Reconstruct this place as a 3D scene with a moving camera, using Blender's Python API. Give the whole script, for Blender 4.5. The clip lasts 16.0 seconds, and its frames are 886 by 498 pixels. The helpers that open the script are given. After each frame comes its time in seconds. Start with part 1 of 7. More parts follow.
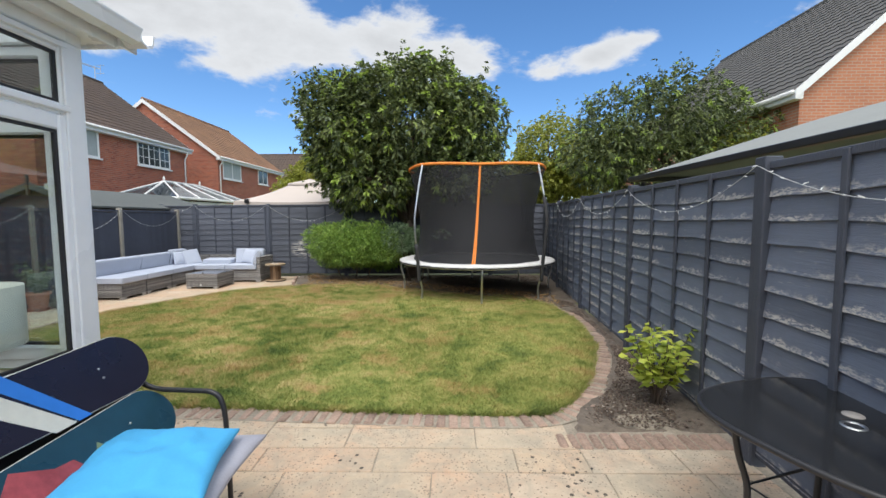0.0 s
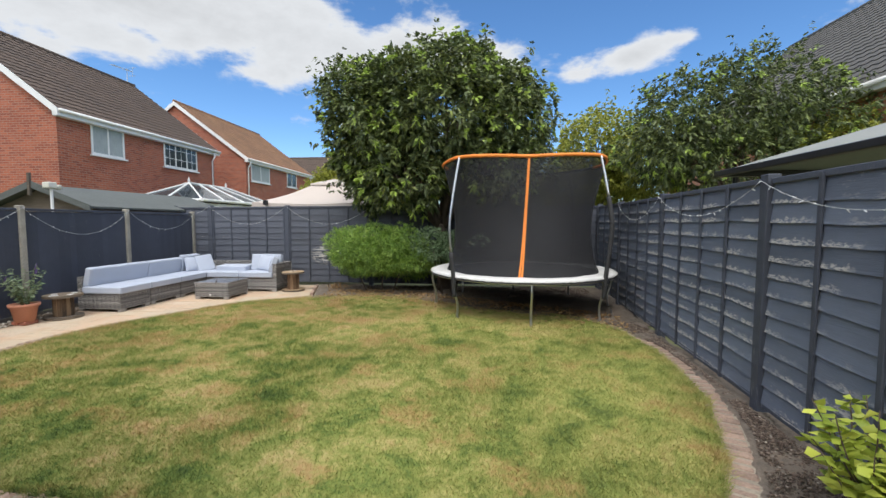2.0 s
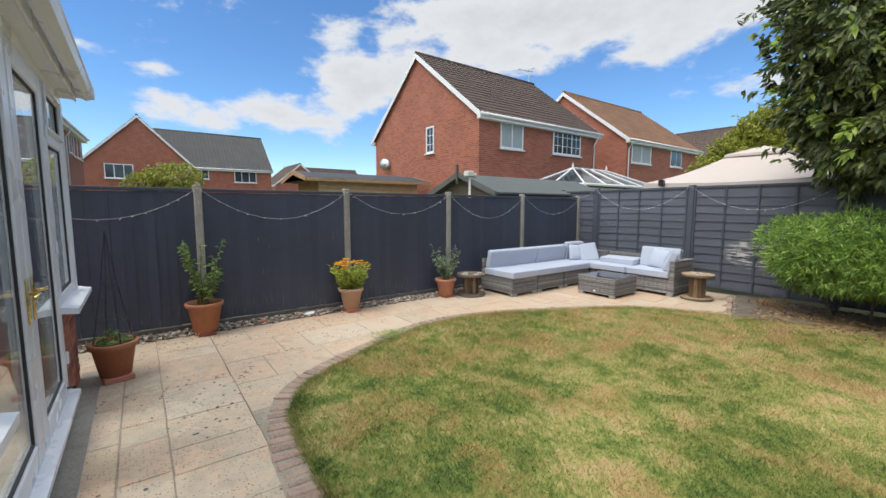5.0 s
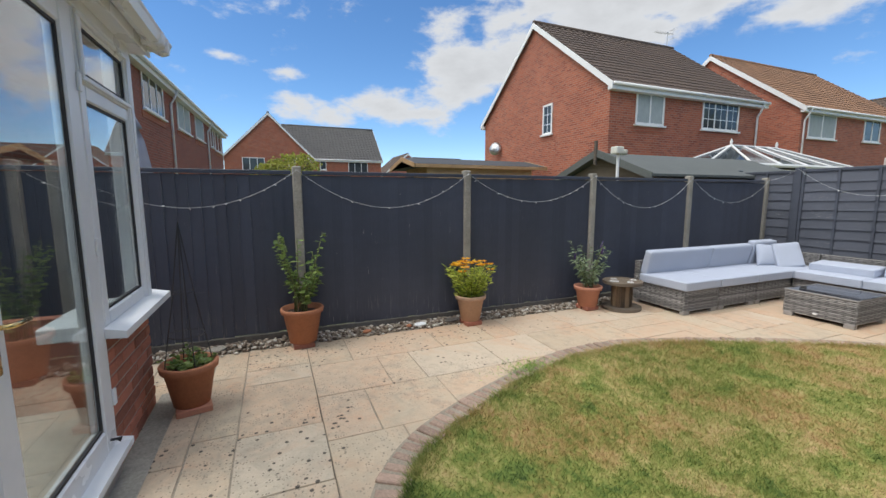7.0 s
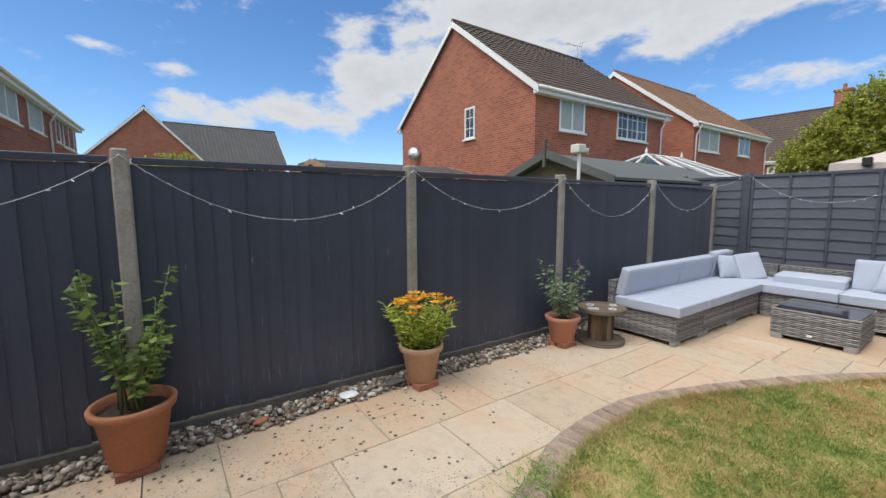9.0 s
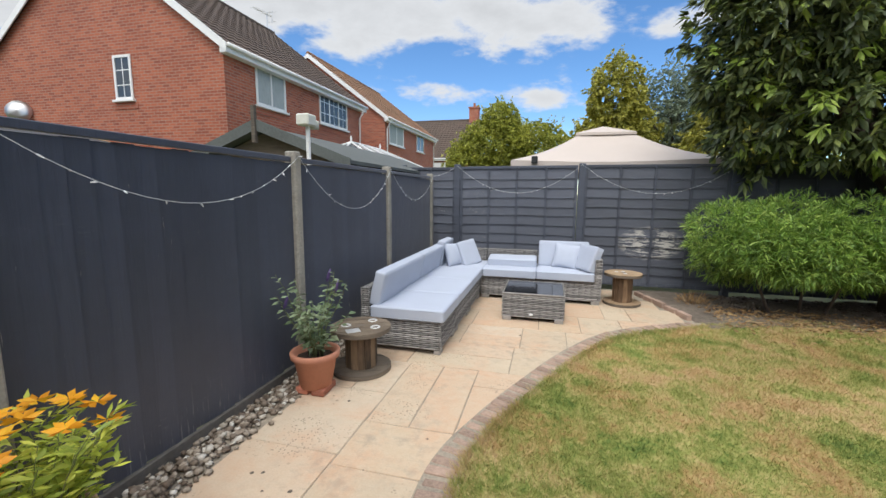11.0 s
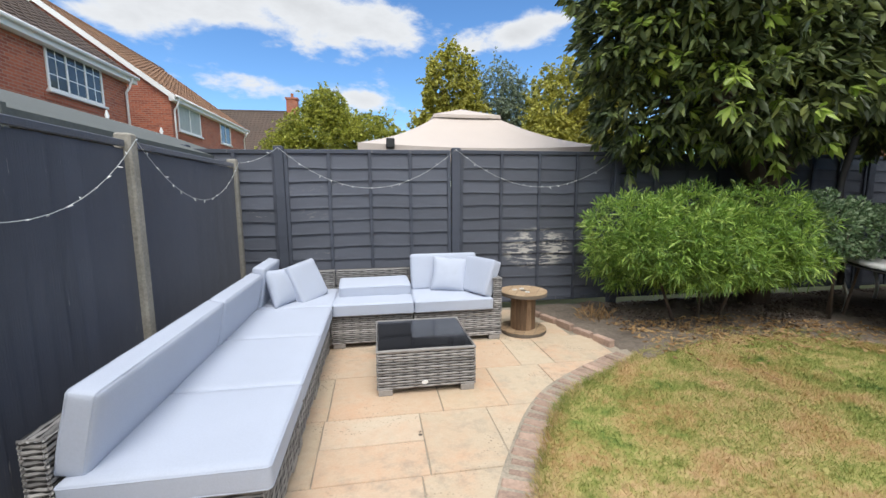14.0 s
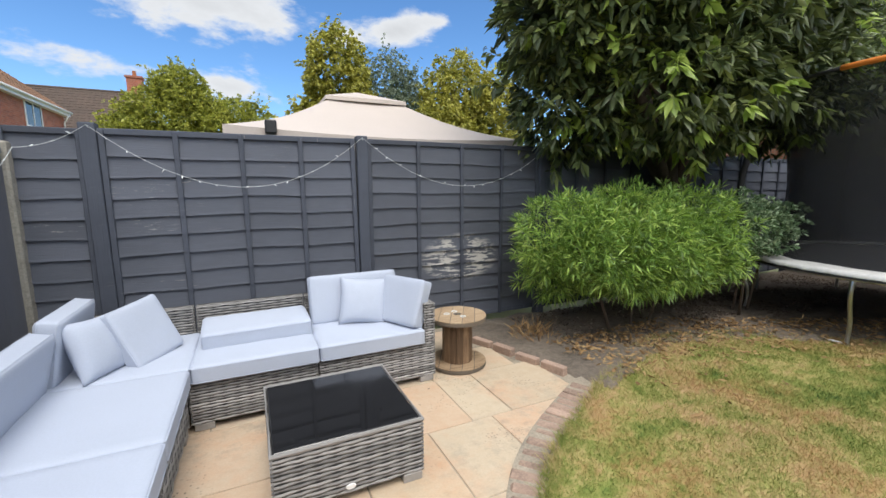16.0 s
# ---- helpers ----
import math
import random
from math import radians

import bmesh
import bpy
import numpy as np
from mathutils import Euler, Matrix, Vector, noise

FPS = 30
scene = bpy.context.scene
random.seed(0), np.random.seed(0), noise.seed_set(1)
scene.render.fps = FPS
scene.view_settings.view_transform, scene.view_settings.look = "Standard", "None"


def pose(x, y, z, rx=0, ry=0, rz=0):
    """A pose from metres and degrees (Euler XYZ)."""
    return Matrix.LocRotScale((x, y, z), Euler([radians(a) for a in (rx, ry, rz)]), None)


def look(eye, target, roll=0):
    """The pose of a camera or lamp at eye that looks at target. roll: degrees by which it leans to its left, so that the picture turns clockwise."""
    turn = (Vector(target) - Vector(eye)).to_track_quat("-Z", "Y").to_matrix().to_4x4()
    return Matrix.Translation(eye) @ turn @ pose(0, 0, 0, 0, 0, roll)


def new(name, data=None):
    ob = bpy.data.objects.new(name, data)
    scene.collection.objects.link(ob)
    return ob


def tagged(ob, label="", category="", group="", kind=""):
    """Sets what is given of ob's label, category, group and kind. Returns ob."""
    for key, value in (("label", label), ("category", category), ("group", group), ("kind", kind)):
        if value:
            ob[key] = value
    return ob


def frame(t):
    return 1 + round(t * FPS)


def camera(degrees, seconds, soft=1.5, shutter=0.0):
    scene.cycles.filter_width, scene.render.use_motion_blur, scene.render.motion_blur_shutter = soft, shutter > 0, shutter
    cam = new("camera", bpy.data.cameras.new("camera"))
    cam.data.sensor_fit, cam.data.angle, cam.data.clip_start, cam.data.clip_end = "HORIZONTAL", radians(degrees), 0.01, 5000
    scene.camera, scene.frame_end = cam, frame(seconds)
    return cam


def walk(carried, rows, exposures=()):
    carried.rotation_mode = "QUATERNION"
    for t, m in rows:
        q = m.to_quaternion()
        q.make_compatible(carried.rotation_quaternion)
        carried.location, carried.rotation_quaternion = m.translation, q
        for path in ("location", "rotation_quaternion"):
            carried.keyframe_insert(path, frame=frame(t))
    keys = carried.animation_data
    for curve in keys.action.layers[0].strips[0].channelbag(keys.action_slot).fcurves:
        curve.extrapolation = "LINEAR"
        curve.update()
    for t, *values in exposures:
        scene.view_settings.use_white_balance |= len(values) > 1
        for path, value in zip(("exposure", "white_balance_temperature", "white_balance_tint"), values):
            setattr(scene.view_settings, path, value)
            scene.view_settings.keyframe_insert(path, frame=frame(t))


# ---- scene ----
cam = camera(94.8, 16.0)
PATH = [
    (0, (0.404, 0.199, 1.549), (0.370, 2.193, 1.398), -0.2),
    (0.5, (0.387, 0.491, 1.562), (0.319, 2.485, 1.426), -0.1),
    (1, (0.336, 0.798, 1.551), (0.250, 2.791, 1.407), -0.1),
    (1.5, (0.262, 1.113, 1.546), (0.174, 3.106, 1.399), -0.1),
    (2, (0.199, 1.440, 1.535), (0.026, 3.428, 1.404), 0.0),
    (2.5, (0.121, 1.752, 1.540), (-0.211, 3.720, 1.419), 0.0),
    (3, (-0.068, 2.007, 1.551), (-0.585, 3.935, 1.422), 0.1),
    (3.5, (-0.288, 2.259, 1.522), (-1.094, 4.080, 1.348), 0.0),
    (4, (-0.509, 2.506, 1.540), (-1.686, 4.111, 1.348), -0.0),
    (4.5, (-0.792, 2.643, 1.526), (-2.236, 4.011, 1.324), 0.1),
    (5, (-1.095, 2.768, 1.537), (-2.690, 3.956, 1.331), 0.1),
    (5.2, (-1.215, 2.817, 1.526), (-2.865, 3.928, 1.319), 0.1),
    (7.3, (-2.672, 3.168, 1.491), (-4.508, 3.918, 1.233), 0.0),
    (7.5, (-2.823, 3.199, 1.485), (-4.660, 3.948, 1.232), 0.1),
    (8, (-3.207, 3.260, 1.496), (-5.015, 4.079, 1.249), 0.1),
    (8.5, (-3.564, 3.371, 1.470), (-5.316, 4.305, 1.228), 0.0),
    (9, (-3.902, 3.523, 1.480), (-5.534, 4.658, 1.260), -0.1),
    (9.5, (-4.215, 3.676, 1.500), (-5.603, 5.094, 1.254), -0.1),
    (10, (-4.508, 3.856, 1.486), (-5.585, 5.522, 1.232), 0.6),
    (10.2, (-4.635, 3.955, 1.493), (-5.590, 5.694, 1.250), 0.8),
    (12.3, (-5.274, 5.123, 1.460), (-5.164, 7.094, 1.131), -0.2),
    (12.5, (-5.342, 5.274, 1.437), (-5.162, 7.235, 1.093), -0.2),
    (13, (-5.414, 5.645, 1.421), (-5.113, 7.592, 1.075), -0.5),
    (13.5, (-5.436, 6.004, 1.436), (-5.134, 7.960, 1.144), -0.2),
    (14, (-5.428, 6.304, 1.426), (-5.108, 8.260, 1.155), -0.3),
    (14.5, (-5.458, 6.582, 1.433), (-5.028, 8.515, 1.152), -0.4),
    (15, (-5.447, 6.852, 1.441), (-4.933, 8.761, 1.142), -0.4),
    (15.5, (-5.453, 7.130, 1.461), (-4.818, 9.005, 1.171), -0.2),
    (16, (-5.455, 7.298, 1.459), (-4.611, 9.088, 1.170), -0.4),
]
walk(cam, [(t, look(eye, target, roll)) for t, eye, target, roll in PATH],
     [(0, 0.02), (5.0, 0.0), (7.5, -0.15), (9.8, -0.15), (12.5, 0.12), (16.0, 0.06)])

# ---- world, sun ----
SUN_EL, SUN_AZ = 62.0, 182.0   # degrees; azimuth clockwise from +y
_d = Vector((math.sin(radians(SUN_AZ)) * math.cos(radians(SUN_EL)), math.cos(radians(SUN_AZ)) * math.cos(radians(SUN_EL)), math.sin(radians(SUN_EL))))
world = bpy.data.worlds.new("sky")
scene.world = world
world.use_nodes = True


def cloud_sky(w):
    nt = w.node_tree
    nd, ln = nt.nodes, nt.links
    nd.clear()

    def calc(op, a, b=None, c=None, clamp=False):
        n = nd.new("ShaderNodeMath")
        n.operation, n.use_clamp = op, clamp
        for i, v in enumerate((a, b, c)):
            if v is None:
                continue
            if isinstance(v, (int, float)):
                n.inputs[i].default_value = v
            else:
                ln.new(v, n.inputs[i])
        return n.outputs[0]

    sky = nd.new("ShaderNodeTexSky")
    sky.sky_type, sky.sun_disc = "NISHITA", False
    sky.sun_elevation, sky.sun_rotation = radians(SUN_EL), radians(SUN_AZ)
    sky.altitude = 1200
    sky.air_density, sky.dust_density, sky.ozone_density = 1.0, 0.0, 4.0
    coord = nd.new("ShaderNodeTexCoord")
    sep = nd.new("ShaderNodeSeparateXYZ")
    ln.new(coord.outputs["Generated"], sep.inputs[0])
    x, y, z = sep.outputs
    az = calc("ARCTAN2", x, y)
    el = calc("ARCSINE", z)
    # flattened heaps of cloud
    comb = nd.new("ShaderNodeCombineXYZ")
    ln.new(x, comb.inputs[0])
    ln.new(y, comb.inputs[1])
    ln.new(calc("MULTIPLY", z, 2.1), comb.inputs[2])
    fb = nd.new("ShaderNodeTexNoise")
    fb.inputs["Scale"].default_value, fb.inputs["Detail"].default_value = 6.5, 12.0
    fb.inputs["Roughness"].default_value, fb.inputs["Distortion"].default_value = 0.6, 0.1
    ln.new(comb.outputs[0], fb.inputs["Vector"])
    dens = calc("MULTIPLY", calc("SUBTRACT", fb.outputs["Fac"], 0.5), 2.5)
    # cloud banks: azimuth, elevation, half widths, amount
    banks = [(-45, 22.5, 13, 6, 0.8), (-25, 23, 13, 5.5, 0.85), (-8, 21.3, 9, 3.0, 0.8), (3, 20.6, 5.5, 2.4, 0.75), (-58, 18, 7, 6, 0.65), (-67, 14, 5, 5, 0.55),
             (-12, 12.8, 9, 1.7, 0.6), (-1, 12.3, 5, 1.5, 0.4), (13.5, 18.4, 2.8, 1.2, 0.7), (19, 19.7, 4, 1.5, 0.85), (24.5, 20.9, 3, 1.2, 0.7),
             (-80, 11.2, 11, 2.2, 0.6), (-94, 16, 3, 0.9, 0.5), (-88, 15, 3, 0.9, 0.45), (-84, 21, 10, 1.2, 0.25), (43, 21, 5, 1.2, 0.3), (-30, 31, 22, 6, 0.6),
             (-5, 42, 30, 9, 0.4), (60, 45, 30, 14, 0.4), (150, 50, 70, 30, 0.55), (-120, 45, 40, 20, 0.3)]
    for a, e, wa, we, amount in banks:
        da = calc("MULTIPLY", calc("SUBTRACT", az, radians(a)), 1 / radians(wa))
        de = calc("MULTIPLY", calc("SUBTRACT", el, radians(e)), 1 / radians(we))
        r2 = calc("ADD", calc("MULTIPLY", da, da), calc("MULTIPLY", de, de))
        dens = calc("ADD", dens, calc("MULTIPLY", calc("EXPONENT", calc("MULTIPLY", r2, -1.0)), amount))
    # the sun stands behind a bright thin veil of cloud
    dot = calc("ADD", calc("ADD", calc("MULTIPLY", x, _d.x), calc("MULTIPLY", y, _d.y)), calc("MULTIPLY", z, _d.z))
    glow = nd.new("ShaderNodeMapRange")
    glow.interpolation_type = "SMOOTHSTEP"
    glow.inputs["From Min"].default_value, glow.inputs["From Max"].default_value = 0.25, 1.0
    ln.new(dot, glow.inputs["Value"])
    dens = calc("ADD", dens, calc("MULTIPLY", glow.outputs[0], 1.6))
    ramp = nd.new("ShaderNodeMapRange")
    ramp.interpolation_type = "SMOOTHSTEP"
    ramp.inputs["From Min"].default_value, ramp.inputs["From Max"].default_value = 0.24, 0.72
    ln.new(dens, ramp.inputs["Value"])
    shade = nd.new("ShaderNodeMapRange")
    shade.inputs["From Min"].default_value, shade.inputs["From Max"].default_value = 0.5, 1.7
    shade.inputs["To Min"].default_value, shade.inputs["To Max"].default_value = 1.0, 0.72
    ln.new(dens, shade.inputs["Value"])
    white = nd.new("ShaderNodeMix")
    white.data_type, white.blend_type = "RGBA", "MULTIPLY"
    white.inputs["Factor"].default_value = 1.0
    white.inputs["A"].default_value = (0.90, 0.93, 0.97, 1)
    ln.new(shade.outputs[0], white.inputs["B"])
    b_sky, b_cloud = nd.new("ShaderNodeBackground"), nd.new("ShaderNodeBackground")
    b_sky.inputs["Strength"].default_value = SKY
    ln.new(calc("MULTIPLY", calc("ADD", calc("MULTIPLY", glow.outputs[0], VEIL), 1.0), CLOUD), b_cloud.inputs["Strength"])
    deep = nd.new("ShaderNodeHueSaturation")
    deep.inputs["Saturation"].default_value, deep.inputs["Value"].default_value = 1.15, 1.3
    ln.new(sky.outputs[0], deep.inputs["Color"])
    ln.new(deep.outputs[0], b_sky.inputs["Color"])
    ln.new(white.outputs["Result"], b_cloud.inputs["Color"])
    mix = nd.new("ShaderNodeMixShader")
    ln.new(ramp.outputs[0], mix.inputs[0])
    ln.new(b_sky.outputs[0], mix.inputs[1])
    ln.new(b_cloud.outputs[0], mix.inputs[2])
    out = nd.new("ShaderNodeOutputWorld")
    ln.new(mix.outputs[0], out.inputs["Surface"])


SKY, CLOUD, VEIL = 0.15, 0.90, 2.3
cloud_sky(world)
sun = new("sun", bpy.data.lights.new("sun", "SUN"))
sun.data.energy, sun.data.angle, sun.data.color = 1.7, radians(24), (1.0, 0.96, 0.90)
sun.matrix_world = look(_d * 40, (0, 0, 0))

# ---- materials ----


class Nodes:
    """A small builder for node materials."""

    def __init__(self, name):
        self.mat = bpy.data.materials.new(name)
        self.mat.use_nodes = True
        self.nt = self.mat.node_tree
        self.nd, self.ln = self.nt.nodes, self.nt.links
        self.bsdf = self.nd["Principled BSDF"]
        self.geo = self.nd.new("ShaderNodeNewGeometry")
        self.obi = self.nd.new("ShaderNodeObjectInfo")

    def set(self, **kw):
        for k, v in kw.items():
            sock = self.bsdf.inputs[k.replace("_", " ")]
            if isinstance(v, (int, float, tuple)):
                sock.default_value = v
            else:
                self.ln.new(v, sock)
        return self

    def math(self, op, a, b=0.0, clamp=False):
        n = self.nd.new("ShaderNodeMath")
        n.operation, n.use_clamp = op, clamp
        for i, v in enumerate((a, b)):
            if isinstance(v, (int, float)):
                n.inputs[i].default_value = v
            else:
                self.ln.new(v, n.inputs[i])
        return n.outputs[0]

    def place(self, scale=(1, 1, 1), local=False):
        m = self.nd.new("ShaderNodeMapping")
        m.inputs["Scale"].default_value = scale
        if local:
            c = self.nd.new("ShaderNodeTexCoord")
            self.ln.new(c.outputs["Object"], m.inputs[0])
        else:
            self.ln.new(self.geo.outputs["Position"], m.inputs[0])
        return m.outputs[0]

    def noise(self, scale, detail=4.0, rough=0.55, vec=None, distort=0.0):
        n = self.nd.new("ShaderNodeTexNoise")
        n.inputs["Scale"].default_value, n.inputs["Detail"].default_value = scale, detail
        n.inputs["Roughness"].default_value, n.inputs["Distortion"].default_value = rough, distort
        self.ln.new(vec if vec is not None else self.geo.outputs["Position"], n.inputs["Vector"])
        return n.outputs["Fac"]

    def ramp(self, fac, stops):
        n = self.nd.new("ShaderNodeValToRGB")
        e = n.color_ramp.elements
        while len(e) < len(stops):
            e.new(0.5)
        for el, (p, c) in zip(e, stops):
            el.position = p
            el.color = (*c, 1) if len(c) == 3 else c
        self.ln.new(fac, n.inputs[0])
        return n.outputs["Color"]

    def span(self, fac, lo, hi, a=0.0, b=1.0):
        n = self.nd.new("ShaderNodeMapRange")
        for k, v in (("From Min", lo), ("From Max", hi), ("To Min", a), ("To Max", b)):
            n.inputs[k].default_value = v
        self.ln.new(fac, n.inputs["Value"])
        return n.outputs[0]

    def mix(self, fac, a, b, blend="MIX"):
        n = self.nd.new("ShaderNodeMix")
        n.data_type, n.blend_type = "RGBA", blend
        for key, v in (("Factor", fac), ("A", a), ("B", b)):
            sock = n.inputs[key]
            if isinstance(v, (int, float)):
                sock.default_value = v if key == "Factor" else (v, v, v, 1)
            elif isinstance(v, tuple):
                sock.default_value = (*v, 1)
            else:
                self.ln.new(v, sock)
        return n.outputs["Result"]

    def bump(self, height, strength=0.3, distance=0.01):
        n = self.nd.new("ShaderNodeBump")
        n.inputs["Strength"].default_value, n.inputs["Distance"].default_value = strength, distance
        self.ln.new(height, n.inputs["Height"])
        self.ln.new(n.outputs[0], self.bsdf.inputs["Normal"])
        return self


def surf(name, col, rough=0.6, vary=0.25, grain=40.0, patch=3.0, bump=0.2, metal=0.0, stretch=(1, 1, 1), rnd=0.0, dist=0.004, spec=None):
    """A plain surface with two scales of variation."""
    m = Nodes(name)
    vec = m.place(stretch)
    n1, n2 = m.noise(grain, 5, 0.6, vec), m.noise(patch, 4, 0.6)
    f = m.math("ADD", m.math("MULTIPLY", n1, 0.5), m.math("MULTIPLY", n2, 0.5))
    if rnd:
        f = m.math("ADD", f, m.math("MULTIPLY", m.math("SUBTRACT", m.obi.outputs["Random"], 0.5), rnd))
    lo, hi = tuple(c * (1 - vary) for c in col), tuple(min(1, c * (1 + vary)) for c in col)
    m.set(Base_Color=m.ramp(f, [(0.3, lo), (0.7, hi)]), Roughness=m.span(n2, 0.3, 0.7, max(0.02, rough - 0.08), min(1, rough + 0.08)), Metallic=metal)
    if spec is not None:
        m.set(**{"Specular_IOR_Level": spec})
    if bump:
        m.bump(n1, bump, dist)
    return m.mat


def painted_wood(name, col, horizontal=True, worn=0.0, rnd=0.25, edge=False, patch=None, gloss=0.0, sheen=0.0):
    """Fence paint over rough sawn boards, with grain, fading and flakes along the edges of the boards."""
    m = Nodes(name)
    st = (0.6, 0.6, 14) if horizontal else (14, 14, 0.6)
    g = m.noise(9, 6, 0.65, m.place(st))
    big, mid = m.noise(0.9, 3), m.noise(5, 4, 0.6, m.place((1, 1, 2)))
    f = m.math("ADD", m.math("MULTIPLY", g, 0.45), m.math("MULTIPLY", big, 0.35))
    f = m.math("ADD", f, m.math("MULTIPLY", mid, 0.2))
    f = m.math("ADD", f, m.math("MULTIPLY", m.math("SUBTRACT", m.obi.outputs["Random"], 0.5), rnd))
    base = m.ramp(f, [(0.28, tuple(c * 0.72 for c in col)), (0.5, col), (0.75, tuple(c * 1.35 for c in col))])
    # pale flakes where paint has gone
    fl = m.noise(30, 6, 0.7, m.place((0.35, 0.35, 2.6)))
    zone = m.noise(1.3, 3, 0.6, m.place((0.8, 0.8, 2.2)))
    k = m.math("MULTIPLY", m.span(fl, 0.60, 0.68), m.span(zone, 0.62 - worn * 0.2, 0.78 - worn * 0.2), True)
    if not horizontal:      # thin upright scratches and scuffs near the foot
        st2 = m.span(m.noise(11, 5, 0.6, m.place((7, 7, 0.32))), 0.715, 0.74)
        sz = m.nd.new("ShaderNodeSeparateXYZ")
        m.ln.new(m.geo.outputs["Position"], sz.inputs[0])
        foot = m.math("MULTIPLY", m.span(m.noise(9, 5, 0.65, m.place((6, 6, 0.5))), 0.58, 0.66), m.span(sz.outputs[2], 0.42, 0.12), True)
        k = m.math("MAXIMUM", m.math("MULTIPLY", k, 0.3), m.math("MAXIMUM", m.math("MULTIPLY", st2, 0.7), m.math("MULTIPLY", foot, 0.28)))
    if edge:      # flakes gather along the lower edge of each board
        c = m.nd.new("ShaderNodeTexCoord")
        sp = m.nd.new("ShaderNodeSeparateXYZ")
        m.ln.new(c.outputs["Object"], sp.inputs[0])
        rag = m.noise(18, 4, 0.6)
        low = m.span(m.math("SUBTRACT", sp.outputs[2], m.math("MULTIPLY", m.math("SUBTRACT", rag, 0.35), 0.11)), 0.012, -0.004)
        zone2 = m.span(m.noise(1.7, 3, 0.6), 0.42, 0.58)
        fl2 = m.span(m.noise(42, 5, 0.7, m.place((0.6, 0.6, 2))), 0.44, 0.54)
        k = m.math("MAXIMUM", k, m.math("MULTIPLY", m.math("MULTIPLY", low, zone2), fl2, True))
    if patch:     # one large flaked place
        sp = m.nd.new("ShaderNodeSeparateXYZ")
        m.ln.new(m.geo.outputs["Position"], sp.inputs[0])
        dx = m.math("MULTIPLY", m.math("SUBTRACT", sp.outputs[0], patch[0]), 1 / patch[2])
        dz = m.math("MULTIPLY", m.math("SUBTRACT", sp.outputs[2], patch[1]), 1 / patch[3])
        r2 = m.math("ADD", m.math("MULTIPLY", dx, dx), m.math("MULTIPLY", dz, dz))
        fl3 = m.span(m.noise(9, 5, 0.7, m.place((0.5, 0.5, 3.0))), 0.50, 0.535)
        k = m.math("MAXIMUM", k, m.math("MULTIPLY", m.span(r2, 1.3, 0.6), fl3, True))
    base = m.mix(k, base, (0.47, 0.45, 0.42))
    # green algae and dirt splashed up from the soil has its own ragged shape
    m.set(Base_Color=base, Roughness=m.span(g, 0.3, 0.7, 0.55 - gloss, 0.8 - gloss))
    if sheen:     # chalked, dusty paint
        m.set(Sheen_Weight=sheen, Sheen_Roughness=0.4)
    m.bump(g, 0.5 - gloss, 0.006)
    return m.mat


def brick_mat(name, a, b, mortar, scale=1.0):
    """Coursed brickwork for distant walls that run along x or y."""
    m = Nodes(name)
    sep = m.nd.new("ShaderNodeSeparateXYZ")
    m.ln.new(m.geo.outputs["Position"], sep.inputs[0])
    comb = m.nd.new("ShaderNodeCombineXYZ")
    m.ln.new(m.math("ADD", sep.outputs[0], sep.outputs[1]), comb.inputs[0])
    m.ln.new(sep.outputs[2], comb.inputs[1])
    t = m.nd.new("ShaderNodeTexBrick")
    for k, v in (("Scale", 1.0), ("Mortar Size", 0.0095), ("Brick Width", 0.225), ("Row Height", 0.075), ("Bias", -0.15), ("Mortar Smooth", 0.2)):
        t.inputs[k].default_value = v
    t.inputs["Color1"].default_value, t.inputs["Color2"].default_value, t.inputs["Mortar"].default_value = (*a, 1), (*b, 1), (*mortar, 1)
    m.ln.new(comb.outputs[0], t.inputs["Vector"])
    n, big = m.noise(60, 4), m.noise(0.7, 4)
    col = m.mix(0.6, t.outputs["Color"], m.ramp(m.math("ADD", m.math("MULTIPLY", n, 0.5), m.math("MULTIPLY", big, 0.5)), [(0.3, (0.55, 0.5, 0.5)), (0.7, (1.0, 1.0, 1.0))]), "MULTIPLY")
    m.set(Base_Color=col, Roughness=0.85)
    m.bump(t.outputs["Fac"], -0.4, 0.01)
    return m.mat


def foliage(name, stops, rough=0.45, trans=0.25):
    m = Nodes(name)
    isl = m.geo.outputs["Random Per Island"]
    big = m.noise(1.4, 3)
    f = m.math("ADD", m.math("MULTIPLY", isl, 0.65), m.math("MULTIPLY", big, 0.35))
    col = m.ramp(f, stops)
    m.set(Base_Color=col, Roughness=rough)
    t = m.nd.new("ShaderNodeBsdfTranslucent")
    m.ln.new(col, t.inputs["Color"])
    mx = m.nd.new("ShaderNodeMixShader")
    mx.inputs[0].default_value = trans
    m.ln.new(m.bsdf.outputs[0], mx.inputs[1])
    m.ln.new(t.outputs[0], mx.inputs[2])
    m.ln.new(mx.outputs[0], m.nd["Material Output"].inputs["Surface"])
    return m.mat


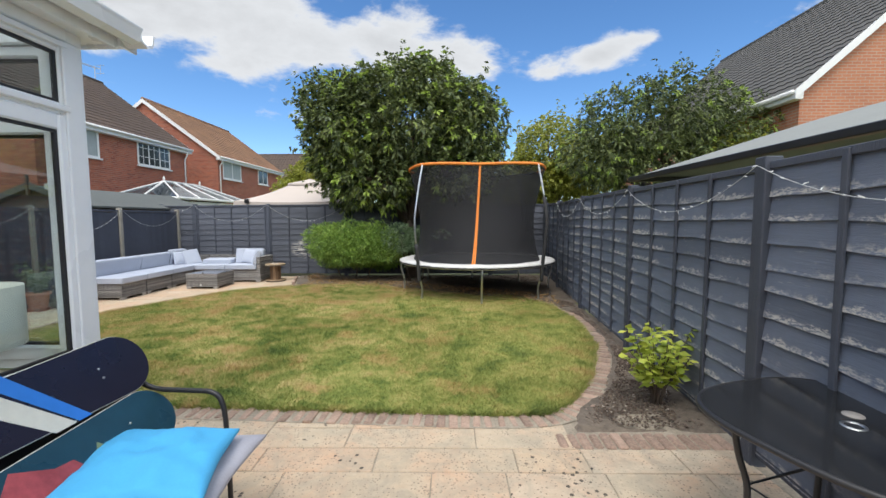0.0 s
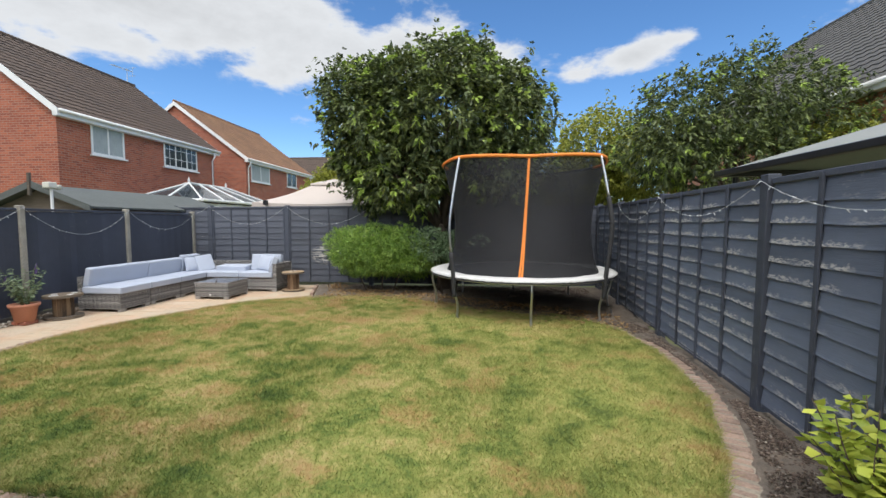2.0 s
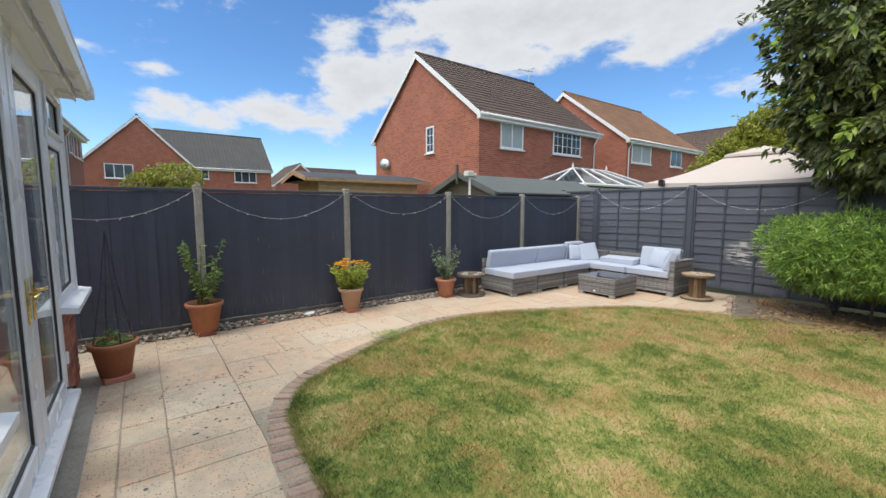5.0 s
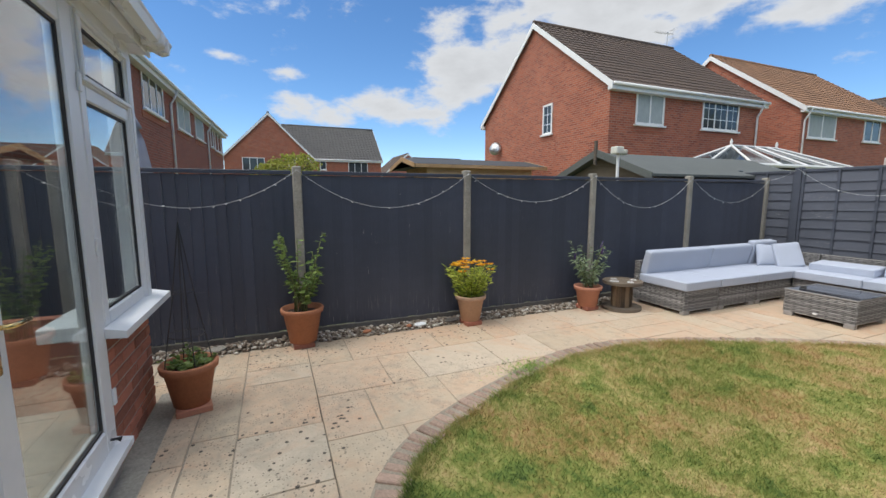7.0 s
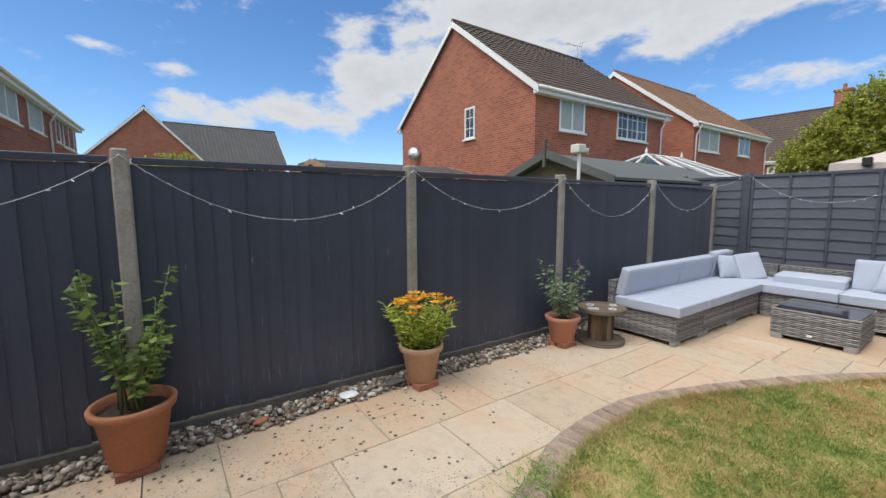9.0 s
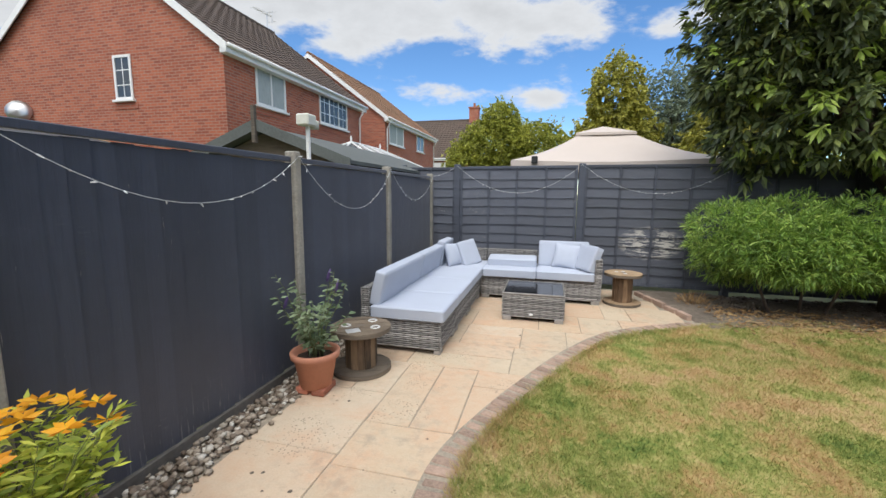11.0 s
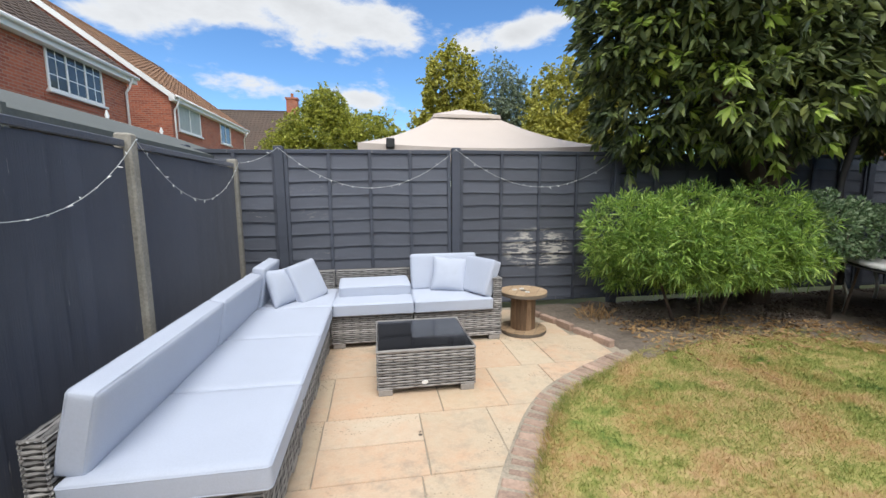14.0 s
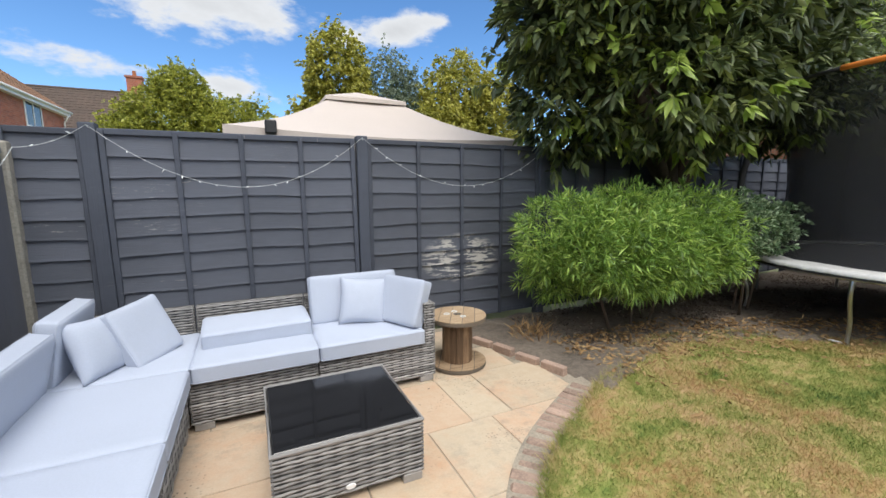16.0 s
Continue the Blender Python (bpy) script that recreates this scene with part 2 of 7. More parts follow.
def glass_mat(name, tint=(0.85, 0.9, 0.9), see=0.75):
    m = Nodes(name)
    tr, gl = m.nd.new("ShaderNodeBsdfTransparent"), m.nd.new("ShaderNodeBsdfGlossy")
    tr.inputs["Color"].default_value = (*tint, 1)
    gl.inputs["Roughness"].default_value = 0.01
    gl.inputs["Color"].default_value = (1, 1, 1, 1)
    lw = m.nd.new("ShaderNodeLayerWeight")
    lw.inputs["Blend"].default_value = 0.5
    gloss = m.math("ADD", m.math("MULTIPLY", m.math("POWER", lw.outputs["Facing"], 3.0), 0.8), 0.07, True)
    mx = m.nd.new("ShaderNodeMixShader")
    m.ln.new(gloss, mx.inputs[0])
    m.ln.new(tr.outputs[0], mx.inputs[1])
    m.ln.new(gl.outputs[0], mx.inputs[2])
    m.ln.new(mx.outputs[0], m.nd["Material Output"].inputs["Surface"])
    return m.mat


def lawn_mat(name):
    """Mown turf: green and straw patches, by place."""
    m = Nodes(name)
    flat = m.place((1, 1, 0))
    big, mid, fine = m.noise(0.8, 4, 0.6, flat, 0.6), m.noise(3.0, 6, 0.68, flat, 0.4), m.noise(22, 5, 0.7, flat)
    isl = m.geo.outputs["Random Per Island"]
    # the turf is drier towards the far end of the garden
    sep = m.nd.new("ShaderNodeSeparateXYZ")
    m.ln.new(m.geo.outputs["Position"], sep.inputs[0])
    far = m.math("ADD", m.span(sep.outputs[1], 3.0, 9.5, -0.13, 0.08), m.span(sep.outputs[0], -5.2, -2.5, 0.07, 0.0))
    f = m.math("ADD", m.math("MULTIPLY", m.span(big, 0.36, 0.64), 0.26), m.math("MULTIPLY", m.span(mid, 0.37, 0.63), 0.38))
    f = m.math("ADD", f, m.math("MULTIPLY", m.span(fine, 0.36, 0.64), 0.20))
    f = m.math("ADD", m.math("ADD", f, m.math("MULTIPLY", isl, 0.26)), far)
    col = m.ramp(f, [(0.16, (0.050, 0.090, 0.026)), (0.36, (0.150, 0.205, 0.046)), (0.54, (0.27, 0.280, 0.080)), (0.69, (0.42, 0.355, 0.145)), (0.86, (0.49, 0.34, 0.18))])
    # lighter towards +x: sunlit brightness put into the turf colour
    pale = m.math("MULTIPLY", m.span(sep.outputs[0], -1.8, 1.6), m.span(mid, 0.36, 0.60, 0.35, 1.0), True)
    col = m.mix(m.math("MULTIPLY", pale, 0.5), col, (0.40, 0.41, 0.12))
    scorch = m.math("MULTIPLY", m.span(m.math("ADD", m.noise(1.5, 5, 0.65, m.place((1, 1, 0))), m.span(sep.outputs[0], -5.2, -2.0, 0.05, 0.0)), 0.53, 0.62), m.span(fine, 0.36, 0.60), True)
    col = m.mix(m.math("MULTIPLY", scorch, 0.75), col, (0.36, 0.22, 0.09))
    m.set(Base_Color=col, Roughness=0.8)
    m.set(**{"Specular_IOR_Level": 0.2})
    return m.mat


def slab_mat(name):
    """Buff riven sandstone flags with lichen specks and iron stains."""
    m = Nodes(name)
    rnd = m.obi.outputs["Random"]
    base = m.ramp(rnd, [(0.0, (0.50, 0.38, 0.26)), (0.3, (0.55, 0.44, 0.31)), (0.55, (0.56, 0.38, 0.25)), (0.8, (0.59, 0.49, 0.37)), (1.0, (0.55, 0.40, 0.26))])
    n1, n2, n3 = m.noise(2.2, 5, 0.6, None, 0.6), m.noise(14, 6, 0.65), m.noise(90, 4, 0.6)
    col = m.mix(m.span(n1, 0.46, 0.72, 0.0, 0.8), base, (0.60, 0.34, 0.20))
    col = m.mix(m.span(n2, 0.3, 0.75, 0.0, 0.45), col, (0.66, 0.58, 0.45))
    col = m.mix(m.span(n3, 0.3, 0.75, 0.0, 0.22), col, (0.30, 0.24, 0.17))
    # black lichen spots in patches
    vor = m.nd.new("ShaderNodeTexVoronoi")
    vor.inputs["Scale"].default_value = 21
    m.ln.new(m.geo.outputs["Position"], vor.inputs["Vector"])
    where = m.nd.new("ShaderNodeSeparateXYZ")      # lichen thrives at the shady house end
    m.ln.new(m.geo.outputs["Position"], where.inputs[0])
    pick = m.nd.new("ShaderNodeSeparateColor")
    m.ln.new(vor.outputs["Color"], pick.inputs[0])
    zone = m.math("ADD", m.noise(1.3, 4), m.math("MULTIPLY", m.math("SUBTRACT", rnd, 0.5), 0.16))
    chance = m.math("MULTIPLY", m.span(pick.outputs[0], 0.55, 0.60), m.span(m.math("SUBTRACT", zone, m.span(where.outputs[1], 5.4, 7.0, 0.0, 0.12)), 0.50, 0.58), True)
    edge = m.math("ADD", vor.outputs["Distance"], m.math("MULTIPLY", m.noise(70, 3), 0.25))
    spot = m.math("MULTIPLY", m.span(edge, 0.42, 0.34), m.span(chance, 0.3, 0.5), True)
    fine_v = m.nd.new("ShaderNodeTexVoronoi")       # small grey and black specks, thick where the sun is rare
    fine_v.inputs["Scale"].default_value = 58
    m.ln.new(m.geo.outputs["Position"], fine_v.inputs["Vector"])
    few = m.nd.new("ShaderNodeSeparateColor")
    m.ln.new(fine_v.outputs["Color"], few.inputs[0])
    shady = m.span(where.outputs[1], 3.2, 5.2, 0.16, 0.0)
    thick = m.span(m.math("ADD", m.noise(2.1, 4, 0.6), shady), 0.50, 0.66)
    dots = m.math("MULTIPLY", m.span(m.math("ADD", fine_v.outputs["Distance"], m.math("MULTIPLY", m.noise(120, 2), 0.2)), 0.46, 0.36), m.math("MULTIPLY", m.span(few.outputs[1], 0.5, 0.55), thick), True)
    col = m.mix(m.math("MULTIPLY", dots, 0.75), col, (0.10, 0.085, 0.07))
    grime = m.math("MULTIPLY", m.span(m.noise(5, 6, 0.7, None, 0.8), 0.40, 0.62), m.span(where.outputs[1], 3.0, 4.6, 0.55, 0.0), True)
    col = m.mix(grime, col, (0.34, 0.30, 0.23))
    haze = m.math("MULTIPLY", m.span(m.noise(9, 5, 0.7), 0.48, 0.66), m.span(m.noise(0.8, 3), 0.42, 0.60), True)
    col = m.mix(m.math("MULTIPLY", haze, 0.45), col, (0.25, 0.22, 0.18))
    col = m.mix(m.math("MULTIPLY", spot, 0.92), col, (0.05, 0.042, 0.035))
    m.set(Base_Color=col, Roughness=m.span(n2, 0.3, 0.7, 0.7, 0.9))
    m.bump(m.math("ADD", m.math("MULTIPLY", n2, 0.7), m.math("MULTIPLY", n3, 0.3)), 0.35, 0.008)
    return m.mat


def wicker_mat(name):
    m = Nodes(name)
    isl = m.geo.outputs["Random Per Island"]
    n = m.noise(60, 3, 0.6, m.place((1, 1, 4)))
    f = m.math("ADD", m.math("MULTIPLY", isl, 0.7), m.math("MULTIPLY", n, 0.3))
    m.set(Base_Color=m.ramp(f, [(0.1, (0.105, 0.10, 0.096)), (0.45, (0.235, 0.225, 0.215)), (0.9, (0.44, 0.42, 0.40))]), Roughness=0.5)
    m.bump(n, 0.3, 0.003)
    return m.mat


def weathered_wood(name, a, b, c, rnd=0.3, st=(14, 14, 0.8)):
    m = Nodes(name)
    g = m.noise(7, 6, 0.65, m.place(st))
    big = m.noise(3, 4)
    f = m.math("ADD", m.math("MULTIPLY", g, 0.6), m.math("MULTIPLY", big, 0.4))
    f = m.math("ADD", f, m.math("MULTIPLY", m.math("SUBTRACT", m.obi.outputs["Random"], 0.5), rnd))
    m.set(Base_Color=m.ramp(f, [(0.3, a), (0.5, b), (0.72, c)]), Roughness=0.8)
    m.bump(g, 0.5, 0.005)
    return m.mat


M = {}
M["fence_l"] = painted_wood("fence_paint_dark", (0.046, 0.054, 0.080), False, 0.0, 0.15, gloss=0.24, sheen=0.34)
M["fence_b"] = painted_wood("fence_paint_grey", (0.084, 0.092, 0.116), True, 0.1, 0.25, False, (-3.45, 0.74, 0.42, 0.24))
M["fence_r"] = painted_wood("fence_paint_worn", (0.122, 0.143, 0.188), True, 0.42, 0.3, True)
M["fence_rail"] = painted_wood("fence_rail_paint", (0.060, 0.068, 0.09), False, 0.1)
M["concrete"] = surf("weathered_concrete", (0.30, 0.28, 0.24), 0.9, 0.4, 60, 4, 0.5)
M["board"] = surf("gravel_board", (0.11, 0.10, 0.09), 0.9, 0.4, 30, 4, 0.4)
M["slab"] = slab_mat("sandstone_flag")
M["paver"] = surf("clay_paver", (0.335, 0.235, 0.18), 0.9, 0.42, 60, 9, 0.7, rnd=0.22)
M["joint"] = surf("sand_joint", (0.31, 0.265, 0.205), 0.95, 0.45, 60, 5, 0.4)
M["soil"] = surf("garden_soil", (0.155, 0.125, 0.098), 0.95, 0.5, 26, 2.5, 1.0, dist=0.02)
M["turf"] = lawn_mat("turf")
M["earth"] = surf("distant_ground", (0.16, 0.17, 0.08), 0.95, 0.4, 2, 0.1, 0.1)
M["upvc"] = surf("white_upvc", (0.80, 0.82, 0.84), 0.32, 0.03, 20, 1.5, 0.0)
M["rubber"] = surf("black_gasket", (0.02, 0.02, 0.022), 0.6, 0.2, 40, 4, 0.0)
M["glass"] = glass_mat("window_glass")
M["wall_brick"] = surf("red_brick", (0.36, 0.135, 0.085), 0.88, 0.35, 50, 5, 0.5, rnd=0.5)
M["mortar"] = surf("mortar", (0.42, 0.36, 0.30), 0.95, 0.2, 60, 4, 0.4)
M["brick"] = brick_mat("house_brick", (0.47, 0.135, 0.070), (0.26, 0.070, 0.044), (0.40, 0.25, 0.185))
# house brick made darker: the terrace front's shade is put into the colour
M["brick_shaded"] = brick_mat("shaded_red_brick", (0.36, 0.095, 0.055), (0.22, 0.060, 0.040), (0.32, 0.20, 0.15))
M["brick_o"] = brick_mat("orange_brick", (0.52, 0.21, 0.11), (0.45, 0.17, 0.095), (0.45, 0.33, 0.25))
M["tile"] = surf("roof_tile_brown", (0.088, 0.062, 0.048), 0.9, 0.45, 12, 1.2, 0.3)
M["tile_o"] = surf("roof_tile_tan", (0.23, 0.125, 0.07), 0.9, 0.42, 12, 1.2, 0.3)
M["tile_g"] = surf("roof_tile_grey", (0.095, 0.09, 0.085), 0.9, 0.3, 12, 1.2, 0.3)
M["white"] = surf("white_paint", (0.78, 0.78, 0.77), 0.5, 0.05, 20, 2, 0.0)
M["dark_glass"] = surf("house_glass", (0.05, 0.06, 0.07), 0.04, 0.5, 1.5, 0.8, 0.0)
M["curtain"] = surf("net_curtain", (0.36, 0.40, 0.40), 0.8, 0.2, 6, 3, 0.1, stretch=(6, 6, 0.4))
M["lintel"] = brick_mat("soldier_course", (0.46, 0.13, 0.07), (0.40, 0.11, 0.06), (0.36, 0.22, 0.16))
M["felt_g"] = surf("green_roof_felt", (0.105, 0.115, 0.11), 0.9, 0.25, 40, 3, 0.3)
M["felt"] = surf("grey_roof_felt", (0.055, 0.06, 0.068), 0.85, 0.3, 40, 3, 0.3)
M["cabin"] = weathered_wood("cabin_timber", (0.30, 0.18, 0.09), (0.45, 0.29, 0.15), (0.52, 0.36, 0.2), 0.2, (0.6, 0.6, 12))
M["shed"] = weathered_wood("shed_timber", (0.06, 0.05, 0.04), (0.13, 0.105, 0.08), (0.2, 0.16, 0.12), 0.2, (0.6, 0.6, 12))
M["canvas"] = surf("beige_canvas", (0.54, 0.47, 0.42), 0.85, 0.06, 60, 1.5, 0.15)
M["canopy"] = surf("grey_canopy", (0.25, 0.26, 0.245), 0.8, 0.15, 50, 1.5, 0.15)
M["wicker"] = wicker_mat("grey_wicker")
M["wicker_in"] = surf("wicker_core", (0.035, 0.034, 0.033), 0.8, 0.2, 40, 4, 0.0)
M["cushion"] = surf("pale_blue_grey_fabric", (0.44, 0.48, 0.57), 0.85, 0.06, 120, 2.2, 0.25, dist=0.003)
M["black_glass"] = surf("black_glass", (0.012, 0.012, 0.013), 0.08, 0.2, 3, 1.5, 0.0)
M["foot"] = surf("grey_plastic_foot", (0.30, 0.28, 0.26), 0.6, 0.15, 40, 4, 0.1)
M["reel"] = weathered_wood("reel_wood", (0.06, 0.045, 0.034), (0.17, 0.13, 0.09), (0.34, 0.27, 0.19), 0.15, (1.0, 12, 12))
M["reel_light"] = weathered_wood("reel_wood_light", (0.20, 0.13, 0.075), (0.40, 0.28, 0.17), (0.55, 0.43, 0.29), 0.15, (1.0, 12, 12))
M["drum"] = weathered_wood("reel_drum_wood", (0.11, 0.065, 0.035), (0.24, 0.15, 0.085), (0.36, 0.25, 0.15), 0.4)
M["drum_dark"] = weathered_wood("dark_drum_wood", (0.05, 0.034, 0.022), (0.13, 0.085, 0.05), (0.24, 0.165, 0.10), 0.4)
M["steel"] = surf("galvanised_steel", (0.55, 0.56, 0.57), 0.35, 0.2, 40, 6, 0.05, metal=1.0)
M["plate"] = surf("dull_zinc_plate", (0.62, 0.62, 0.60), 0.45, 0.15, 40, 6, 0.05, metal=0.35)
M["terracotta"] = surf("terracotta", (0.40, 0.165, 0.085), 0.85, 0.2, 40, 4, 0.25)
M["terra_pink"] = surf("pink_terracotta", (0.50, 0.22, 0.14), 0.75, 0.1, 40, 4, 0.1)
M["terra_tan"] = surf("tan_clay", (0.50, 0.32, 0.215), 0.85, 0.15, 40, 4, 0.2)
M["compost"] = surf("compost", (0.06, 0.042, 0.03), 0.95, 0.5, 60, 6, 1.0, dist=0.02)
M["pad"] = surf("worn_white_pad", (0.66, 0.65, 0.63), 0.75, 0.22, 24, 3, 0.2)
M["mat_black"] = surf("black_mat", (0.022, 0.022, 0.024), 0.7, 0.2, 120, 4, 0.1)
M["orange"] = surf("orange_webbing", (0.80, 0.24, 0.035), 0.7, 0.1, 60, 3, 0.1)
M["foam"] = surf("black_foam", (0.03, 0.03, 0.032), 0.75, 0.2, 60, 4, 0.1)
M["bark"] = surf("bark", (0.12, 0.09, 0.07), 0.9, 0.4, 30, 5, 0.8, stretch=(1, 1, 0.25), dist=0.01)
M["stem"] = surf("green_stem", (0.14, 0.16, 0.06), 0.7, 0.3, 40, 6, 0.1)
M["leaf_tree"] = foliage("glossy_tree_leaf", [(0.1, (0.034, 0.052, 0.022)), (0.45, (0.100, 0.132, 0.050)), (0.75, (0.215, 0.260, 0.085)), (0.95, (0.44, 0.49, 0.12))], 0.42, 0.2)
M["leaf_new"] = foliage("new_growth_leaf", [(0.1, (0.200, 0.300, 0.050)), (0.5, (0.350, 0.475, 0.088)), (0.9, (0.525, 0.650, 0.150))], 0.4, 0.35)
M["leaf_light"] = foliage("light_tree_leaf", [(0.1, (0.143, 0.168, 0.032)), (0.5, (0.336, 0.368, 0.065)), (0.85, (0.622, 0.608, 0.122))], 0.5, 0.3)
M["leaf_yellow"] = foliage("yellow_tree_leaf", [(0.1, (0.189, 0.203, 0.041)), (0.5, (0.405, 0.392, 0.068)), (0.85, (0.621, 0.567, 0.121))], 0.5, 0.3)
M["leaf_grey"] = foliage("grey_tree_leaf", [(0.1, (0.108, 0.153, 0.099)), (0.5, (0.216, 0.270, 0.180)), (0.85, (0.360, 0.414, 0.288))], 0.5, 0.25)
M["leaf_bush"] = foliage("narrow_bush_leaf", [(0.1, (0.075, 0.135, 0.030)), (0.45, (0.225, 0.380, 0.075)), (0.75, (0.43, 0.58, 0.125)), (0.95, (0.52, 0.58, 0.20))], 0.42, 0.3)
M["leaf_dark"] = foliage("dark_shrub_leaf", [(0.1, (0.07, 0.125, 0.055)), (0.5, (0.17, 0.27, 0.13)), (0.88, (0.46, 0.55, 0.36))], 0.42, 0.2)
M["leaf_lime"] = foliage("lime_leaf", [(0.1, (0.171, 0.251, 0.033)), (0.5, (0.397, 0.476, 0.066)), (0.9, (0.688, 0.714, 0.132))], 0.45, 0.3)
M["leaf_pot"] = foliage("pot_plant_leaf", [(0.1, (0.081, 0.135, 0.034)), (0.5, (0.176, 0.270, 0.061)), (0.9, (0.351, 0.446, 0.121))], 0.45, 0.3)
M["leaf_silver"] = foliage("silver_green_leaf", [(0.1, (0.085, 0.130, 0.065)), (0.5, (0.19, 0.26, 0.135)), (0.9, (0.37, 0.44, 0.28))], 0.6, 0.25)
M["petal"] = foliage("orange_petal", [(0.1, (0.70, 0.26, 0.01)), (0.6, (0.85, 0.42, 0.015)), (0.9, (0.9, 0.55, 0.03))], 0.6, 0.3)
M["petal_v"] = foliage("violet_petal", [(0.1, (0.06, 0.04, 0.12)), (0.9, (0.16, 0.10, 0.28))], 0.7, 0.2)
M["dead_leaf"] = foliage("dry_leaf", [(0.1, (0.16, 0.09, 0.04)), (0.5, (0.32, 0.19, 0.08)), (0.9, (0.46, 0.32, 0.15))], 0.8, 0.1)
M["wire"] = surf("clear_cable", (0.50, 0.52, 0.52), 0.45, 0.1, 40, 4, 0.0)
M["bulb"] = surf("clear_bulb", (0.80, 0.82, 0.82), 0.25, 0.05, 40, 4, 0.0)
M["black_metal"] = surf("black_powder_coat", (0.022, 0.022, 0.024), 0.4, 0.2, 60, 5, 0.1)
M["table_glass"] = surf("smoked_table_glass", (0.018, 0.019, 0.021), 0.10, 0.3, 5, 2, 0.0)
M["board_black"] = surf("black_snowboard", (0.012, 0.010, 0.022), 0.3, 0.2, 10, 3, 0.0)
M["board_teal"] = surf("teal_snowboard", (0.012, 0.05, 0.075), 0.3, 0.25, 10, 3, 0.0)
M["blue"] = surf("blue_print", (0.03, 0.19, 0.62), 0.4, 0.1, 20, 3, 0.0)
M["cream"] = surf("cream_print", (0.62, 0.62, 0.55), 0.45, 0.1, 20, 3, 0.0)
M["red"] = surf("red_print", (0.33, 0.06, 0.07), 0.45, 0.4, 30, 8, 0.0)
M["sky_fabric"] = surf("sky_blue_fabric", (0.07, 0.40, 0.72), 0.85, 0.08, 100, 4, 0.2)
M["grey_fabric"] = surf("grey_fabric", (0.36, 0.36, 0.41), 0.85, 0.1, 100, 4, 0.2)
M["brass"] = surf("polished_brass", (0.78, 0.58, 0.25), 0.25, 0.1, 30, 5, 0.0, metal=1.0)
M["plaster"] = surf("cream_plaster", (0.36, 0.32, 0.27), 0.9, 0.06, 40, 2, 0.05)
M["navy"] = surf("navy_cover", (0.035, 0.04, 0.06), 0.6, 0.2, 40, 3, 0.3)
M["tv_metal"] = surf("aluminium", (0.55, 0.55, 0.55), 0.4, 0.1, 30, 3, 0.0, metal=1.0)


def net_mat():
    """Fine black mesh: threads with holes between them."""
    m = Nodes("enclosure_netting")
    tr = m.nd.new("ShaderNodeBsdfTransparent")
    m.set(Base_Color=m.ramp(m.noise(3, 3), [(0.3, (0.012, 0.012, 0.014)), (0.7, (0.022, 0.022, 0.025))]), Roughness=0.8)
    mx = m.nd.new("ShaderNodeMixShader")
    mx.inputs[0].default_value = 0.78
    m.ln.new(tr.outputs[0], mx.inputs[1])
    m.ln.new(m.bsdf.outputs[0], mx.inputs[2])
    m.ln.new(mx.outputs[0], m.nd["Material Output"].inputs["Surface"])
    return m.mat


M["net"] = net_mat()

# ---- mesh helpers ----


class MB:
    """Collects vertices and faces for one mesh."""

    def __init__(self):
        self.v, self.f = [], []

    def add(self, verts, faces, m=None):
        k = len(self.v)
        self.v += [tuple(m @ Vector(p)) for p in verts] if m is not None else [tuple(p) for p in verts]
        self.f += [tuple(i + k for i in q) for q in faces]
        return self

    def box(self, x0, x1, y0, y1, z0, z1, bev=0.0, m=None):
        return self.add(*chamfer_box(x0, x1, y0, y1, z0, z1, bev), m)

    def tube(self, pts, r, sides=8, cap=True, closed=False):
        pts = [Vector(p) for p in pts]
        n = len(pts)
        rr = r if isinstance(r, (list, tuple)) else [r] * n
        up = Vector((0, 0, 1))
        verts, faces = [], []
        side = None
        for i, p in enumerate(pts):
            d = (pts[(i + 1) % n] - pts[i - 1]) if closed else (pts[min(i + 1, n - 1)] - pts[max(i - 1, 0)])
            d.normalize()
            if side is None:
                side = d.cross(up) if abs(d.z) < 0.95 else d.cross(Vector((1, 0, 0)))
            side = (side - d * side.dot(d)).normalized()
            other = d.cross(side)
            for k in range(sides):
                a = 2 * math.pi * k / sides
                verts.append(p + (side * math.cos(a) + other * math.sin(a)) * rr[i])
        for i in range(n if closed else n - 1):
            j = (i + 1) % n
            for k in range(sides):
                l = (k + 1) % sides
                faces.append((i * sides + k, i * sides + l, j * sides + l, j * sides + k))
        if cap and not closed:
            faces.append(tuple(range(sides))[::-1])
            faces.append(tuple((n - 1) * sides + k for k in range(sides)))
        return self.add(verts, faces)

    def lathe(self, prof, segs=32, m=None, arc=None):
        verts, faces = [], []
        n = len(prof)
        for k in range(segs):
            a = 2 * math.pi * k / segs
            verts += [(r * math.cos(a), r * math.sin(a), z) for r, z in prof]
        for k in range(segs):
            l = (k + 1) % segs
            faces += [(k * n + i, l * n + i, l * n + i + 1, k * n + i + 1) for i in range(n - 1)]
        return self.add(verts, faces, m)

    def prism(self, outline, z0, z1, m=None):
        n = len(outline)
        verts = [(x, y, z0) for x, y in outline] + [(x, y, z1) for x, y in outline]
        faces = [(i, (i + 1) % n, n + (i + 1) % n, n + i) for i in range(n)] + [tuple(range(n))[::-1], tuple(range(n, 2 * n))]
        return self.add(verts, faces, m)


_boxes = {}


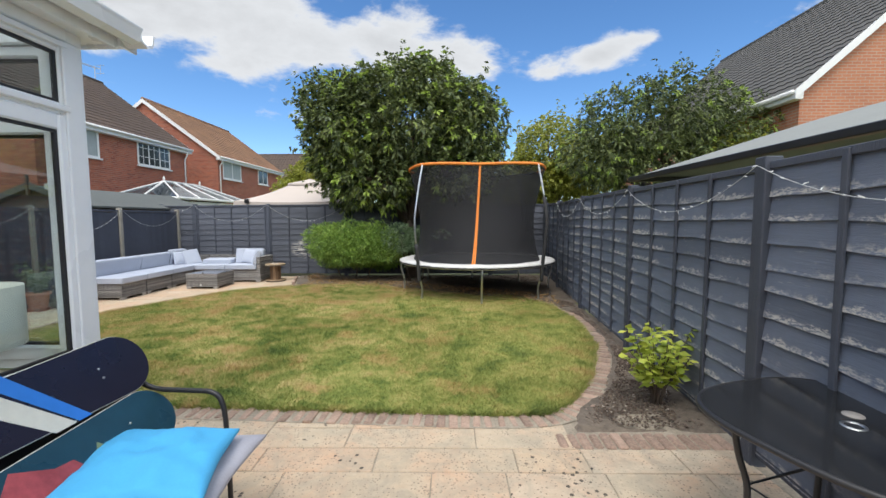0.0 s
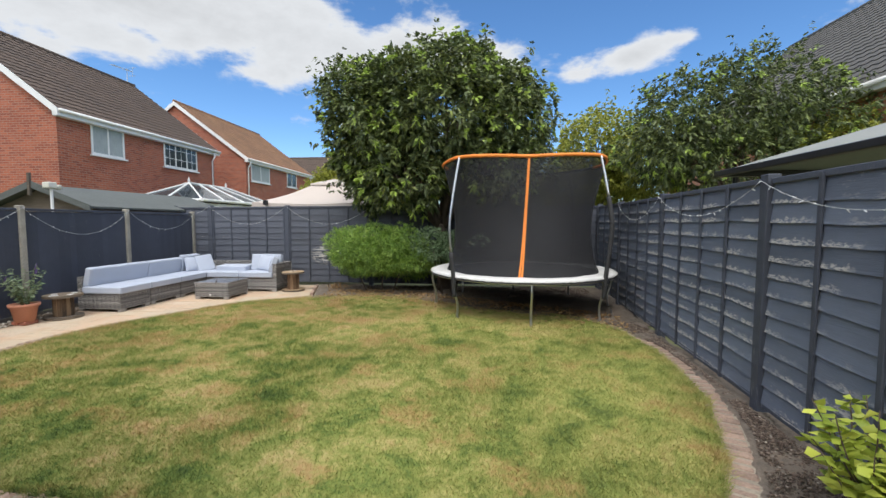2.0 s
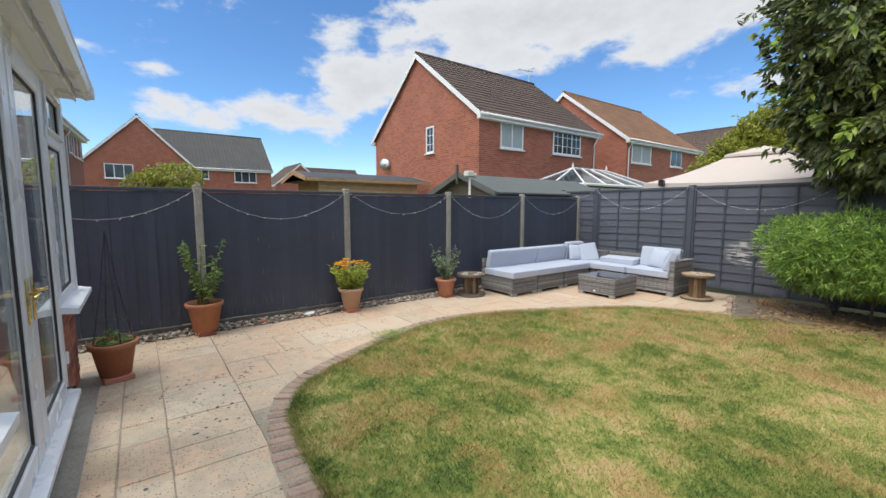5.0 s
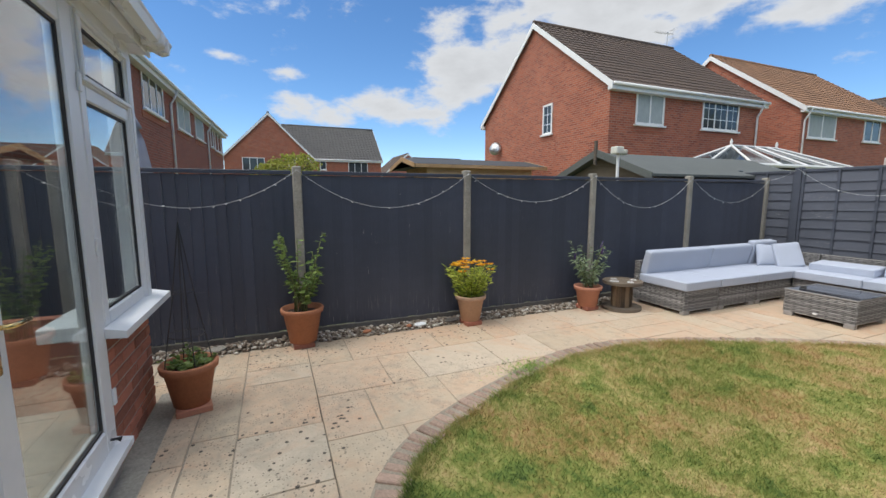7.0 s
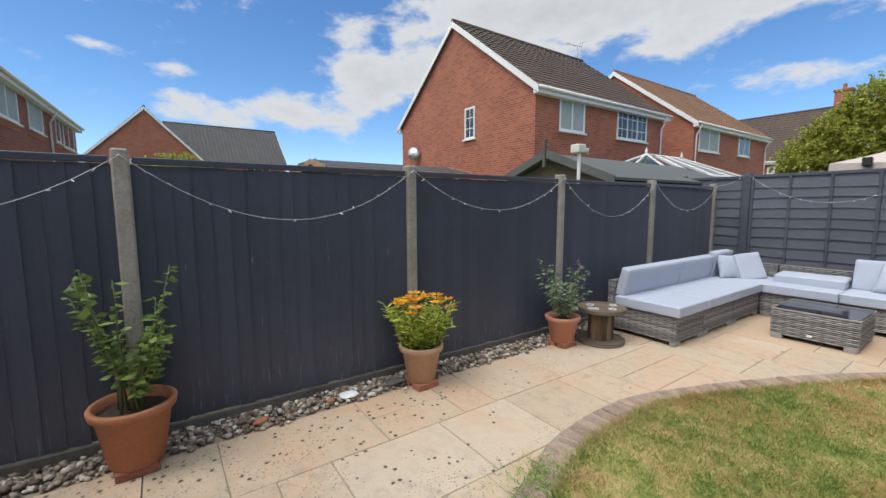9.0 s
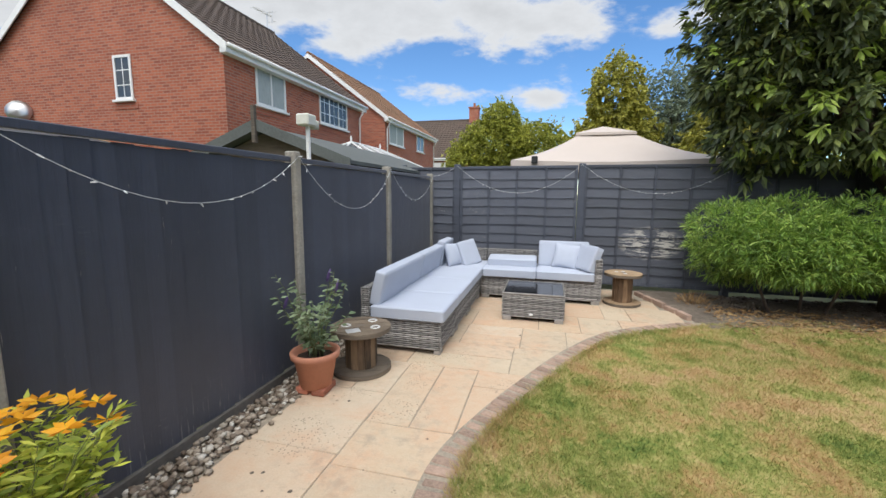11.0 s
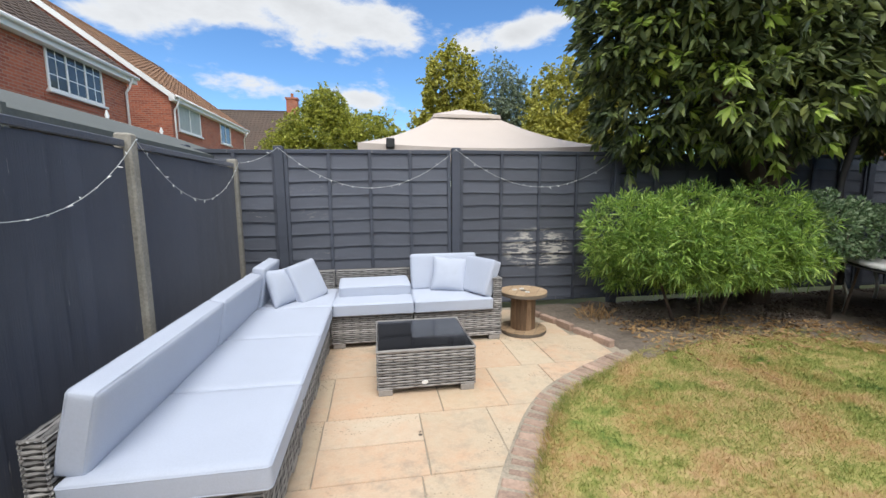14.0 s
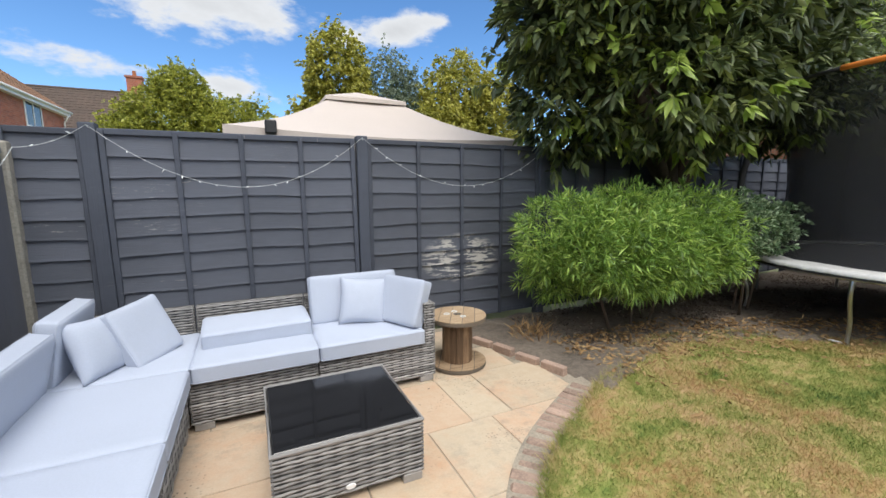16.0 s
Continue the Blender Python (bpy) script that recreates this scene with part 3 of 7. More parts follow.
def chamfer_box(x0, x1, y0, y1, z0, z1, bev):
    sx, sy, sz = x1 - x0, y1 - y0, z1 - z0
    key = (round(sx, 4), round(sy, 4), round(sz, 4), bev)
    if key not in _boxes:
        bm = bmesh.new()
        bmesh.ops.create_cube(bm, size=1.0)
        bmesh.ops.scale(bm, vec=(sx, sy, sz), verts=bm.verts)
        if bev:
            bmesh.ops.bevel(bm, geom=bm.edges[:], offset=min(bev, 0.45 * min(sx, sy, sz)), segments=1, affect="EDGES")
        bm.verts.index_update()
        _boxes[key] = ([tuple(v.co) for v in bm.verts], [tuple(v.index for v in f.verts) for f in bm.faces])
        bm.free()
    v, f = _boxes[key]
    cx, cy, cz = (x0 + x1) / 2, (y0 + y1) / 2, (z0 + z1) / 2
    return [(a + cx, b + cy, c + cz) for a, b, c in v], f


def mesh_of(name, mb, mat, smooth=False):
    me = bpy.data.meshes.new(name)
    me.from_pydata(mb.v, [], mb.f)
    me.materials.append(mat)
    if smooth:
        me.polygons.foreach_set("use_smooth", [True] * len(me.polygons))
    me.update()
    return me


def part(name, mb, mat, parent=None, label="", smooth=False, m=None):
    """One mesh object, under a thing or a part."""
    ob = new(name, mb if isinstance(mb, bpy.types.Mesh) else mesh_of(name, mb, mat, smooth))
    if parent is not None:
        ob.parent = parent
    if m is not None:
        ob.matrix_basis = m
    return tagged(ob, label)


def thing(name, m=None, label="", category="", group="", kind=""):
    ob = new(name)
    ob.empty_display_size = 0.1
    if m is not None:
        ob.matrix_basis = m
    return tagged(ob, label, category, group, kind)


def spline(pts, steps=8, closed=False):
    """Points along a smooth curve through pts."""
    P = [Vector(p) for p in pts]
    n, out = len(P), []
    for i in range(n if closed else n - 1):
        if closed:
            a, b, c, d = P[i - 1], P[i], P[(i + 1) % n], P[(i + 2) % n]
        else:
            a, b, c, d = P[max(i - 1, 0)], P[i], P[i + 1], P[min(i + 2, n - 1)]
        for k in range(steps):
            t = k / steps
            out.append(0.5 * ((2 * b) + (c - a) * t + (2 * a - 5 * b + 4 * c - d) * t * t + (3 * b - a - 3 * c + d) * t ** 3))
    if not closed:
        out.append(P[-1])
    return out


def big_mesh(name, verts, faces, mat, smooth=False):
    """A mesh from number arrays; faces all with the same count of corners."""
    me = bpy.data.meshes.new(name)
    k = faces.shape[1]
    me.vertices.add(len(verts))
    me.vertices.foreach_set("co", verts.astype(np.float32).ravel())
    me.loops.add(faces.size)
    me.loops.foreach_set("vertex_index", faces.astype(np.int32).ravel())
    me.polygons.add(len(faces))
    me.polygons.foreach_set("loop_start", np.arange(0, faces.size, k, dtype=np.int32))
    me.update(calc_edges=True)
    me.materials.append(mat)
    if smooth:
        me.polygons.foreach_set("use_smooth", np.ones(len(faces), bool))
    me.validate()
    return me


def unit(v):
    return v / np.maximum(np.linalg.norm(v, axis=-1, keepdims=True), 1e-9)


def leaves_mesh(name, base, way, length, width, mat, droop=0.35, rng=None, fold=0.25):
    """Leaves: from base points along way, each a folded, drooping blade of two halves and two lengths."""
    rng = rng or np.random.default_rng(1)
    n = len(base)
    way = unit(way)
    length = np.broadcast_to(np.asarray(length, float), (n,))[:, None]
    width = np.broadcast_to(np.asarray(width, float), (n,))[:, None]
    down = np.array([0, 0, -1.0])
    side = unit(np.cross(way, down + 0.6 * rng.normal(size=(n, 3))))
    up = np.cross(side, way)
    mid = base + way * length * 0.5 + down * length * droop * 0.18
    tip = base + way * length * 0.95 + down * length * droop * 0.75
    lift = up * width * fold
    v = np.stack([base, mid - side * width * 0.5 + lift, mid, mid + side * width * 0.5 + lift, tip], 1).reshape(-1, 3)
    k = np.arange(n)[:, None, None] * 5
    f = (np.array([[0, 2, 1], [0, 3, 2], [1, 2, 4], [2, 3, 4]])[None] + k).reshape(-1, 3)
    return big_mesh(name, v, f, mat)


def sphere_dirs(n, rng):
    return unit(rng.normal(size=(n, 3)))


def inside(px, py, poly):
    """Which points lie in a closed outline."""
    r = np.zeros(px.shape, bool)
    q = np.array(poly)
    for (x0, y0), (x1, y1) in zip(q, np.roll(q, -1, 0)):
        c = ((y0 > py) != (y1 > py)) & (px < (x1 - x0) * (py - y0) / (y1 - y0 + 1e-12) + x0)
        r ^= c
    return r


# ---- ground, lawn, patio ----
LAWN = [(-2.1, 3.42), (-0.95, 3.37), (0.0, 3.32), (0.86, 3.29), (1.28, 3.40), (1.60, 3.80), (1.95, 4.53), (2.20, 5.36), (2.27, 6.5), (2.05, 7.5),
        (1.5, 8.2), (0.3, 8.5), (-0.5, 9.05), (-1.15, 9.62), (-1.9, 9.82), (-2.5, 9.74), (-3.1, 9.44), (-4.08, 8.86), (-4.58, 8.2), (-4.95, 7.45), (-5.2, 6.85),
        (-5.36, 6.3), (-5.33, 5.6), (-5.15, 5.1), (-4.9, 4.5), (-4.6, 3.97), (-4.25, 3.68), (-3.77, 3.54), (-3.0, 3.48)]
lawn_line = [(p.x, p.y) for p in spline([(x, y, 0) for x, y in LAWN], 8, True)]

mb = MB()
mb.add([(-400, -400, -0.06), (400, -400, -0.06), (400, 400, -0.06), (-400, 400, -0.06)], [(0, 1, 2, 3)])
tagged(part("ground", mb, M["earth"]), "flat grassy ground reaching to the horizon", "ground", kind="structure")

# soil under beds, slightly heaped
rng = np.random.default_rng(3)


def soil_sheet(name, x0, x1, y0, y1, step, z, label, keep=None):
    xs, ys = np.arange(x0, x1 + step, step), np.arange(y0, y1 + step, step)
    X, Y = np.meshgrid(xs, ys, indexing="ij")
    Z = np.array([[z + 0.035 * noise.noise((a * 2.3, b * 2.3, 1)) + 0.022 * noise.noise((a * 9, b * 9, 4)) + 0.010 * noise.noise((a * 31, b * 31, 7)) for b in ys] for a in xs])
    V = np.stack([X, Y, Z], -1).reshape(-1, 3)
    n, k = X.shape
    i = (np.arange(n - 1)[:, None] * k + np.arange(k - 1)[None]).ravel()
    F = np.stack([i, i + k, i + k + 1, i + 1], 1)
    if keep is not None:
        F = F[keep(V[F].mean(1))]
    rim = np.bincount(F.ravel(), minlength=len(V)) < 4      # the heap runs out below its surroundings
    V[rim, 2] = -0.04
    return tagged(new(name, big_mesh(name, V, F, M["soil"], True)), label, "soil", kind="structure")


soil_sheet("flower_bed", 1.0, 2.66, 3.04, 8.0, 0.05, 0.008, "bare brown soil bed along the grey fence", lambda c: (c[:, 0] > np.interp(c[:, 1], [3, 3.4, 3.8, 4.5, 5.4, 6.5, 7.5, 8], [1.25, 1.4, 1.75, 2.1, 2.35, 2.4, 2.1, 1.8])))
soil_sheet("back_bed", -3.7, 2.95, 7.8, 11.08, 0.06, 0.026, "dry soil bed strewn with leaves under the shrubs", lambda c: (c[:, 1] > np.interp(c[:, 0], [-3.4, -3.1, -2.5, -1.9, -1.15, -0.5, 0.3, 1.5, 2.1, 3], [9.1, 9.25, 9.5, 9.6, 9.4, 8.85, 8.3, 8.0, 7.3, 7.8])) & (c[:, 0] > np.interp(c[:, 1], [9.2, 9.7, 10.8, 11.2], [-3.2, -3.28, -3.60, -3.7])))

# turf: a low cushion and its blades
mb = MB()
n = len(lawn_line)
cx, cy = -1.5, 6.6
rings = 26
for r in range(rings, 0, -1):
    for x, y in lawn_line:
        s = r / rings
        px, py = cx + (x - cx) * s, cy + (y - cy) * s
        mb.v.append((px, py, (0.004 if r == rings else 0.016) + 0.010 * noise.noise((px * 0.9, py * 0.9, 2))))
for r in range(rings - 1):
    for i in range(n):
        j = (i + 1) % n
        mb.f.append((r * n + i, r * n + j, (r + 1) * n + j, (r + 1) * n + i))
mb.f.append(tuple((rings - 1) * n + i for i in range(n)))
tagged(part("lawn", mb, M["turf"], None, "", True), "mown lawn with green and straw-dry patches", "lawn", kind="structure")


def blades(name, count, hmin, hmax, w, label, seed, grow=0.0):
    g = np.random.default_rng(seed)
    q = np.array(lawn_line)
    if grow:
        q = np.array([cx, cy]) + (q - [cx, cy]) * (1 + grow)
    lo, hi = q.min(0), q.max(0)
    P = g.uniform(lo, hi, size=(int(count * 1.6), 2))
    P = P[inside(P[:, 0], P[:, 1], q)][:count]
    c = len(P)
    a = g.uniform(0, 2 * np.pi, c)
    h = g.uniform(hmin, hmax, c)
    lean = g.normal(0, 0.75, size=(c, 2)) * h[:, None]
    d = np.stack([np.cos(a), np.sin(a)], 1) * w * g.uniform(0.7, 1.3, c)[:, None]
    z0 = np.full(c, 0.008)
    v = np.stack([np.c_[P - d, z0], np.c_[P + d, z0], np.c_[P + lean, z0 + h]], 1).reshape(-1, 3)
    f = np.arange(3 * c).reshape(-1, 3)
    return tagged(new(name, big_mesh(name, v, f, M["turf"])), label, "grass", kind="stuff")


blades("grass", 620000, 0.015, 0.042, 0.0028, "short mown grass blades, part green and part dry", 5)



def fringe(name, count, spread, label, seed):
    """Longer blades that lean over the brick edging, in uneven tufts."""
    g = np.random.default_rng(seed)
    q = np.array(lawn_line)
    k = g.integers(0, len(q), count)
    u = g.random(count)[:, None]
    P = q[k] * (1 - u) + q[(k + 1) % len(q)] * u
    tuft = np.array([0.5 + 0.5 * noise.noise((x * 2.6, y * 2.6, 3)) for x, y in P])
    out = unit(P - [cx, cy])
    P = P + out * (g.normal(0, spread, count) + 0.10 * np.maximum(tuft - 0.62, 0))[:, None]
    keep = g.random(count) < 0.25 + tuft
    P, out, tuft = P[keep], out[keep], tuft[keep]
    c = len(P)
    h = g.uniform(0.02, 0.045, c) * (0.7 + tuft)
    a = g.uniform(0, 6.283, c)
    d = np.stack([np.cos(a), np.sin(a)], 1) * 0.0026
    lean = (out * g.uniform(0, 0.9, (c, 1)) + g.normal(0, 0.5, (c, 2))) * h[:, None]
    z0 = np.full(c, 0.004)
    v = np.stack([np.c_[P - d, z0], np.c_[P + d, z0], np.c_[P + lean, z0 + h]], 1).reshape(-1, 3)
    tagged(new(name, big_mesh(name, v, np.arange(3 * c).reshape(-1, 3), M["turf"])), label, "grass", kind="stuff")


fringe("edge_grass", 26000, 0.016, "longer grass blades creeping over brick edging", 6)

# paving: flags laid in courses of mixed sizes, a piece each
bed = MB()
bed.box(-6.95, 2.45, -3.5, 3.35, -0.055, -0.0065)
bed.box(-6.95, -2.9, 3.36, 11.1, -0.055, -0.0065)
tagged(part("paving_bed", bed, M["joint"]), "sandy mortar bed between paving flags", "paving", kind="structure")
patio = thing("patio", None, "buff riven sandstone patio of mixed flags", "patio", kind="structure")
lawn_arr = np.array(lawn_line)
inner = np.array([cx, cy]) + (lawn_arr - [cx, cy]) * 0.965
rs = random.Random(11)
_slabs = {}


def slab_mesh(w, d):
    k = (round(w, 3), round(d, 3))
    if k not in _slabs:
        g = 0.0025
        b = MB()
        x, y = w / 2 - g, d / 2 - g
        o = [(-x + rs.uniform(0, .005), -y), (x * rs.uniform(-.3, .3), -y + rs.uniform(0, .004)), (x, -y + rs.uniform(0, .005)), (x - rs.uniform(0, .004), y * rs.uniform(-.3, .3)), (x, y - rs.uniform(0, .005)), (x * rs.uniform(-.3, .3), y - rs.uniform(0, .004)), (-x, y), (-x + rs.uniform(0, .004), y * rs.uniform(-.3, .3))]
        m = len(o)
        b.v = [(px, py, -0.04) for px, py in o] + [(px, py, -0.004) for px, py in o] + [(px * (1 - .005 / w), py * (1 - .005 / d), 0) for px, py in o]
        for L in (0, 1):
            b.f += [(L * m + i, L * m + (i + 1) % m, (L + 1) * m + (i + 1) % m, (L + 1) * m + i) for i in range(m)]
        b.f.append(tuple(range(2 * m, 3 * m)))
        _slabs[k] = mesh_of("slab", b, M["slab"])
    return _slabs[k]


def lay(x0, x1, y0, y1, alongx, skip=None):
    """Courses of flags: mixed lengths, now and then two small flags one behind the other."""
    u0, u1, w0, w1 = (x0, x1, y0, y1) if alongx else (y0, y1, x0, x1)
    w = w0
    while w < w1 - 0.05:
        d = rs.choice([0.60, 0.60, 0.45, 0.62])
        if w1 - w - d < 0.25:
            d = w1 - w
        u = u0 + 0
        first = rs.uniform(0.3, 0.7)
        while u < u1 - 0.02:
            l = first if u == u0 else rs.choice([0.30, 0.45, 0.60, 0.60, 0.75, 0.90])
            l = min(l, u1 - u)
            if u1 - u - l < 0.15:
                l = u1 - u
            cells = [(u, l, w, d)]
            if l >= 0.5 and d >= 0.5 and rs.random() < 0.22:
                cells = [(u, l, w, d / 2), (u, l, w + d / 2, d / 2)]
            for a, b, c, e in cells:
                px, py = (a + b / 2, c + e / 2) if alongx else (c + e / 2, a + b / 2)
                sx, sy = (b, e) if alongx else (e, b)
                cor = [(px + sx * i * 0.5, py + sy * j * 0.5) for i in (-1, 0, 1) for j in (-1, 0, 1)]
                hid = inside(np.array([q[0] for q in cor]), np.array([q[1] for q in cor]), inner).all()
                if hid or (skip and skip(px, py)):
                    continue
                part("slab", slab_mesh(sx, sy), None, patio, m=pose(px, py, rs.uniform(-0.002, 0.001), rs.uniform(-.15, .15), rs.uniform(-.15, .15), 0))
            u += l
        w += d


lay(-6.68, 2.3, -1.4, 2.84, True, lambda x, y: (x < -1.6 and y < 1.9) or y < -1.2)
lay(-6.68, 1.25, 2.84, 3.36, True)
lay(-6.68, -4.3, 3.36, 7.6, False)
lay(-6.68, -3.05, 7.6, 11.0, True, lambda x, y: y > 9.55 and x > -3.60)

# brick edging round the lawn, header bricks set on the curve
edging = thing("brick_edging", None, "weathered clay brick edging round the lawn", "edging", kind="structure")
paver_meshes = [mesh_of("brick", MB().box(-w, w, -l, l, -0.06, 0.006, b), M["paver"]) for w, l, b in ((0.0352, 0.10, 0.006), (0.034, 0.094, 0.010), (0.0355, 0.098, 0.012), (0.032, 0.087, 0.014))]
L = spline([(x, y, 0) for x, y in LAWN], 30, True)
# dark jointing under and between the edging bricks
ribbon = MB()
ring_n = len(L)
for i, p in enumerate(L):
    t = (L[(i + 1) % ring_n] - L[i - 1]).normalized()
    nrm = Vector((t.y, -t.x, 0))
    for o in (-0.01, 0.19):
        q = p + nrm * o
        ribbon.v.append((q.x, q.y, 0.0022))
for i in range(ring_n):
    p, j = L[i], (i + 1) % ring_n
    if not (p.x > -3.2 and p.y > 7.3):
        ribbon.f.append((2 * i, 2 * j, 2 * j + 1, 2 * i + 1)[::-1])
part("jointing", ribbon, M["joint"], edging, "dark sandy jointing")
acc, last = 0.0, L[0]
for i in range(1, len(L)):
    p = L[i]
    acc += (p - last).length
    last = p
    if acc >= 0.079:
        acc = 0.0
        under = (p.x > -3.2 and p.y > 7.3)
        if under:
            continue
        t = (L[(i + 1) % len(L)] - L[i - 1]).normalized()
        nrm = Vector((t.y, -t.x, 0))
        c = p + nrm * (0.085 + rs.uniform(-0.008, 0.008))
        part("brick", paver_meshes[rs.randrange(4)], None, edging, m=pose(c.x, c.y, 0.005 + rs.uniform(-0.006, 0.005), rs.uniform(-2.5, 2.5), rs.uniform(-4, 4), math.degrees(math.atan2(t.y, t.x)) + rs.uniform(-4, 4)))
x = 1.18
while x < 2.36:
    part("brick", paver_meshes[rs.randrange(4)], None, edging, m=pose(x, 2.94, 0.003 + rs.uniform(-0.004, 0.004), rs.uniform(-1, 1), rs.uniform(-1, 1), rs.uniform(-2, 2)))
    x += 0.079
# bricks laid on edge that keep the bed off the paving
for a, b in (((-3.66, 10.86), (-3.28, 9.62)),):
    a, b = Vector((*a, 0)), Vector((*b, 0))
    d = (b - a)
    k = int(d.length / 0.225)
    bk = mesh_of("brick", MB().box(-0.107, 0.107, -0.032, 0.032, -0.03, 0.060, 0.006), M["paver"])
    for i in range(k):
        c = a + d * ((i + 0.5) / k)
        part("brick", bk, None, edging, m=pose(c.x, c.y, rs.uniform(-.01, .004), 0, rs.uniform(-2, 2), math.degrees(math.atan2(d.y, d.x)) + rs.uniform(-2, 2)))


def scatter_stones(name, count, region, smin, smax, mat, label, seed, z=0.0, category="stones"):
    g = np.random.default_rng(seed)
    P = region(g, count)
    c = len(P)
    s = g.uniform(smin, smax, c)
    o = np.array([[1, 0, 0], [-1, 0, 0], [0, 1, 0], [0, -1, 0], [0, 0, 1], [0, 0, -1]], float)
    mid = np.array([[1, 1, 1], [1, 1, -1], [1, -1, 1], [1, -1, -1], [-1, 1, 1], [-1, 1, -1], [-1, -1, 1], [-1, -1, -1]], float) * 0.66
    o = np.concatenate([o, mid])
    F = []
    for sx, kx in ((1, 0), (-1, 1)):
        for sy, ky in ((1, 2), (-1, 3)):
            for sz, kz in ((1, 4), (-1, 5)):
                k = 6 + (0 if sx > 0 else 4) + (0 if sy > 0 else 2) + (0 if sz > 0 else 1)
                tri = [(kx, ky, k), (ky, kz, k), (kz, kx, k)]
                F += [q if sx * sy * sz > 0 else q[::-1] for q in tri]
    F = np.array(F)
    a = g.uniform(0, 6.28, c)
    sc = np.stack([s, s * g.uniform(0.6, 1, c), s * g.uniform(0.4, 0.7, c)], 1)
    V = o[None] * sc[:, None] * g.uniform(0.85, 1.1, (c, 14, 1))
    ca, sa = np.cos(a)[:, None], np.sin(a)[:, None]
    V = np.stack([V[..., 0] * ca - V[..., 1] * sa, V[..., 0] * sa + V[..., 1] * ca, V[..., 2]], -1)
    V += np.c_[P, np.full(c, z) + sc[:, 2] * 0.5][:, None]
    f = (F[None] + (np.arange(c) * 14)[:, None, None]).reshape(-1, 3)
    return tagged(new(name, big_mesh(name, V.reshape(-1, 3), f, mat)), label, category, kind="stuff")


def pebble_mat():
    m = Nodes("mixed_pebbles")
    m.set(Base_Color=m.ramp(m.geo.outputs["Random Per Island"], [(0.0, (0.12, 0.085, 0.06)), (0.4, (0.25, 0.195, 0.145)), (0.7, (0.40, 0.34, 0.27)), (0.97, (0.66, 0.62, 0.55))]), Roughness=0.75)
    return m.mat


def clod_mat():
    m = Nodes("soil_clods")
    m.set(Base_Color=m.ramp(m.geo.outputs["Random Per Island"], [(0.0, (0.07, 0.05, 0.038)), (0.6, (0.14, 0.10, 0.075)), (0.93, (0.22, 0.17, 0.13)), (1.0, (0.42, 0.37, 0.31))]), Roughness=0.95)
    m.bump(m.noise(80, 3), 0.6, 0.006)
    return m.mat


M["pebbles"], M["clods"] = pebble_mat(), clod_mat()
scatter_stones("pebbles", 3600, lambda g, c: np.c_[g.uniform(-6.93, -6.70, c) + 0.03 * g.normal(size=c), g.uniform(-1.0, 8.0, c)], 0.008, 0.029, M["pebbles"], "mixed pale pebbles along the fence foot", 21, 0.004)
scatter_stones("upper_pebbles", 1500, lambda g, c: np.c_[g.uniform(-6.92, -6.76, c), g.uniform(-1.0, 8.0, c)], 0.010, 0.030, M["pebbles"], "mixed pale pebbles heaped against the fence", 27, 0.02)


def right_bed(g, c):
    y = g.uniform(3.1, 7.8, c)
    return np.c_[g.uniform(np.interp(y, [3, 3.4, 3.8, 4.5, 5.4, 6.5, 7.5, 8], [1.35, 1.5, 1.85, 2.2, 2.42, 2.45, 2.2, 2.0]), 2.3 + 0.07 * (y - 3)), y]


scatter_stones("soil_clods", 9000, right_bed, 0.003, 0.013, M["clods"], "loose clods and small stones on the bed", 22, 0.012, "soil")
scatter_stones("bed_clods", 7000, lambda g, c: np.c_[g.uniform(-2.9, 2.6, c), g.uniform(9.65, 11.0, c)], 0.004, 0.014, M["clods"], "loose clods of dry soil under the shrubs", 23, 0.026, "soil")
g = np.random.default_rng(24)
c = 2600
P = np.c_[g.uniform(-3.0, 2.4, c), 10.2 - np.abs(g.normal(0, 0.5, c)), np.full(c, 0.05)]
P[:, 1] -= np.interp(P[:, 0], [-3, -1.5, 0.5, 2.4], [0.0, 0.0, 1.0, 2.0])
w = g.normal(size=(c, 3)) * [1, 1, 0.25]
tagged(new("leaf_litter", leaves_mesh("leaf_litter", P, w, g.uniform(0.03, 0.09, c), g.uniform(0.012, 0.03, c), M["dead_leaf"], 0.1, g)), "fallen dry brown leaves on soil and grass", "leaves", kind="stuff")

# weeds and turf that have grown across the edging into a joint of the paving
g = np.random.default_rng(26)
c = 650
P = np.array([-5.30, 5.12]) + g.normal(size=(c, 2)) @ np.array([[0.07, 0.035], [-0.03, 0.13]])
w = np.c_[g.normal(0, 0.55, (c, 2)), g.uniform(0.4, 1.0, c)]
tagged(new("grass_tuft", leaves_mesh("grass_tuft", np.c_[P, np.full(c, 0.004)], w, g.uniform(0.03, 0.075, c), g.uniform(0.003, 0.006, c), M["leaf_bush"], 0.4, g)), "green grass tuft grown over the brick edging", "grass", kind="stuff")


def loose_stone(name, x, y, z, sx, sy, sz, turn, mat, label, seed):
    """A worn stone: a lumpy flattened ball."""
    bm = bmesh.new()
    bmesh.ops.create_icosphere(bm, subdivisions=2, radius=1.0)
    for v in bm.verts:
        v.co *= 1 + 0.16 * noise.noise(v.co * 1.4 + Vector((seed, 0, 0)))
        v.co = Vector((v.co.x * sx, v.co.y * sy, v.co.z * sz))
    me = bpy.data.meshes.new(name)
    bm.to_mesh(me)
    bm.free()
    me.materials.append(mat)
    ob = new(name, me)
    ob.matrix_basis = pose(x, y, z, 4, -6, turn)
    tagged(ob, label, "stone", "loose stones along the fence")


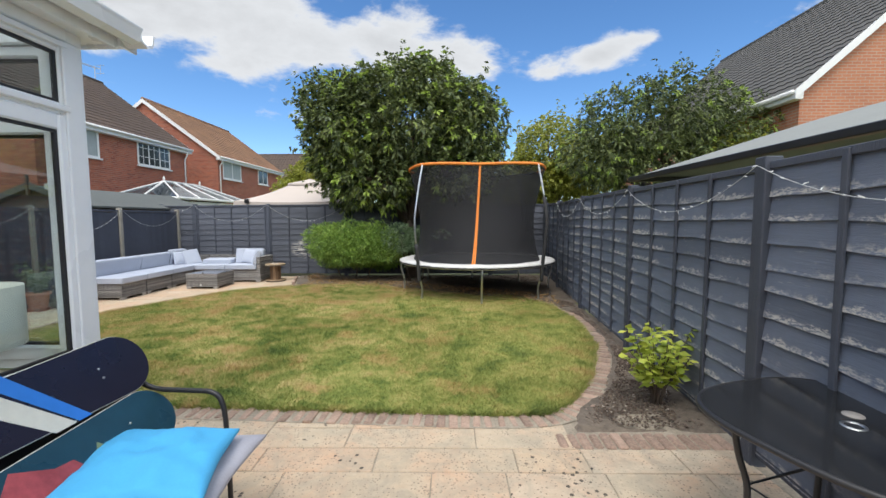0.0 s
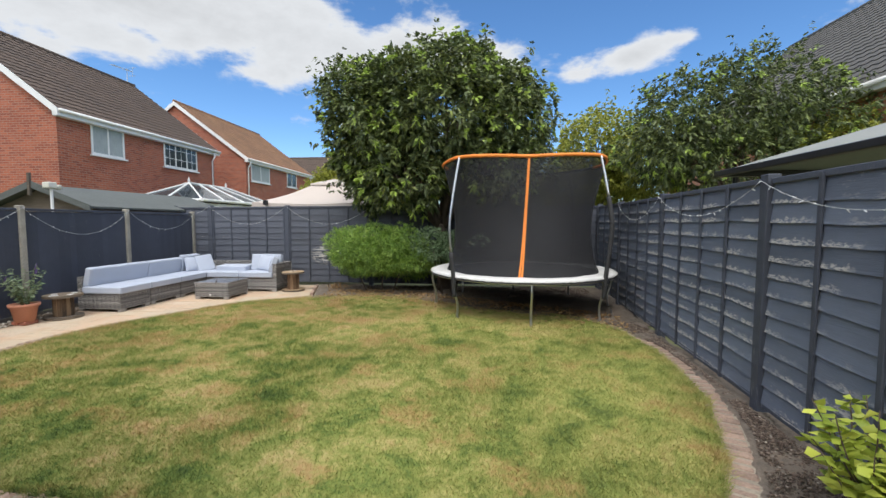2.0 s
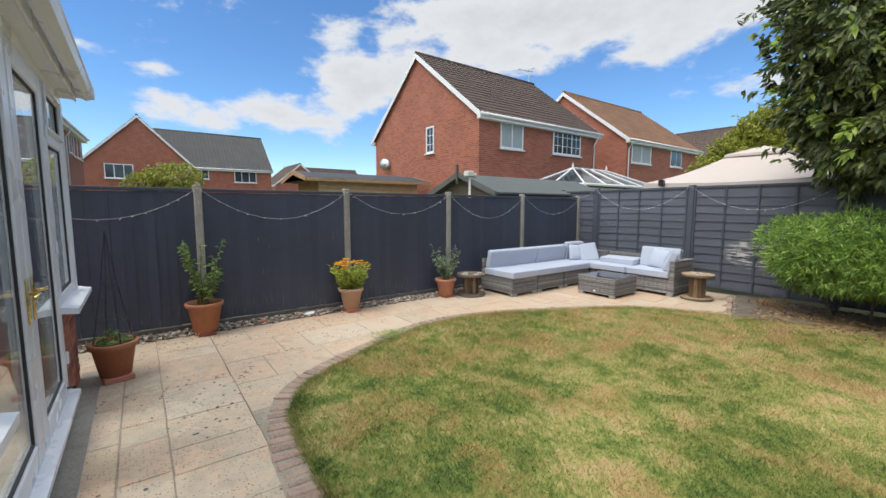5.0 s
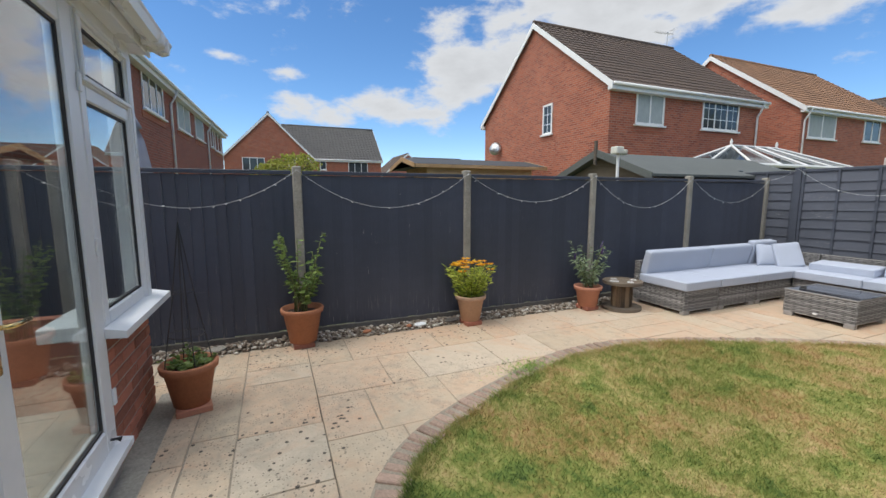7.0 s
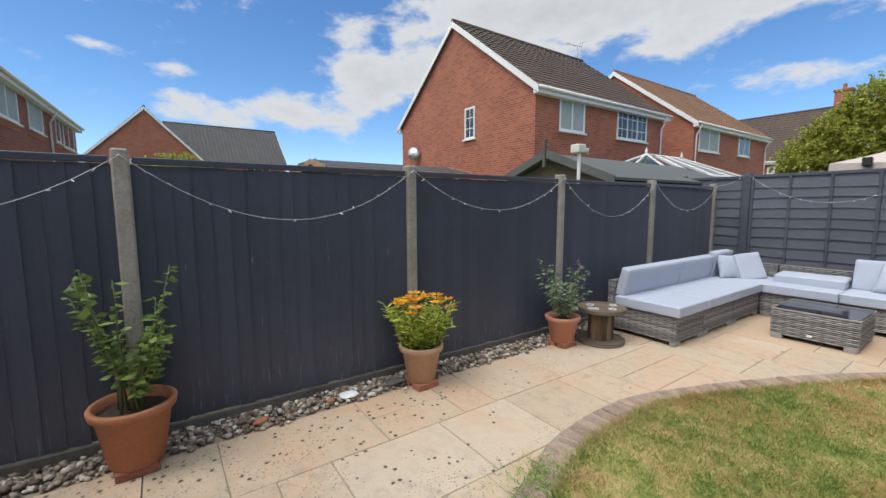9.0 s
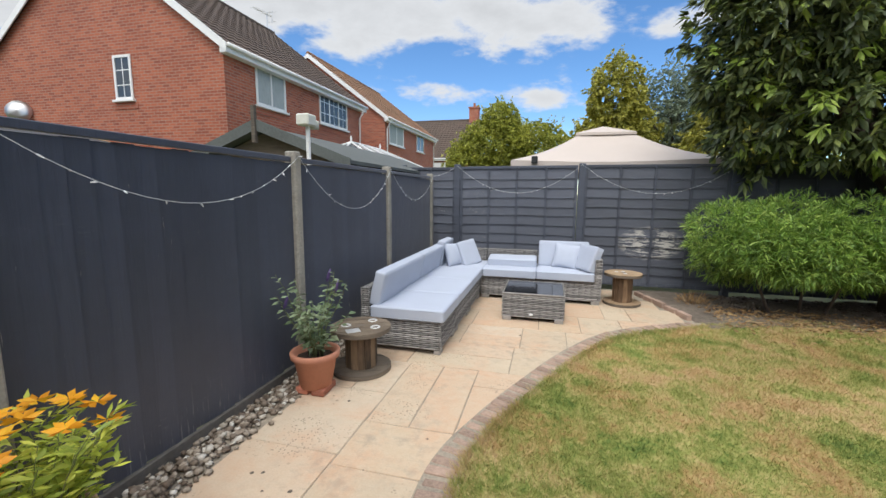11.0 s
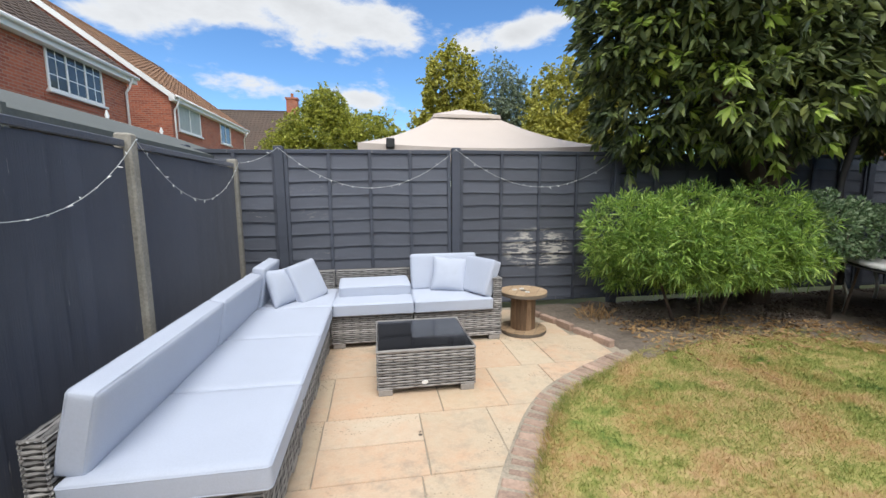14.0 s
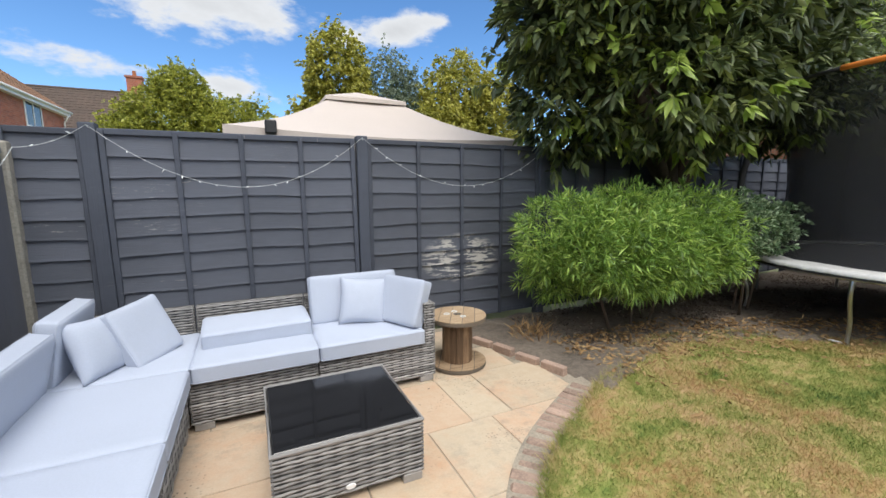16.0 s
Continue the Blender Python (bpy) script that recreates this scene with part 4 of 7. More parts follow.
loose_stone("flat_stone", -6.75, 4.62, 0.035, 0.075, 0.05, 0.02, 60, M["bulb"], "large smooth white stone among pebbles", 1)
loose_stone("slate_stone", -6.76, 5.02, 0.035, 0.10, 0.05, 0.018, 80, M["board"], "flat dark slate among pebbles", 2)
loose_stone("brick_shard", -6.74, 4.48, 0.035, 0.035, 0.028, 0.018, 20, M["terracotta"], "broken orange brick shard among pebbles", 3)
loose_stone("brick_shard", -6.73, 4.0, 0.035, 0.05, 0.032, 0.02, 95, M["terracotta"], "broken orange brick shard among pebbles", 4)
loose_stone("flat_stone", -6.76, 2.55, 0.035, 0.085, 0.06, 0.022, 75, M["concrete"], "flat grey stone among pebbles", 5)

# ---- fences ----
PANEL = 1.93


def left_fence():
    f = thing("closeboard_fence", None, "dark slate-painted vertical board fence with concrete posts", "fence")
    ys = [3.36 + PANEL * k for k in range(-3, 5)]
    post = mesh_of("post", MB().box(-0.05, 0.045, -0.044, 0.044, 0, 1.80, 0.012), M["concrete"])
    vs = []
    for w in (0.098, 0.104, 0.092):
        b = MB()
        b.add([(-w / 2 - 0.012, 0.0, 0), (w / 2, 0, 0), (w / 2, -0.012, 0), (-w / 2 - 0.012, -0.004, 0), (-w / 2 - 0.012, 0.0, 1.62), (w / 2, 0, 1.62), (w / 2, -0.012, 1.62), (-w / 2 - 0.012, -0.004, 1.62)],
              [(0, 1, 2, 3), (7, 6, 5, 4), (0, 4, 5, 1), (1, 5, 6, 2), (2, 6, 7, 3), (3, 7, 4, 0)])
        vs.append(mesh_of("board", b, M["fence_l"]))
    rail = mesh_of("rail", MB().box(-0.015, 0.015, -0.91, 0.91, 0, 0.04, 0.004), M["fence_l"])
    low = mesh_of("gravel_board", MB().box(-0.016, 0.016, -0.91, 0.91, -0.04, 0.085, 0.006), M["board"])
    for i, y in enumerate(ys):
        part("post", post, None, f, "grey weathered concrete post", m=pose(-6.93, y, 0, 0, rs.uniform(-.3, .3), 0))
        if i == len(ys) - 1:
            break
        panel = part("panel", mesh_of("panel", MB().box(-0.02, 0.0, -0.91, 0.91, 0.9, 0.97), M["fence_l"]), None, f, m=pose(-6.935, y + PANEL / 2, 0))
        part("rail", rail, None, panel, m=pose(0.012, 0, 1.715))
        part("gravel_board", low, None, panel, m=pose(0.012, 0, 0))
        k, yy = 0, -0.93
        while yy < 0.86:
            part("board", vs[k % 3], None, panel, m=pose(0.0, yy + 0.05, 0.088 + rs.uniform(-.004, .004), rs.uniform(-.15, .15), 0, 90))
            yy += 0.1035
            k += 1
    return f


def wavy_slat(length, height, seed, mat, lip=0.018):
    """A waney-edged board: thick, tilted lower edge with an uneven line."""
    g = random.Random(seed)
    b = MB()
    n = 14
    ph = [g.uniform(0, 6.28) for _ in range(4)]
    for i in range(n + 1):
        x = -length / 2 + length * i / n
        wv = 0.007 * math.sin(x * 3.1 + ph[0]) + 0.004 * math.sin(x * 8.3 + ph[1]) + 0.002 * math.sin(x * 21 + ph[2])
        b.v += [(x, 0.0, -0.012 + wv), (x, -lip - 0.008, -0.012 + wv), (x, -lip - 0.004, 0.006 + wv), (x, -0.003, height), (x, 0.006, height)]
    for i in range(n):
        a, c = i * 5, (i + 1) * 5
        for k in range(4):
            b.f.append((a + k, a + k + 1, c + k + 1, c + k))
        b.f.append((a + 4, a, c, c + 4))
    b.f += [(0, 1, 2, 3, 4)[::-1], tuple(n * 5 + k for k in range(5))]
    return mesh_of("slat", b, mat)


def lap_fence(name, start, end, posts, height, label, mat, base=0.0, end_battens=True):
    """Overlap panels between square posts; the face looks to the right of the way from end to start... local -y."""
    a, b = Vector((*start, 0)), Vector((*end, 0))
    d = (b - a).normalized()
    ang = math.degrees(math.atan2(d.y, d.x))
    f = thing(name, pose(a.x, a.y, base, 0, 0, ang), label, "fence")
    post = mesh_of("post", MB().box(-0.05, 0.05, -0.05, 0.05, -0.05, height + 0.03, 0.006), M["fence_rail"])
    cache = {}
    for i, s in enumerate(posts):
        part("post", post, None, f, m=pose(s, 0, 0, 0, rs.uniform(-.4, .4), 0))
        if i == len(posts) - 1:
            break
        w = posts[i + 1] - s - 0.1
        mid = (posts[i + 1] + s) / 2
        key = round(w, 2)
        if key not in cache:
            fr = MB()
            fr.box(-w / 2, w / 2, -0.026, 0.022, height - 0.045, height, 0.004)
            lo = MB().box(-w / 2, w / 2, -0.02, 0.022, 0.06, 0.11, 0.004)
            cache[key] = (mesh_of("panel", fr, M["fence_rail"]), mesh_of("rail", lo, M["fence_rail"]), [wavy_slat(w, 0.168, 31 + q + int(w * 100), mat) for q in range(6)])
        fr_mesh, lo_mesh, slats = cache[key]
        panel = part("panel", fr_mesh, None, f, m=pose(mid, 0, rs.uniform(-0.012, 0.012), 0, rs.uniform(-.3, .3), 0))
        part("rail", lo_mesh, None, panel)
        n = max(1, round(w / 0.52))
        bat = mesh_of("batten", MB().box(-0.019, 0.019, -0.036, -0.018, 0.06, height - 0.01, 0.003), M["fence_rail"])
        for k in range(n + 1) if end_battens else range(1, n):
            xx = -w / 2 + 0.02 + (w - 0.04) * k / n
            part("batten", bat, None, panel, m=pose(xx, 0, 0, 0, rs.uniform(-.25, .25), 0))
        rows = 12
        for k in range(rows):
            part("slat", slats[rs.randrange(6)], None, panel, m=pose(0, 0.004, 0.10 + k * (height - 0.15) / rows + rs.uniform(-.006, .006), rs.uniform(-1, 1), 0, 0))
    return f


left_fence()
lap_fence("lap_fence", (-6.87, 11.12), (3.0, 11.12), [-0.55, 0.41, 2.38, 4.47, 6.42, 8.35, 9.85], 1.92, "grey-painted waney lap fence with flaked patches", M["fence_b"])
RF = ((2.20, 1.0), (2.94, 11.1))
_rl = math.hypot(RF[1][0] - RF[0][0], RF[1][1] - RF[0][1])
# the right fence, seen from its left: built from its far end so that the face looks at the garden
lap_fence("worn_lap_fence", RF[1], (RF[0][0] - 0.2, RF[0][1] - 2.75), [0.1, 1.95, 4.03, 6.24, 8.41, 10.55, 12.5], 1.88, "faded grey-blue waney lap fence with flaking paint", M["fence_r"], end_battens=False)


def string_lights(name, nodes, sag, label, step=0.11):
    """A thin cable in swags from post to post with a small clear bulb every few centimetres."""
    pts = []
    for (a, b), s in zip(zip(nodes, nodes[1:]), sag):
        a, b = Vector(a), Vector(b)
        for k in range(18):
            t = k / 18
            p = a.lerp(b, t)
            p.z -= s * 4 * t * (1 - t)
            pts.append(p)
    pts.append(Vector(nodes[-1]))
    t = thing(name, None, label, "string lights")
    part("cable", MB().tube(pts, 0.0021, 5), M["wire"], t)
    bl = MB()
    acc = 0
    g = random.Random(5)
    for p, q in zip(pts, pts[1:]):
        acc += (q - p).length
        if acc > step:
            acc = 0
            d = Vector((g.uniform(-1, 1), g.uniform(-1, 1), g.uniform(-1, 0.6))).normalized()
            bl.tube([p, p + d * 0.012, p + d * 0.028], [0.0025, 0.0045, 0.002], 5)
    tagged(part("bulbs", bl, M["bulb"], t), kind="stuff")
    return t


lp = [(-6.875, 3.36 + PANEL * k, 1.76) for k in range(-1, 5)]
string_lights("fence_lights", lp, [0.37, 0.39, 0.34, 0.44, 0.38], "clear cable fairy lights in swags along the dark fence")
string_lights("back_lights", [(-6.87, 11.06, 1.76), (-6.46, 11.05, 1.93), (-4.49, 11.05, 1.93), (-2.40, 11.05, 1.90)], [0.04, 0.44, 0.42], "clear cable fairy lights in swags along the lap fence")


def rf_at(s, z, off=0.07):
    a, b = Vector((*RF[1], 0)), Vector((RF[0][0] - 0.2, RF[0][1] - 2.75, 0))
    d = (b - a).normalized()
    p = a + d * s + Vector((d.y, -d.x, 0)) * off
    return (p.x, p.y, z)


string_lights("right_lights", [rf_at(s, 1.86) for s in (1.95, 4.03, 6.24, 8.41, 10.55)], [0.28, 0.26, 0.26, 0.26], "clear cable fairy lights in swags along the worn fence")

# ---- conservatory ----
CY, CX0, CX1 = 2.285, -5.86, -1.45     # glazing line of the front, west and east corners


def pane_unit(parent, name, x0, x1, z0, z1, m, fr=0.055, depth=0.06, glass=True, label=""):
    """A glazed unit in the local xz plane, face towards +y: mitred-looking profile, gasket and pane."""
    u = part(name, MB().box(x0, x0 + fr, -depth, 0, z0, z1, 0.008).box(x1 - fr, x1, -depth, 0, z0, z1, 0.008).box(x0 + fr, x1 - fr, -depth, 0, z0, z0 + fr, 0.008).box(x0 + fr, x1 - fr, -depth, 0, z1 - fr, z1, 0.008), M["upvc"], parent, label, m=m)
    g = 0.014
    a, b, c, d = x0 + fr, x1 - fr, z0 + fr, z1 - fr
    part("gasket", MB().box(a, a + g, -0.03, -0.012, c, d).box(b - g, b, -0.03, -0.012, c, d).box(a + g, b - g, -0.03, -0.012, c, c + g).box(a + g, b - g, -0.03, -0.012, d - g, d), M["rubber"], u)
    p = part("pane", MB().box(a + 0.004, b - 0.004, -0.026, -0.018, c + 0.004, d - 0.004), M["glass"], u)
    p.visible_shadow = False
    return u


def brick_wall(parent, length, height, m, seed=0):
    """A dwarf wall in stretcher bond, a brick each, face towards +y, from x=0 to length."""
    g = random.Random(seed)
    core = part("wall_core", MB().box(0.0, length, -0.10, -0.006, 0, height), M["mortar"], parent, "pale mortar", m=m)
    full = [mesh_of("brick", MB().box(-0.1075, 0.1075, -0.05, 0.0, -0.0325, 0.0325, 0.005), M["wall_brick"])]
    row, z = 0, 0.0375
    while z < height - 0.02:
        x = -0.1125 if row % 2 else 0.0
        while x < length - 0.01:
            a, b = max(x, 0), min(x + 0.215, length)
            if b - a > 0.03:
                mesh = full[0] if b - a > 0.21 else mesh_of("brick", MB().box(-(b - a) / 2, (b - a) / 2, -0.05, 0.0, -0.0325, 0.0325, 0.005), M["wall_brick"])
                part("brick", mesh, None, core, m=pose((a + b) / 2, g.uniform(-0.002, 0.003), z, g.uniform(-1, 1), 0, g.uniform(-.6, .6)))
            x += 0.225
        z += 0.075
        row += 1


def conservatory():
    c = thing("conservatory", None, "white plastic conservatory with glazed doors on a brick base", "conservatory")
    F = pose(0, CY, 0)                                  # front, face +y
    E = pose(CX1, 0, 0, 0, 0, -90)                      # east side, face +x; local x runs towards -y
    Wm = pose(CX0, 0, 0, 0, 0, 90)
    # dwarf walls
    brick_wall(c, 0.82, 0.76, pose(-5.84, CY - 0.02, 0), 1)
    brick_wall(c, 1.62, 0.76, pose(-3.09, CY - 0.02, 0), 2)
    brick_wall(c, 2.6, 0.76, pose(CX1 - 0.02, CY - 0.02, 0, 0, 0, -90), 3)
    part("side_wall", MB().box(CX0 + 0.02, CX0 + 0.12, -1.0, CY - 0.12, 0, 0.72), M["wall_brick"], c, "red brick base wall")
    # windows over the walls, with a top light each
    for x0, x1, m in ((-5.80, -5.02, F), (-3.10, -2.30, F), (-2.30, -1.51, F), (-CY + 0.07, -CY + 0.95, E), (-CY + 0.95, -CY + 1.83, E), (-CY + 1.83, -CY + 2.6, E)):
        w = pane_unit(c, "window", x0, x1, 0.82, 2.05, m, 0.075)
        t = pane_unit(c, "top_light", x0 + 0.0, x1 - 0.0, 2.05, 2.40, m, 0.055)
        part("opener", MB().box(x0 + 0.02, x1 - 0.02, 0.0, 0.018, 2.065, 2.09, 0.004).box(x0 + 0.02, x1 - 0.02, 0.0, 0.018, 2.365, 2.39, 0.004).box(x0 + 0.02, x0 + 0.05, 0.0, 0.018, 2.09, 2.365, 0.004).box(x1 - 0.05, x1 - 0.02, 0.0, 0.018, 2.09, 2.365, 0.004), M["upvc"], t)
    for a, b in ((-5.98, -4.99), (-3.13, -1.36)):
        part("window_sill", MB().add([(a, CY - 0.05, 0.775), (b, CY - 0.05, 0.775), (b, CY + 0.095, 0.76), (a, CY + 0.095, 0.76), (a, CY - 0.05, 0.83), (b, CY - 0.05, 0.83), (b, CY + 0.095, 0.80), (a, CY + 0.095, 0.80)], [(3, 2, 1, 0), (4, 5, 6, 7), (0, 1, 5, 4), (1, 2, 6, 5), (2, 3, 7, 6), (3, 0, 4, 7)]), M["upvc"], c)
    part("window_sill", MB().add([(CX1 - 0.05, -0.2, 0.775), (CX1 + 0.09, -0.2, 0.76), (CX1 + 0.09, CY + 0.09, 0.76), (CX1 - 0.05, CY - 0.06, 0.775), (CX1 - 0.05, -0.2, 0.83), (CX1 + 0.09, -0.2, 0.80), (CX1 + 0.09, CY + 0.09, 0.80), (CX1 - 0.05, CY - 0.06, 0.83)], [(0, 1, 2, 3), (7, 6, 5, 4), (4, 5, 1, 0), (5, 6, 2, 1), (6, 7, 3, 2), (7, 4, 0, 3)]), M["upvc"], c)
    # corner posts with a groove, and a head rail
    for px in (CX0 + 0.0, CX1 - 0.115):
        part("corner_post", MB().box(px, px + 0.115, CY - 0.115, CY + 0.012, 0.79, 2.41, 0.01).box(px + 0.035, px + 0.08, CY + 0.010, CY + 0.018, 0.80, 2.39, 0.003), M["upvc"], c)
    part("corner_trim", MB().box(CX1 - 0.003, CX1 + 0.012, CY - 0.11, CY - 0.02, 0.80, 2.39, 0.004), M["upvc"], c)
    part("head_rail", MB().box(CX0, CX1, CY - 0.08, CY + 0.008, 2.40, 2.465, 0.006), M["upvc"], c)
    part("head_rail", MB().box(CX1 - 0.08, CX1 + 0.008, -0.3, CY - 0.08, 2.40, 2.465, 0.006), M["upvc"], c)
    # doors with a low threshold
    for x0, x1, hinge in ((-5.02, -4.06, 0), (-4.06, -3.10, 1)):
        d = pane_unit(c, "door", x0 + 0.01, x1 - 0.01, 0.19, 2.40, F, 0.13, 0.065)
        hx = x1 - 0.065 if hinge == 0 else x0 + 0.065
        part("door_handle", MB().box(hx - 0.018, hx + 0.018, 0.0, 0.01, 0.93, 1.17, 0.004).tube([(hx, 0.01, 1.09), (hx, 0.045, 1.09), (hx + (-0.02 if hinge == 0 else 0.02), 0.055, 1.09), (hx + (-0.115 if hinge == 0 else 0.115), 0.05, 1.085)], 0.009, 8), M["brass"], d, "polished brass lever handle", True)
        part("door_stop", MB().tube([(x0 + 0.1 if hinge == 0 else x1 - 0.1, 0, 0.25), (x0 + 0.1 if hinge == 0 else x1 - 0.1, 0.03, 0.25), (x0 + 0.1 if hinge == 0 else x1 - 0.1, 0.045, 0.245)], [0.007, 0.007, 0.014], 8), M["rubber"], d)
        for hz in (0.4, 1.2, 2.0):
            hxx = x0 + 0.012 if hinge == 0 else x1 - 0.012
            part("hinge", MB().box(hxx - 0.016, hxx + 0.016, 0.0, 0.014, hz, hz + 0.09, 0.004), M["upvc"], d)
    part("threshold", MB().add([(-5.05, CY - 0.06, 0.13), (-3.07, CY - 0.06, 0.13), (-3.07, CY + 0.06, 0.15), (-5.05, CY + 0.06, 0.15), (-5.05, CY - 0.06, 0.21), (-3.07, CY - 0.06, 0.21), (-3.07, CY + 0.06, 0.185), (-5.05, CY + 0.06, 0.185)], [(3, 2, 1, 0), (4, 5, 6, 7), (0, 1, 5, 4), (1, 2, 6, 5), (2, 3, 7, 6), (3, 0, 4, 7)]), M["upvc"], c)
    part("door_base", MB().box(-5.04, -3.08, CY - 0.10, CY + 0.0, 0, 0.14), M["mortar"], c, "grey mortar base")
    # eaves: soffit, fascia and gutter
    part("soffit", MB().box(CX0 - 0.10, CX1 + 0.10, CY - 0.05, CY + 0.09, 2.46, 2.475).box(CX1 - 0.05, CX1 + 0.09, -0.3, CY - 0.05, 2.46, 2.475), M["upvc"], c)
    prof = [(0.0, 0.0), (0.015, -0.045), (0.06, -0.065), (0.10, -0.05), (0.115, 0.0), (0.122, 0.012), (0.122, 0.02), (0.105, 0.02), (0.095, -0.035), (0.06, -0.052), (0.025, -0.04), (0.01, 0.012)]

    def gutter(p0, p1, out):
        b = MB()
        n = len(prof)
        for p in (p0, p1):
            b.v += [(p[0] + out[0] * u, p[1] + out[1] * u, p[2] + v) for u, v in prof]
        b.f += [(i, (i + 1) % n, n + (i + 1) % n, n + i) for i in range(n)] + [tuple(range(n))[::-1], tuple(range(n, 2 * n))]
        return b

    part("fascia", MB().box(CX0 - 0.10, CX1 + 0.108, CY + 0.09, CY + 0.108, 2.445, 2.555, 0.004).box(CX1 + 0.09, CX1 + 0.108, -0.3, CY + 0.088, 2.445, 2.555, 0.004), M["upvc"], c)
    part("gutter", gutter((CX0 - 0.14, CY + 0.11, 2.535), (CX1 + 0.22, CY + 0.11, 2.535), (0, 1)), M["upvc"], c)
    part("gutter", gutter((CX1 + 0.11, -0.3, 2.535), (CX1 + 0.11, CY + 0.125, 2.535), (1, 0)), M["upvc"], c)
    for gx in (CX0 + 0.1, CX1 - 0.35):
        part("gutter_bracket", MB().box(gx, gx + 0.05, CY + 0.11, CY + 0.238, 2.465, 2.56, 0.01), M["upvc"], c)
    for gx in (CX0 - 0.02, CX1 + 0.10):
        part("gutter_union", MB().box(gx, gx + 0.012, CY + 0.108, CY + 0.236, 2.462, 2.556, 0.004), M["upvc"], c)
    # roof: pale sheets between bars, hipped back to the house
    rb = MB()
    rz, ry = 3.1, 0.6
    rb.add([(CX0 - 0.10, CY + 0.10, 2.55), (CX1 + 0.10, CY + 0.10, 2.55), (CX1 - 1.2, ry, rz), (CX0 + 1.2, ry, rz), (CX0 - 0.10, -1.0, 2.55), (CX1 + 0.10, -1.0, 2.55), (CX1 - 1.2, -1.0, rz), (CX0 + 1.2, -1.0, rz)], [(0, 1, 2, 3), (1, 5, 6, 2), (4, 0, 3, 7), (3, 2, 6, 7)])
    part("roof", rb, M["glass"], c, "clear glass roof sheets").visible_shadow = False
    bars = MB()
    for k in range(8):
        t = k / 7
        a = Vector((CX0 - 0.06, CY + 0.10, 2.57)).lerp(Vector((CX1 + 0.06, CY + 0.10, 2.57)), t)
        b = Vector((CX0 + 1.2, ry, rz + 0.02)).lerp(Vector((CX1 - 1.2, ry, rz + 0.02)), t)
        bars.tube([a, b], 0.022, 6)
    part("glazing_bars", bars, M["upvc"], c)
    part("house_wall", MB().box(CX0 - 1.0, CX1 + 0.9, -1.30, -1.0, 0, 3.2), M["brick"], c, "red brick house wall behind")
    part("floor", MB().box(CX0 + 0.12, CX1 - 0.1, -1.0, CY - 0.1, 0.0, 0.10), M["plaster"], c, "pale tiled floor")
    return c


conservatory()
# strip of concrete at the foot of the conservatory
tagged(part("concrete_strip", MB().box(-5.98, -1.46, CY - 0.02, CY + 0.13, -0.03, 0.004, 0.003), M["concrete"]), "grey concrete strip at the conservatory foot", "paving", kind="structure")

lamp = thing("table_lamp", pose(-1.80, 1.98, 0.10), "cream drum table lamp inside the conservatory", "lamp")
part("stand", MB().lathe([(0, 0), (0.13, 0), (0.13, 0.02), (0.03, 0.05), (0.025, 0.90), (0, 0.90)], 20), M["black_metal"], lamp, "", True)
part("shade", MB().lathe([(0.20, 0.86), (0.20, 1.14), (0.193, 1.14), (0.193, 0.86), (0.20, 0.86)], 32), M["cream"], lamp, "cream fabric drum shade", True)
shelf = tagged(part("window_board", MB().box(-5.78, -5.1, CY - 0.32, CY - 0.13, 0.74, 0.82, 0.006), M["upvc"]), "white inner window board", "shelf", kind="structure")
can = thing("candle", pose(-5.40, CY - 0.2, 0.82), "thick cream candle on the inner window board", "candle")
part("wax", MB().lathe([(0, 0), (0.045, 0), (0.046, 0.13), (0.035, 0.135), (0, 0.125)], 20), M["cream"], can, "", True)

# ---- rattan furniture ----


def weave(w, h, rows=None, rib=0.076, amp=0.0035):
    """Woven strips in the local xz plane from (0,0) to (w,h), face towards -y; every strip is an island."""
    rows = rows or max(2, round(h / 0.020))
    n = max(2, round(w / rib)) * 2
    rh = h / rows
    b = MB()
    for r in range(rows):
        k = len(b.v)
        z0, z1 = r * rh + 0.0018, (r + 1) * rh - 0.0018
        zm = (z0 + z1) / 2
        for i in range(n + 1):
            x = w * i / n
            y = -amp * math.sin(math.pi * i / 2 + (math.pi if r % 2 else 0)) - amp
            b.v += [(x, y + 0.003, z0), (x, y - 0.002, zm), (x, y + 0.003, z1)]
        for i in range(n):
            a, c = k + i * 3, k + (i + 1) * 3
            b.f += [(a, c, c + 1, a + 1), (a + 1, c + 1, c + 2, a + 2)]
    return b


def wicker_box(parent, name, x0, x1, y0, y1, z0, z1, label="", sides="fblrt"):
    """A woven box: a dark core and a woven face on each side that can be seen."""
    e = 0.012
    core = part(name, MB().box(x0 + e, x1 - e, y0 + e, y1 - e, z0, z1 - e), M["wicker_in"], parent, label)
    w, d, h = x1 - x0, y1 - y0, z1 - z0
    for s in sides:
        if s == "f":
            b, m = weave(w, h), pose(x0, y0 + e, z0)
        elif s == "b":
            b, m = weave(w, h), pose(x1, y1 - e, z0, 0, 0, 180)
        elif s == "l":
            b, m = weave(d, h), pose(x0 + e, y1, z0, 0, 0, -90)
        elif s == "r":
            b, m = weave(d, h), pose(x1 - e, y0, z0, 0, 0, 90)
        else:
            b, m = weave(w, d), pose(x0, y0, z1 - e, -90, 0, 0)
        part("weave", b, M["wicker"], core, "grey woven rattan strips", m=m)
    return core


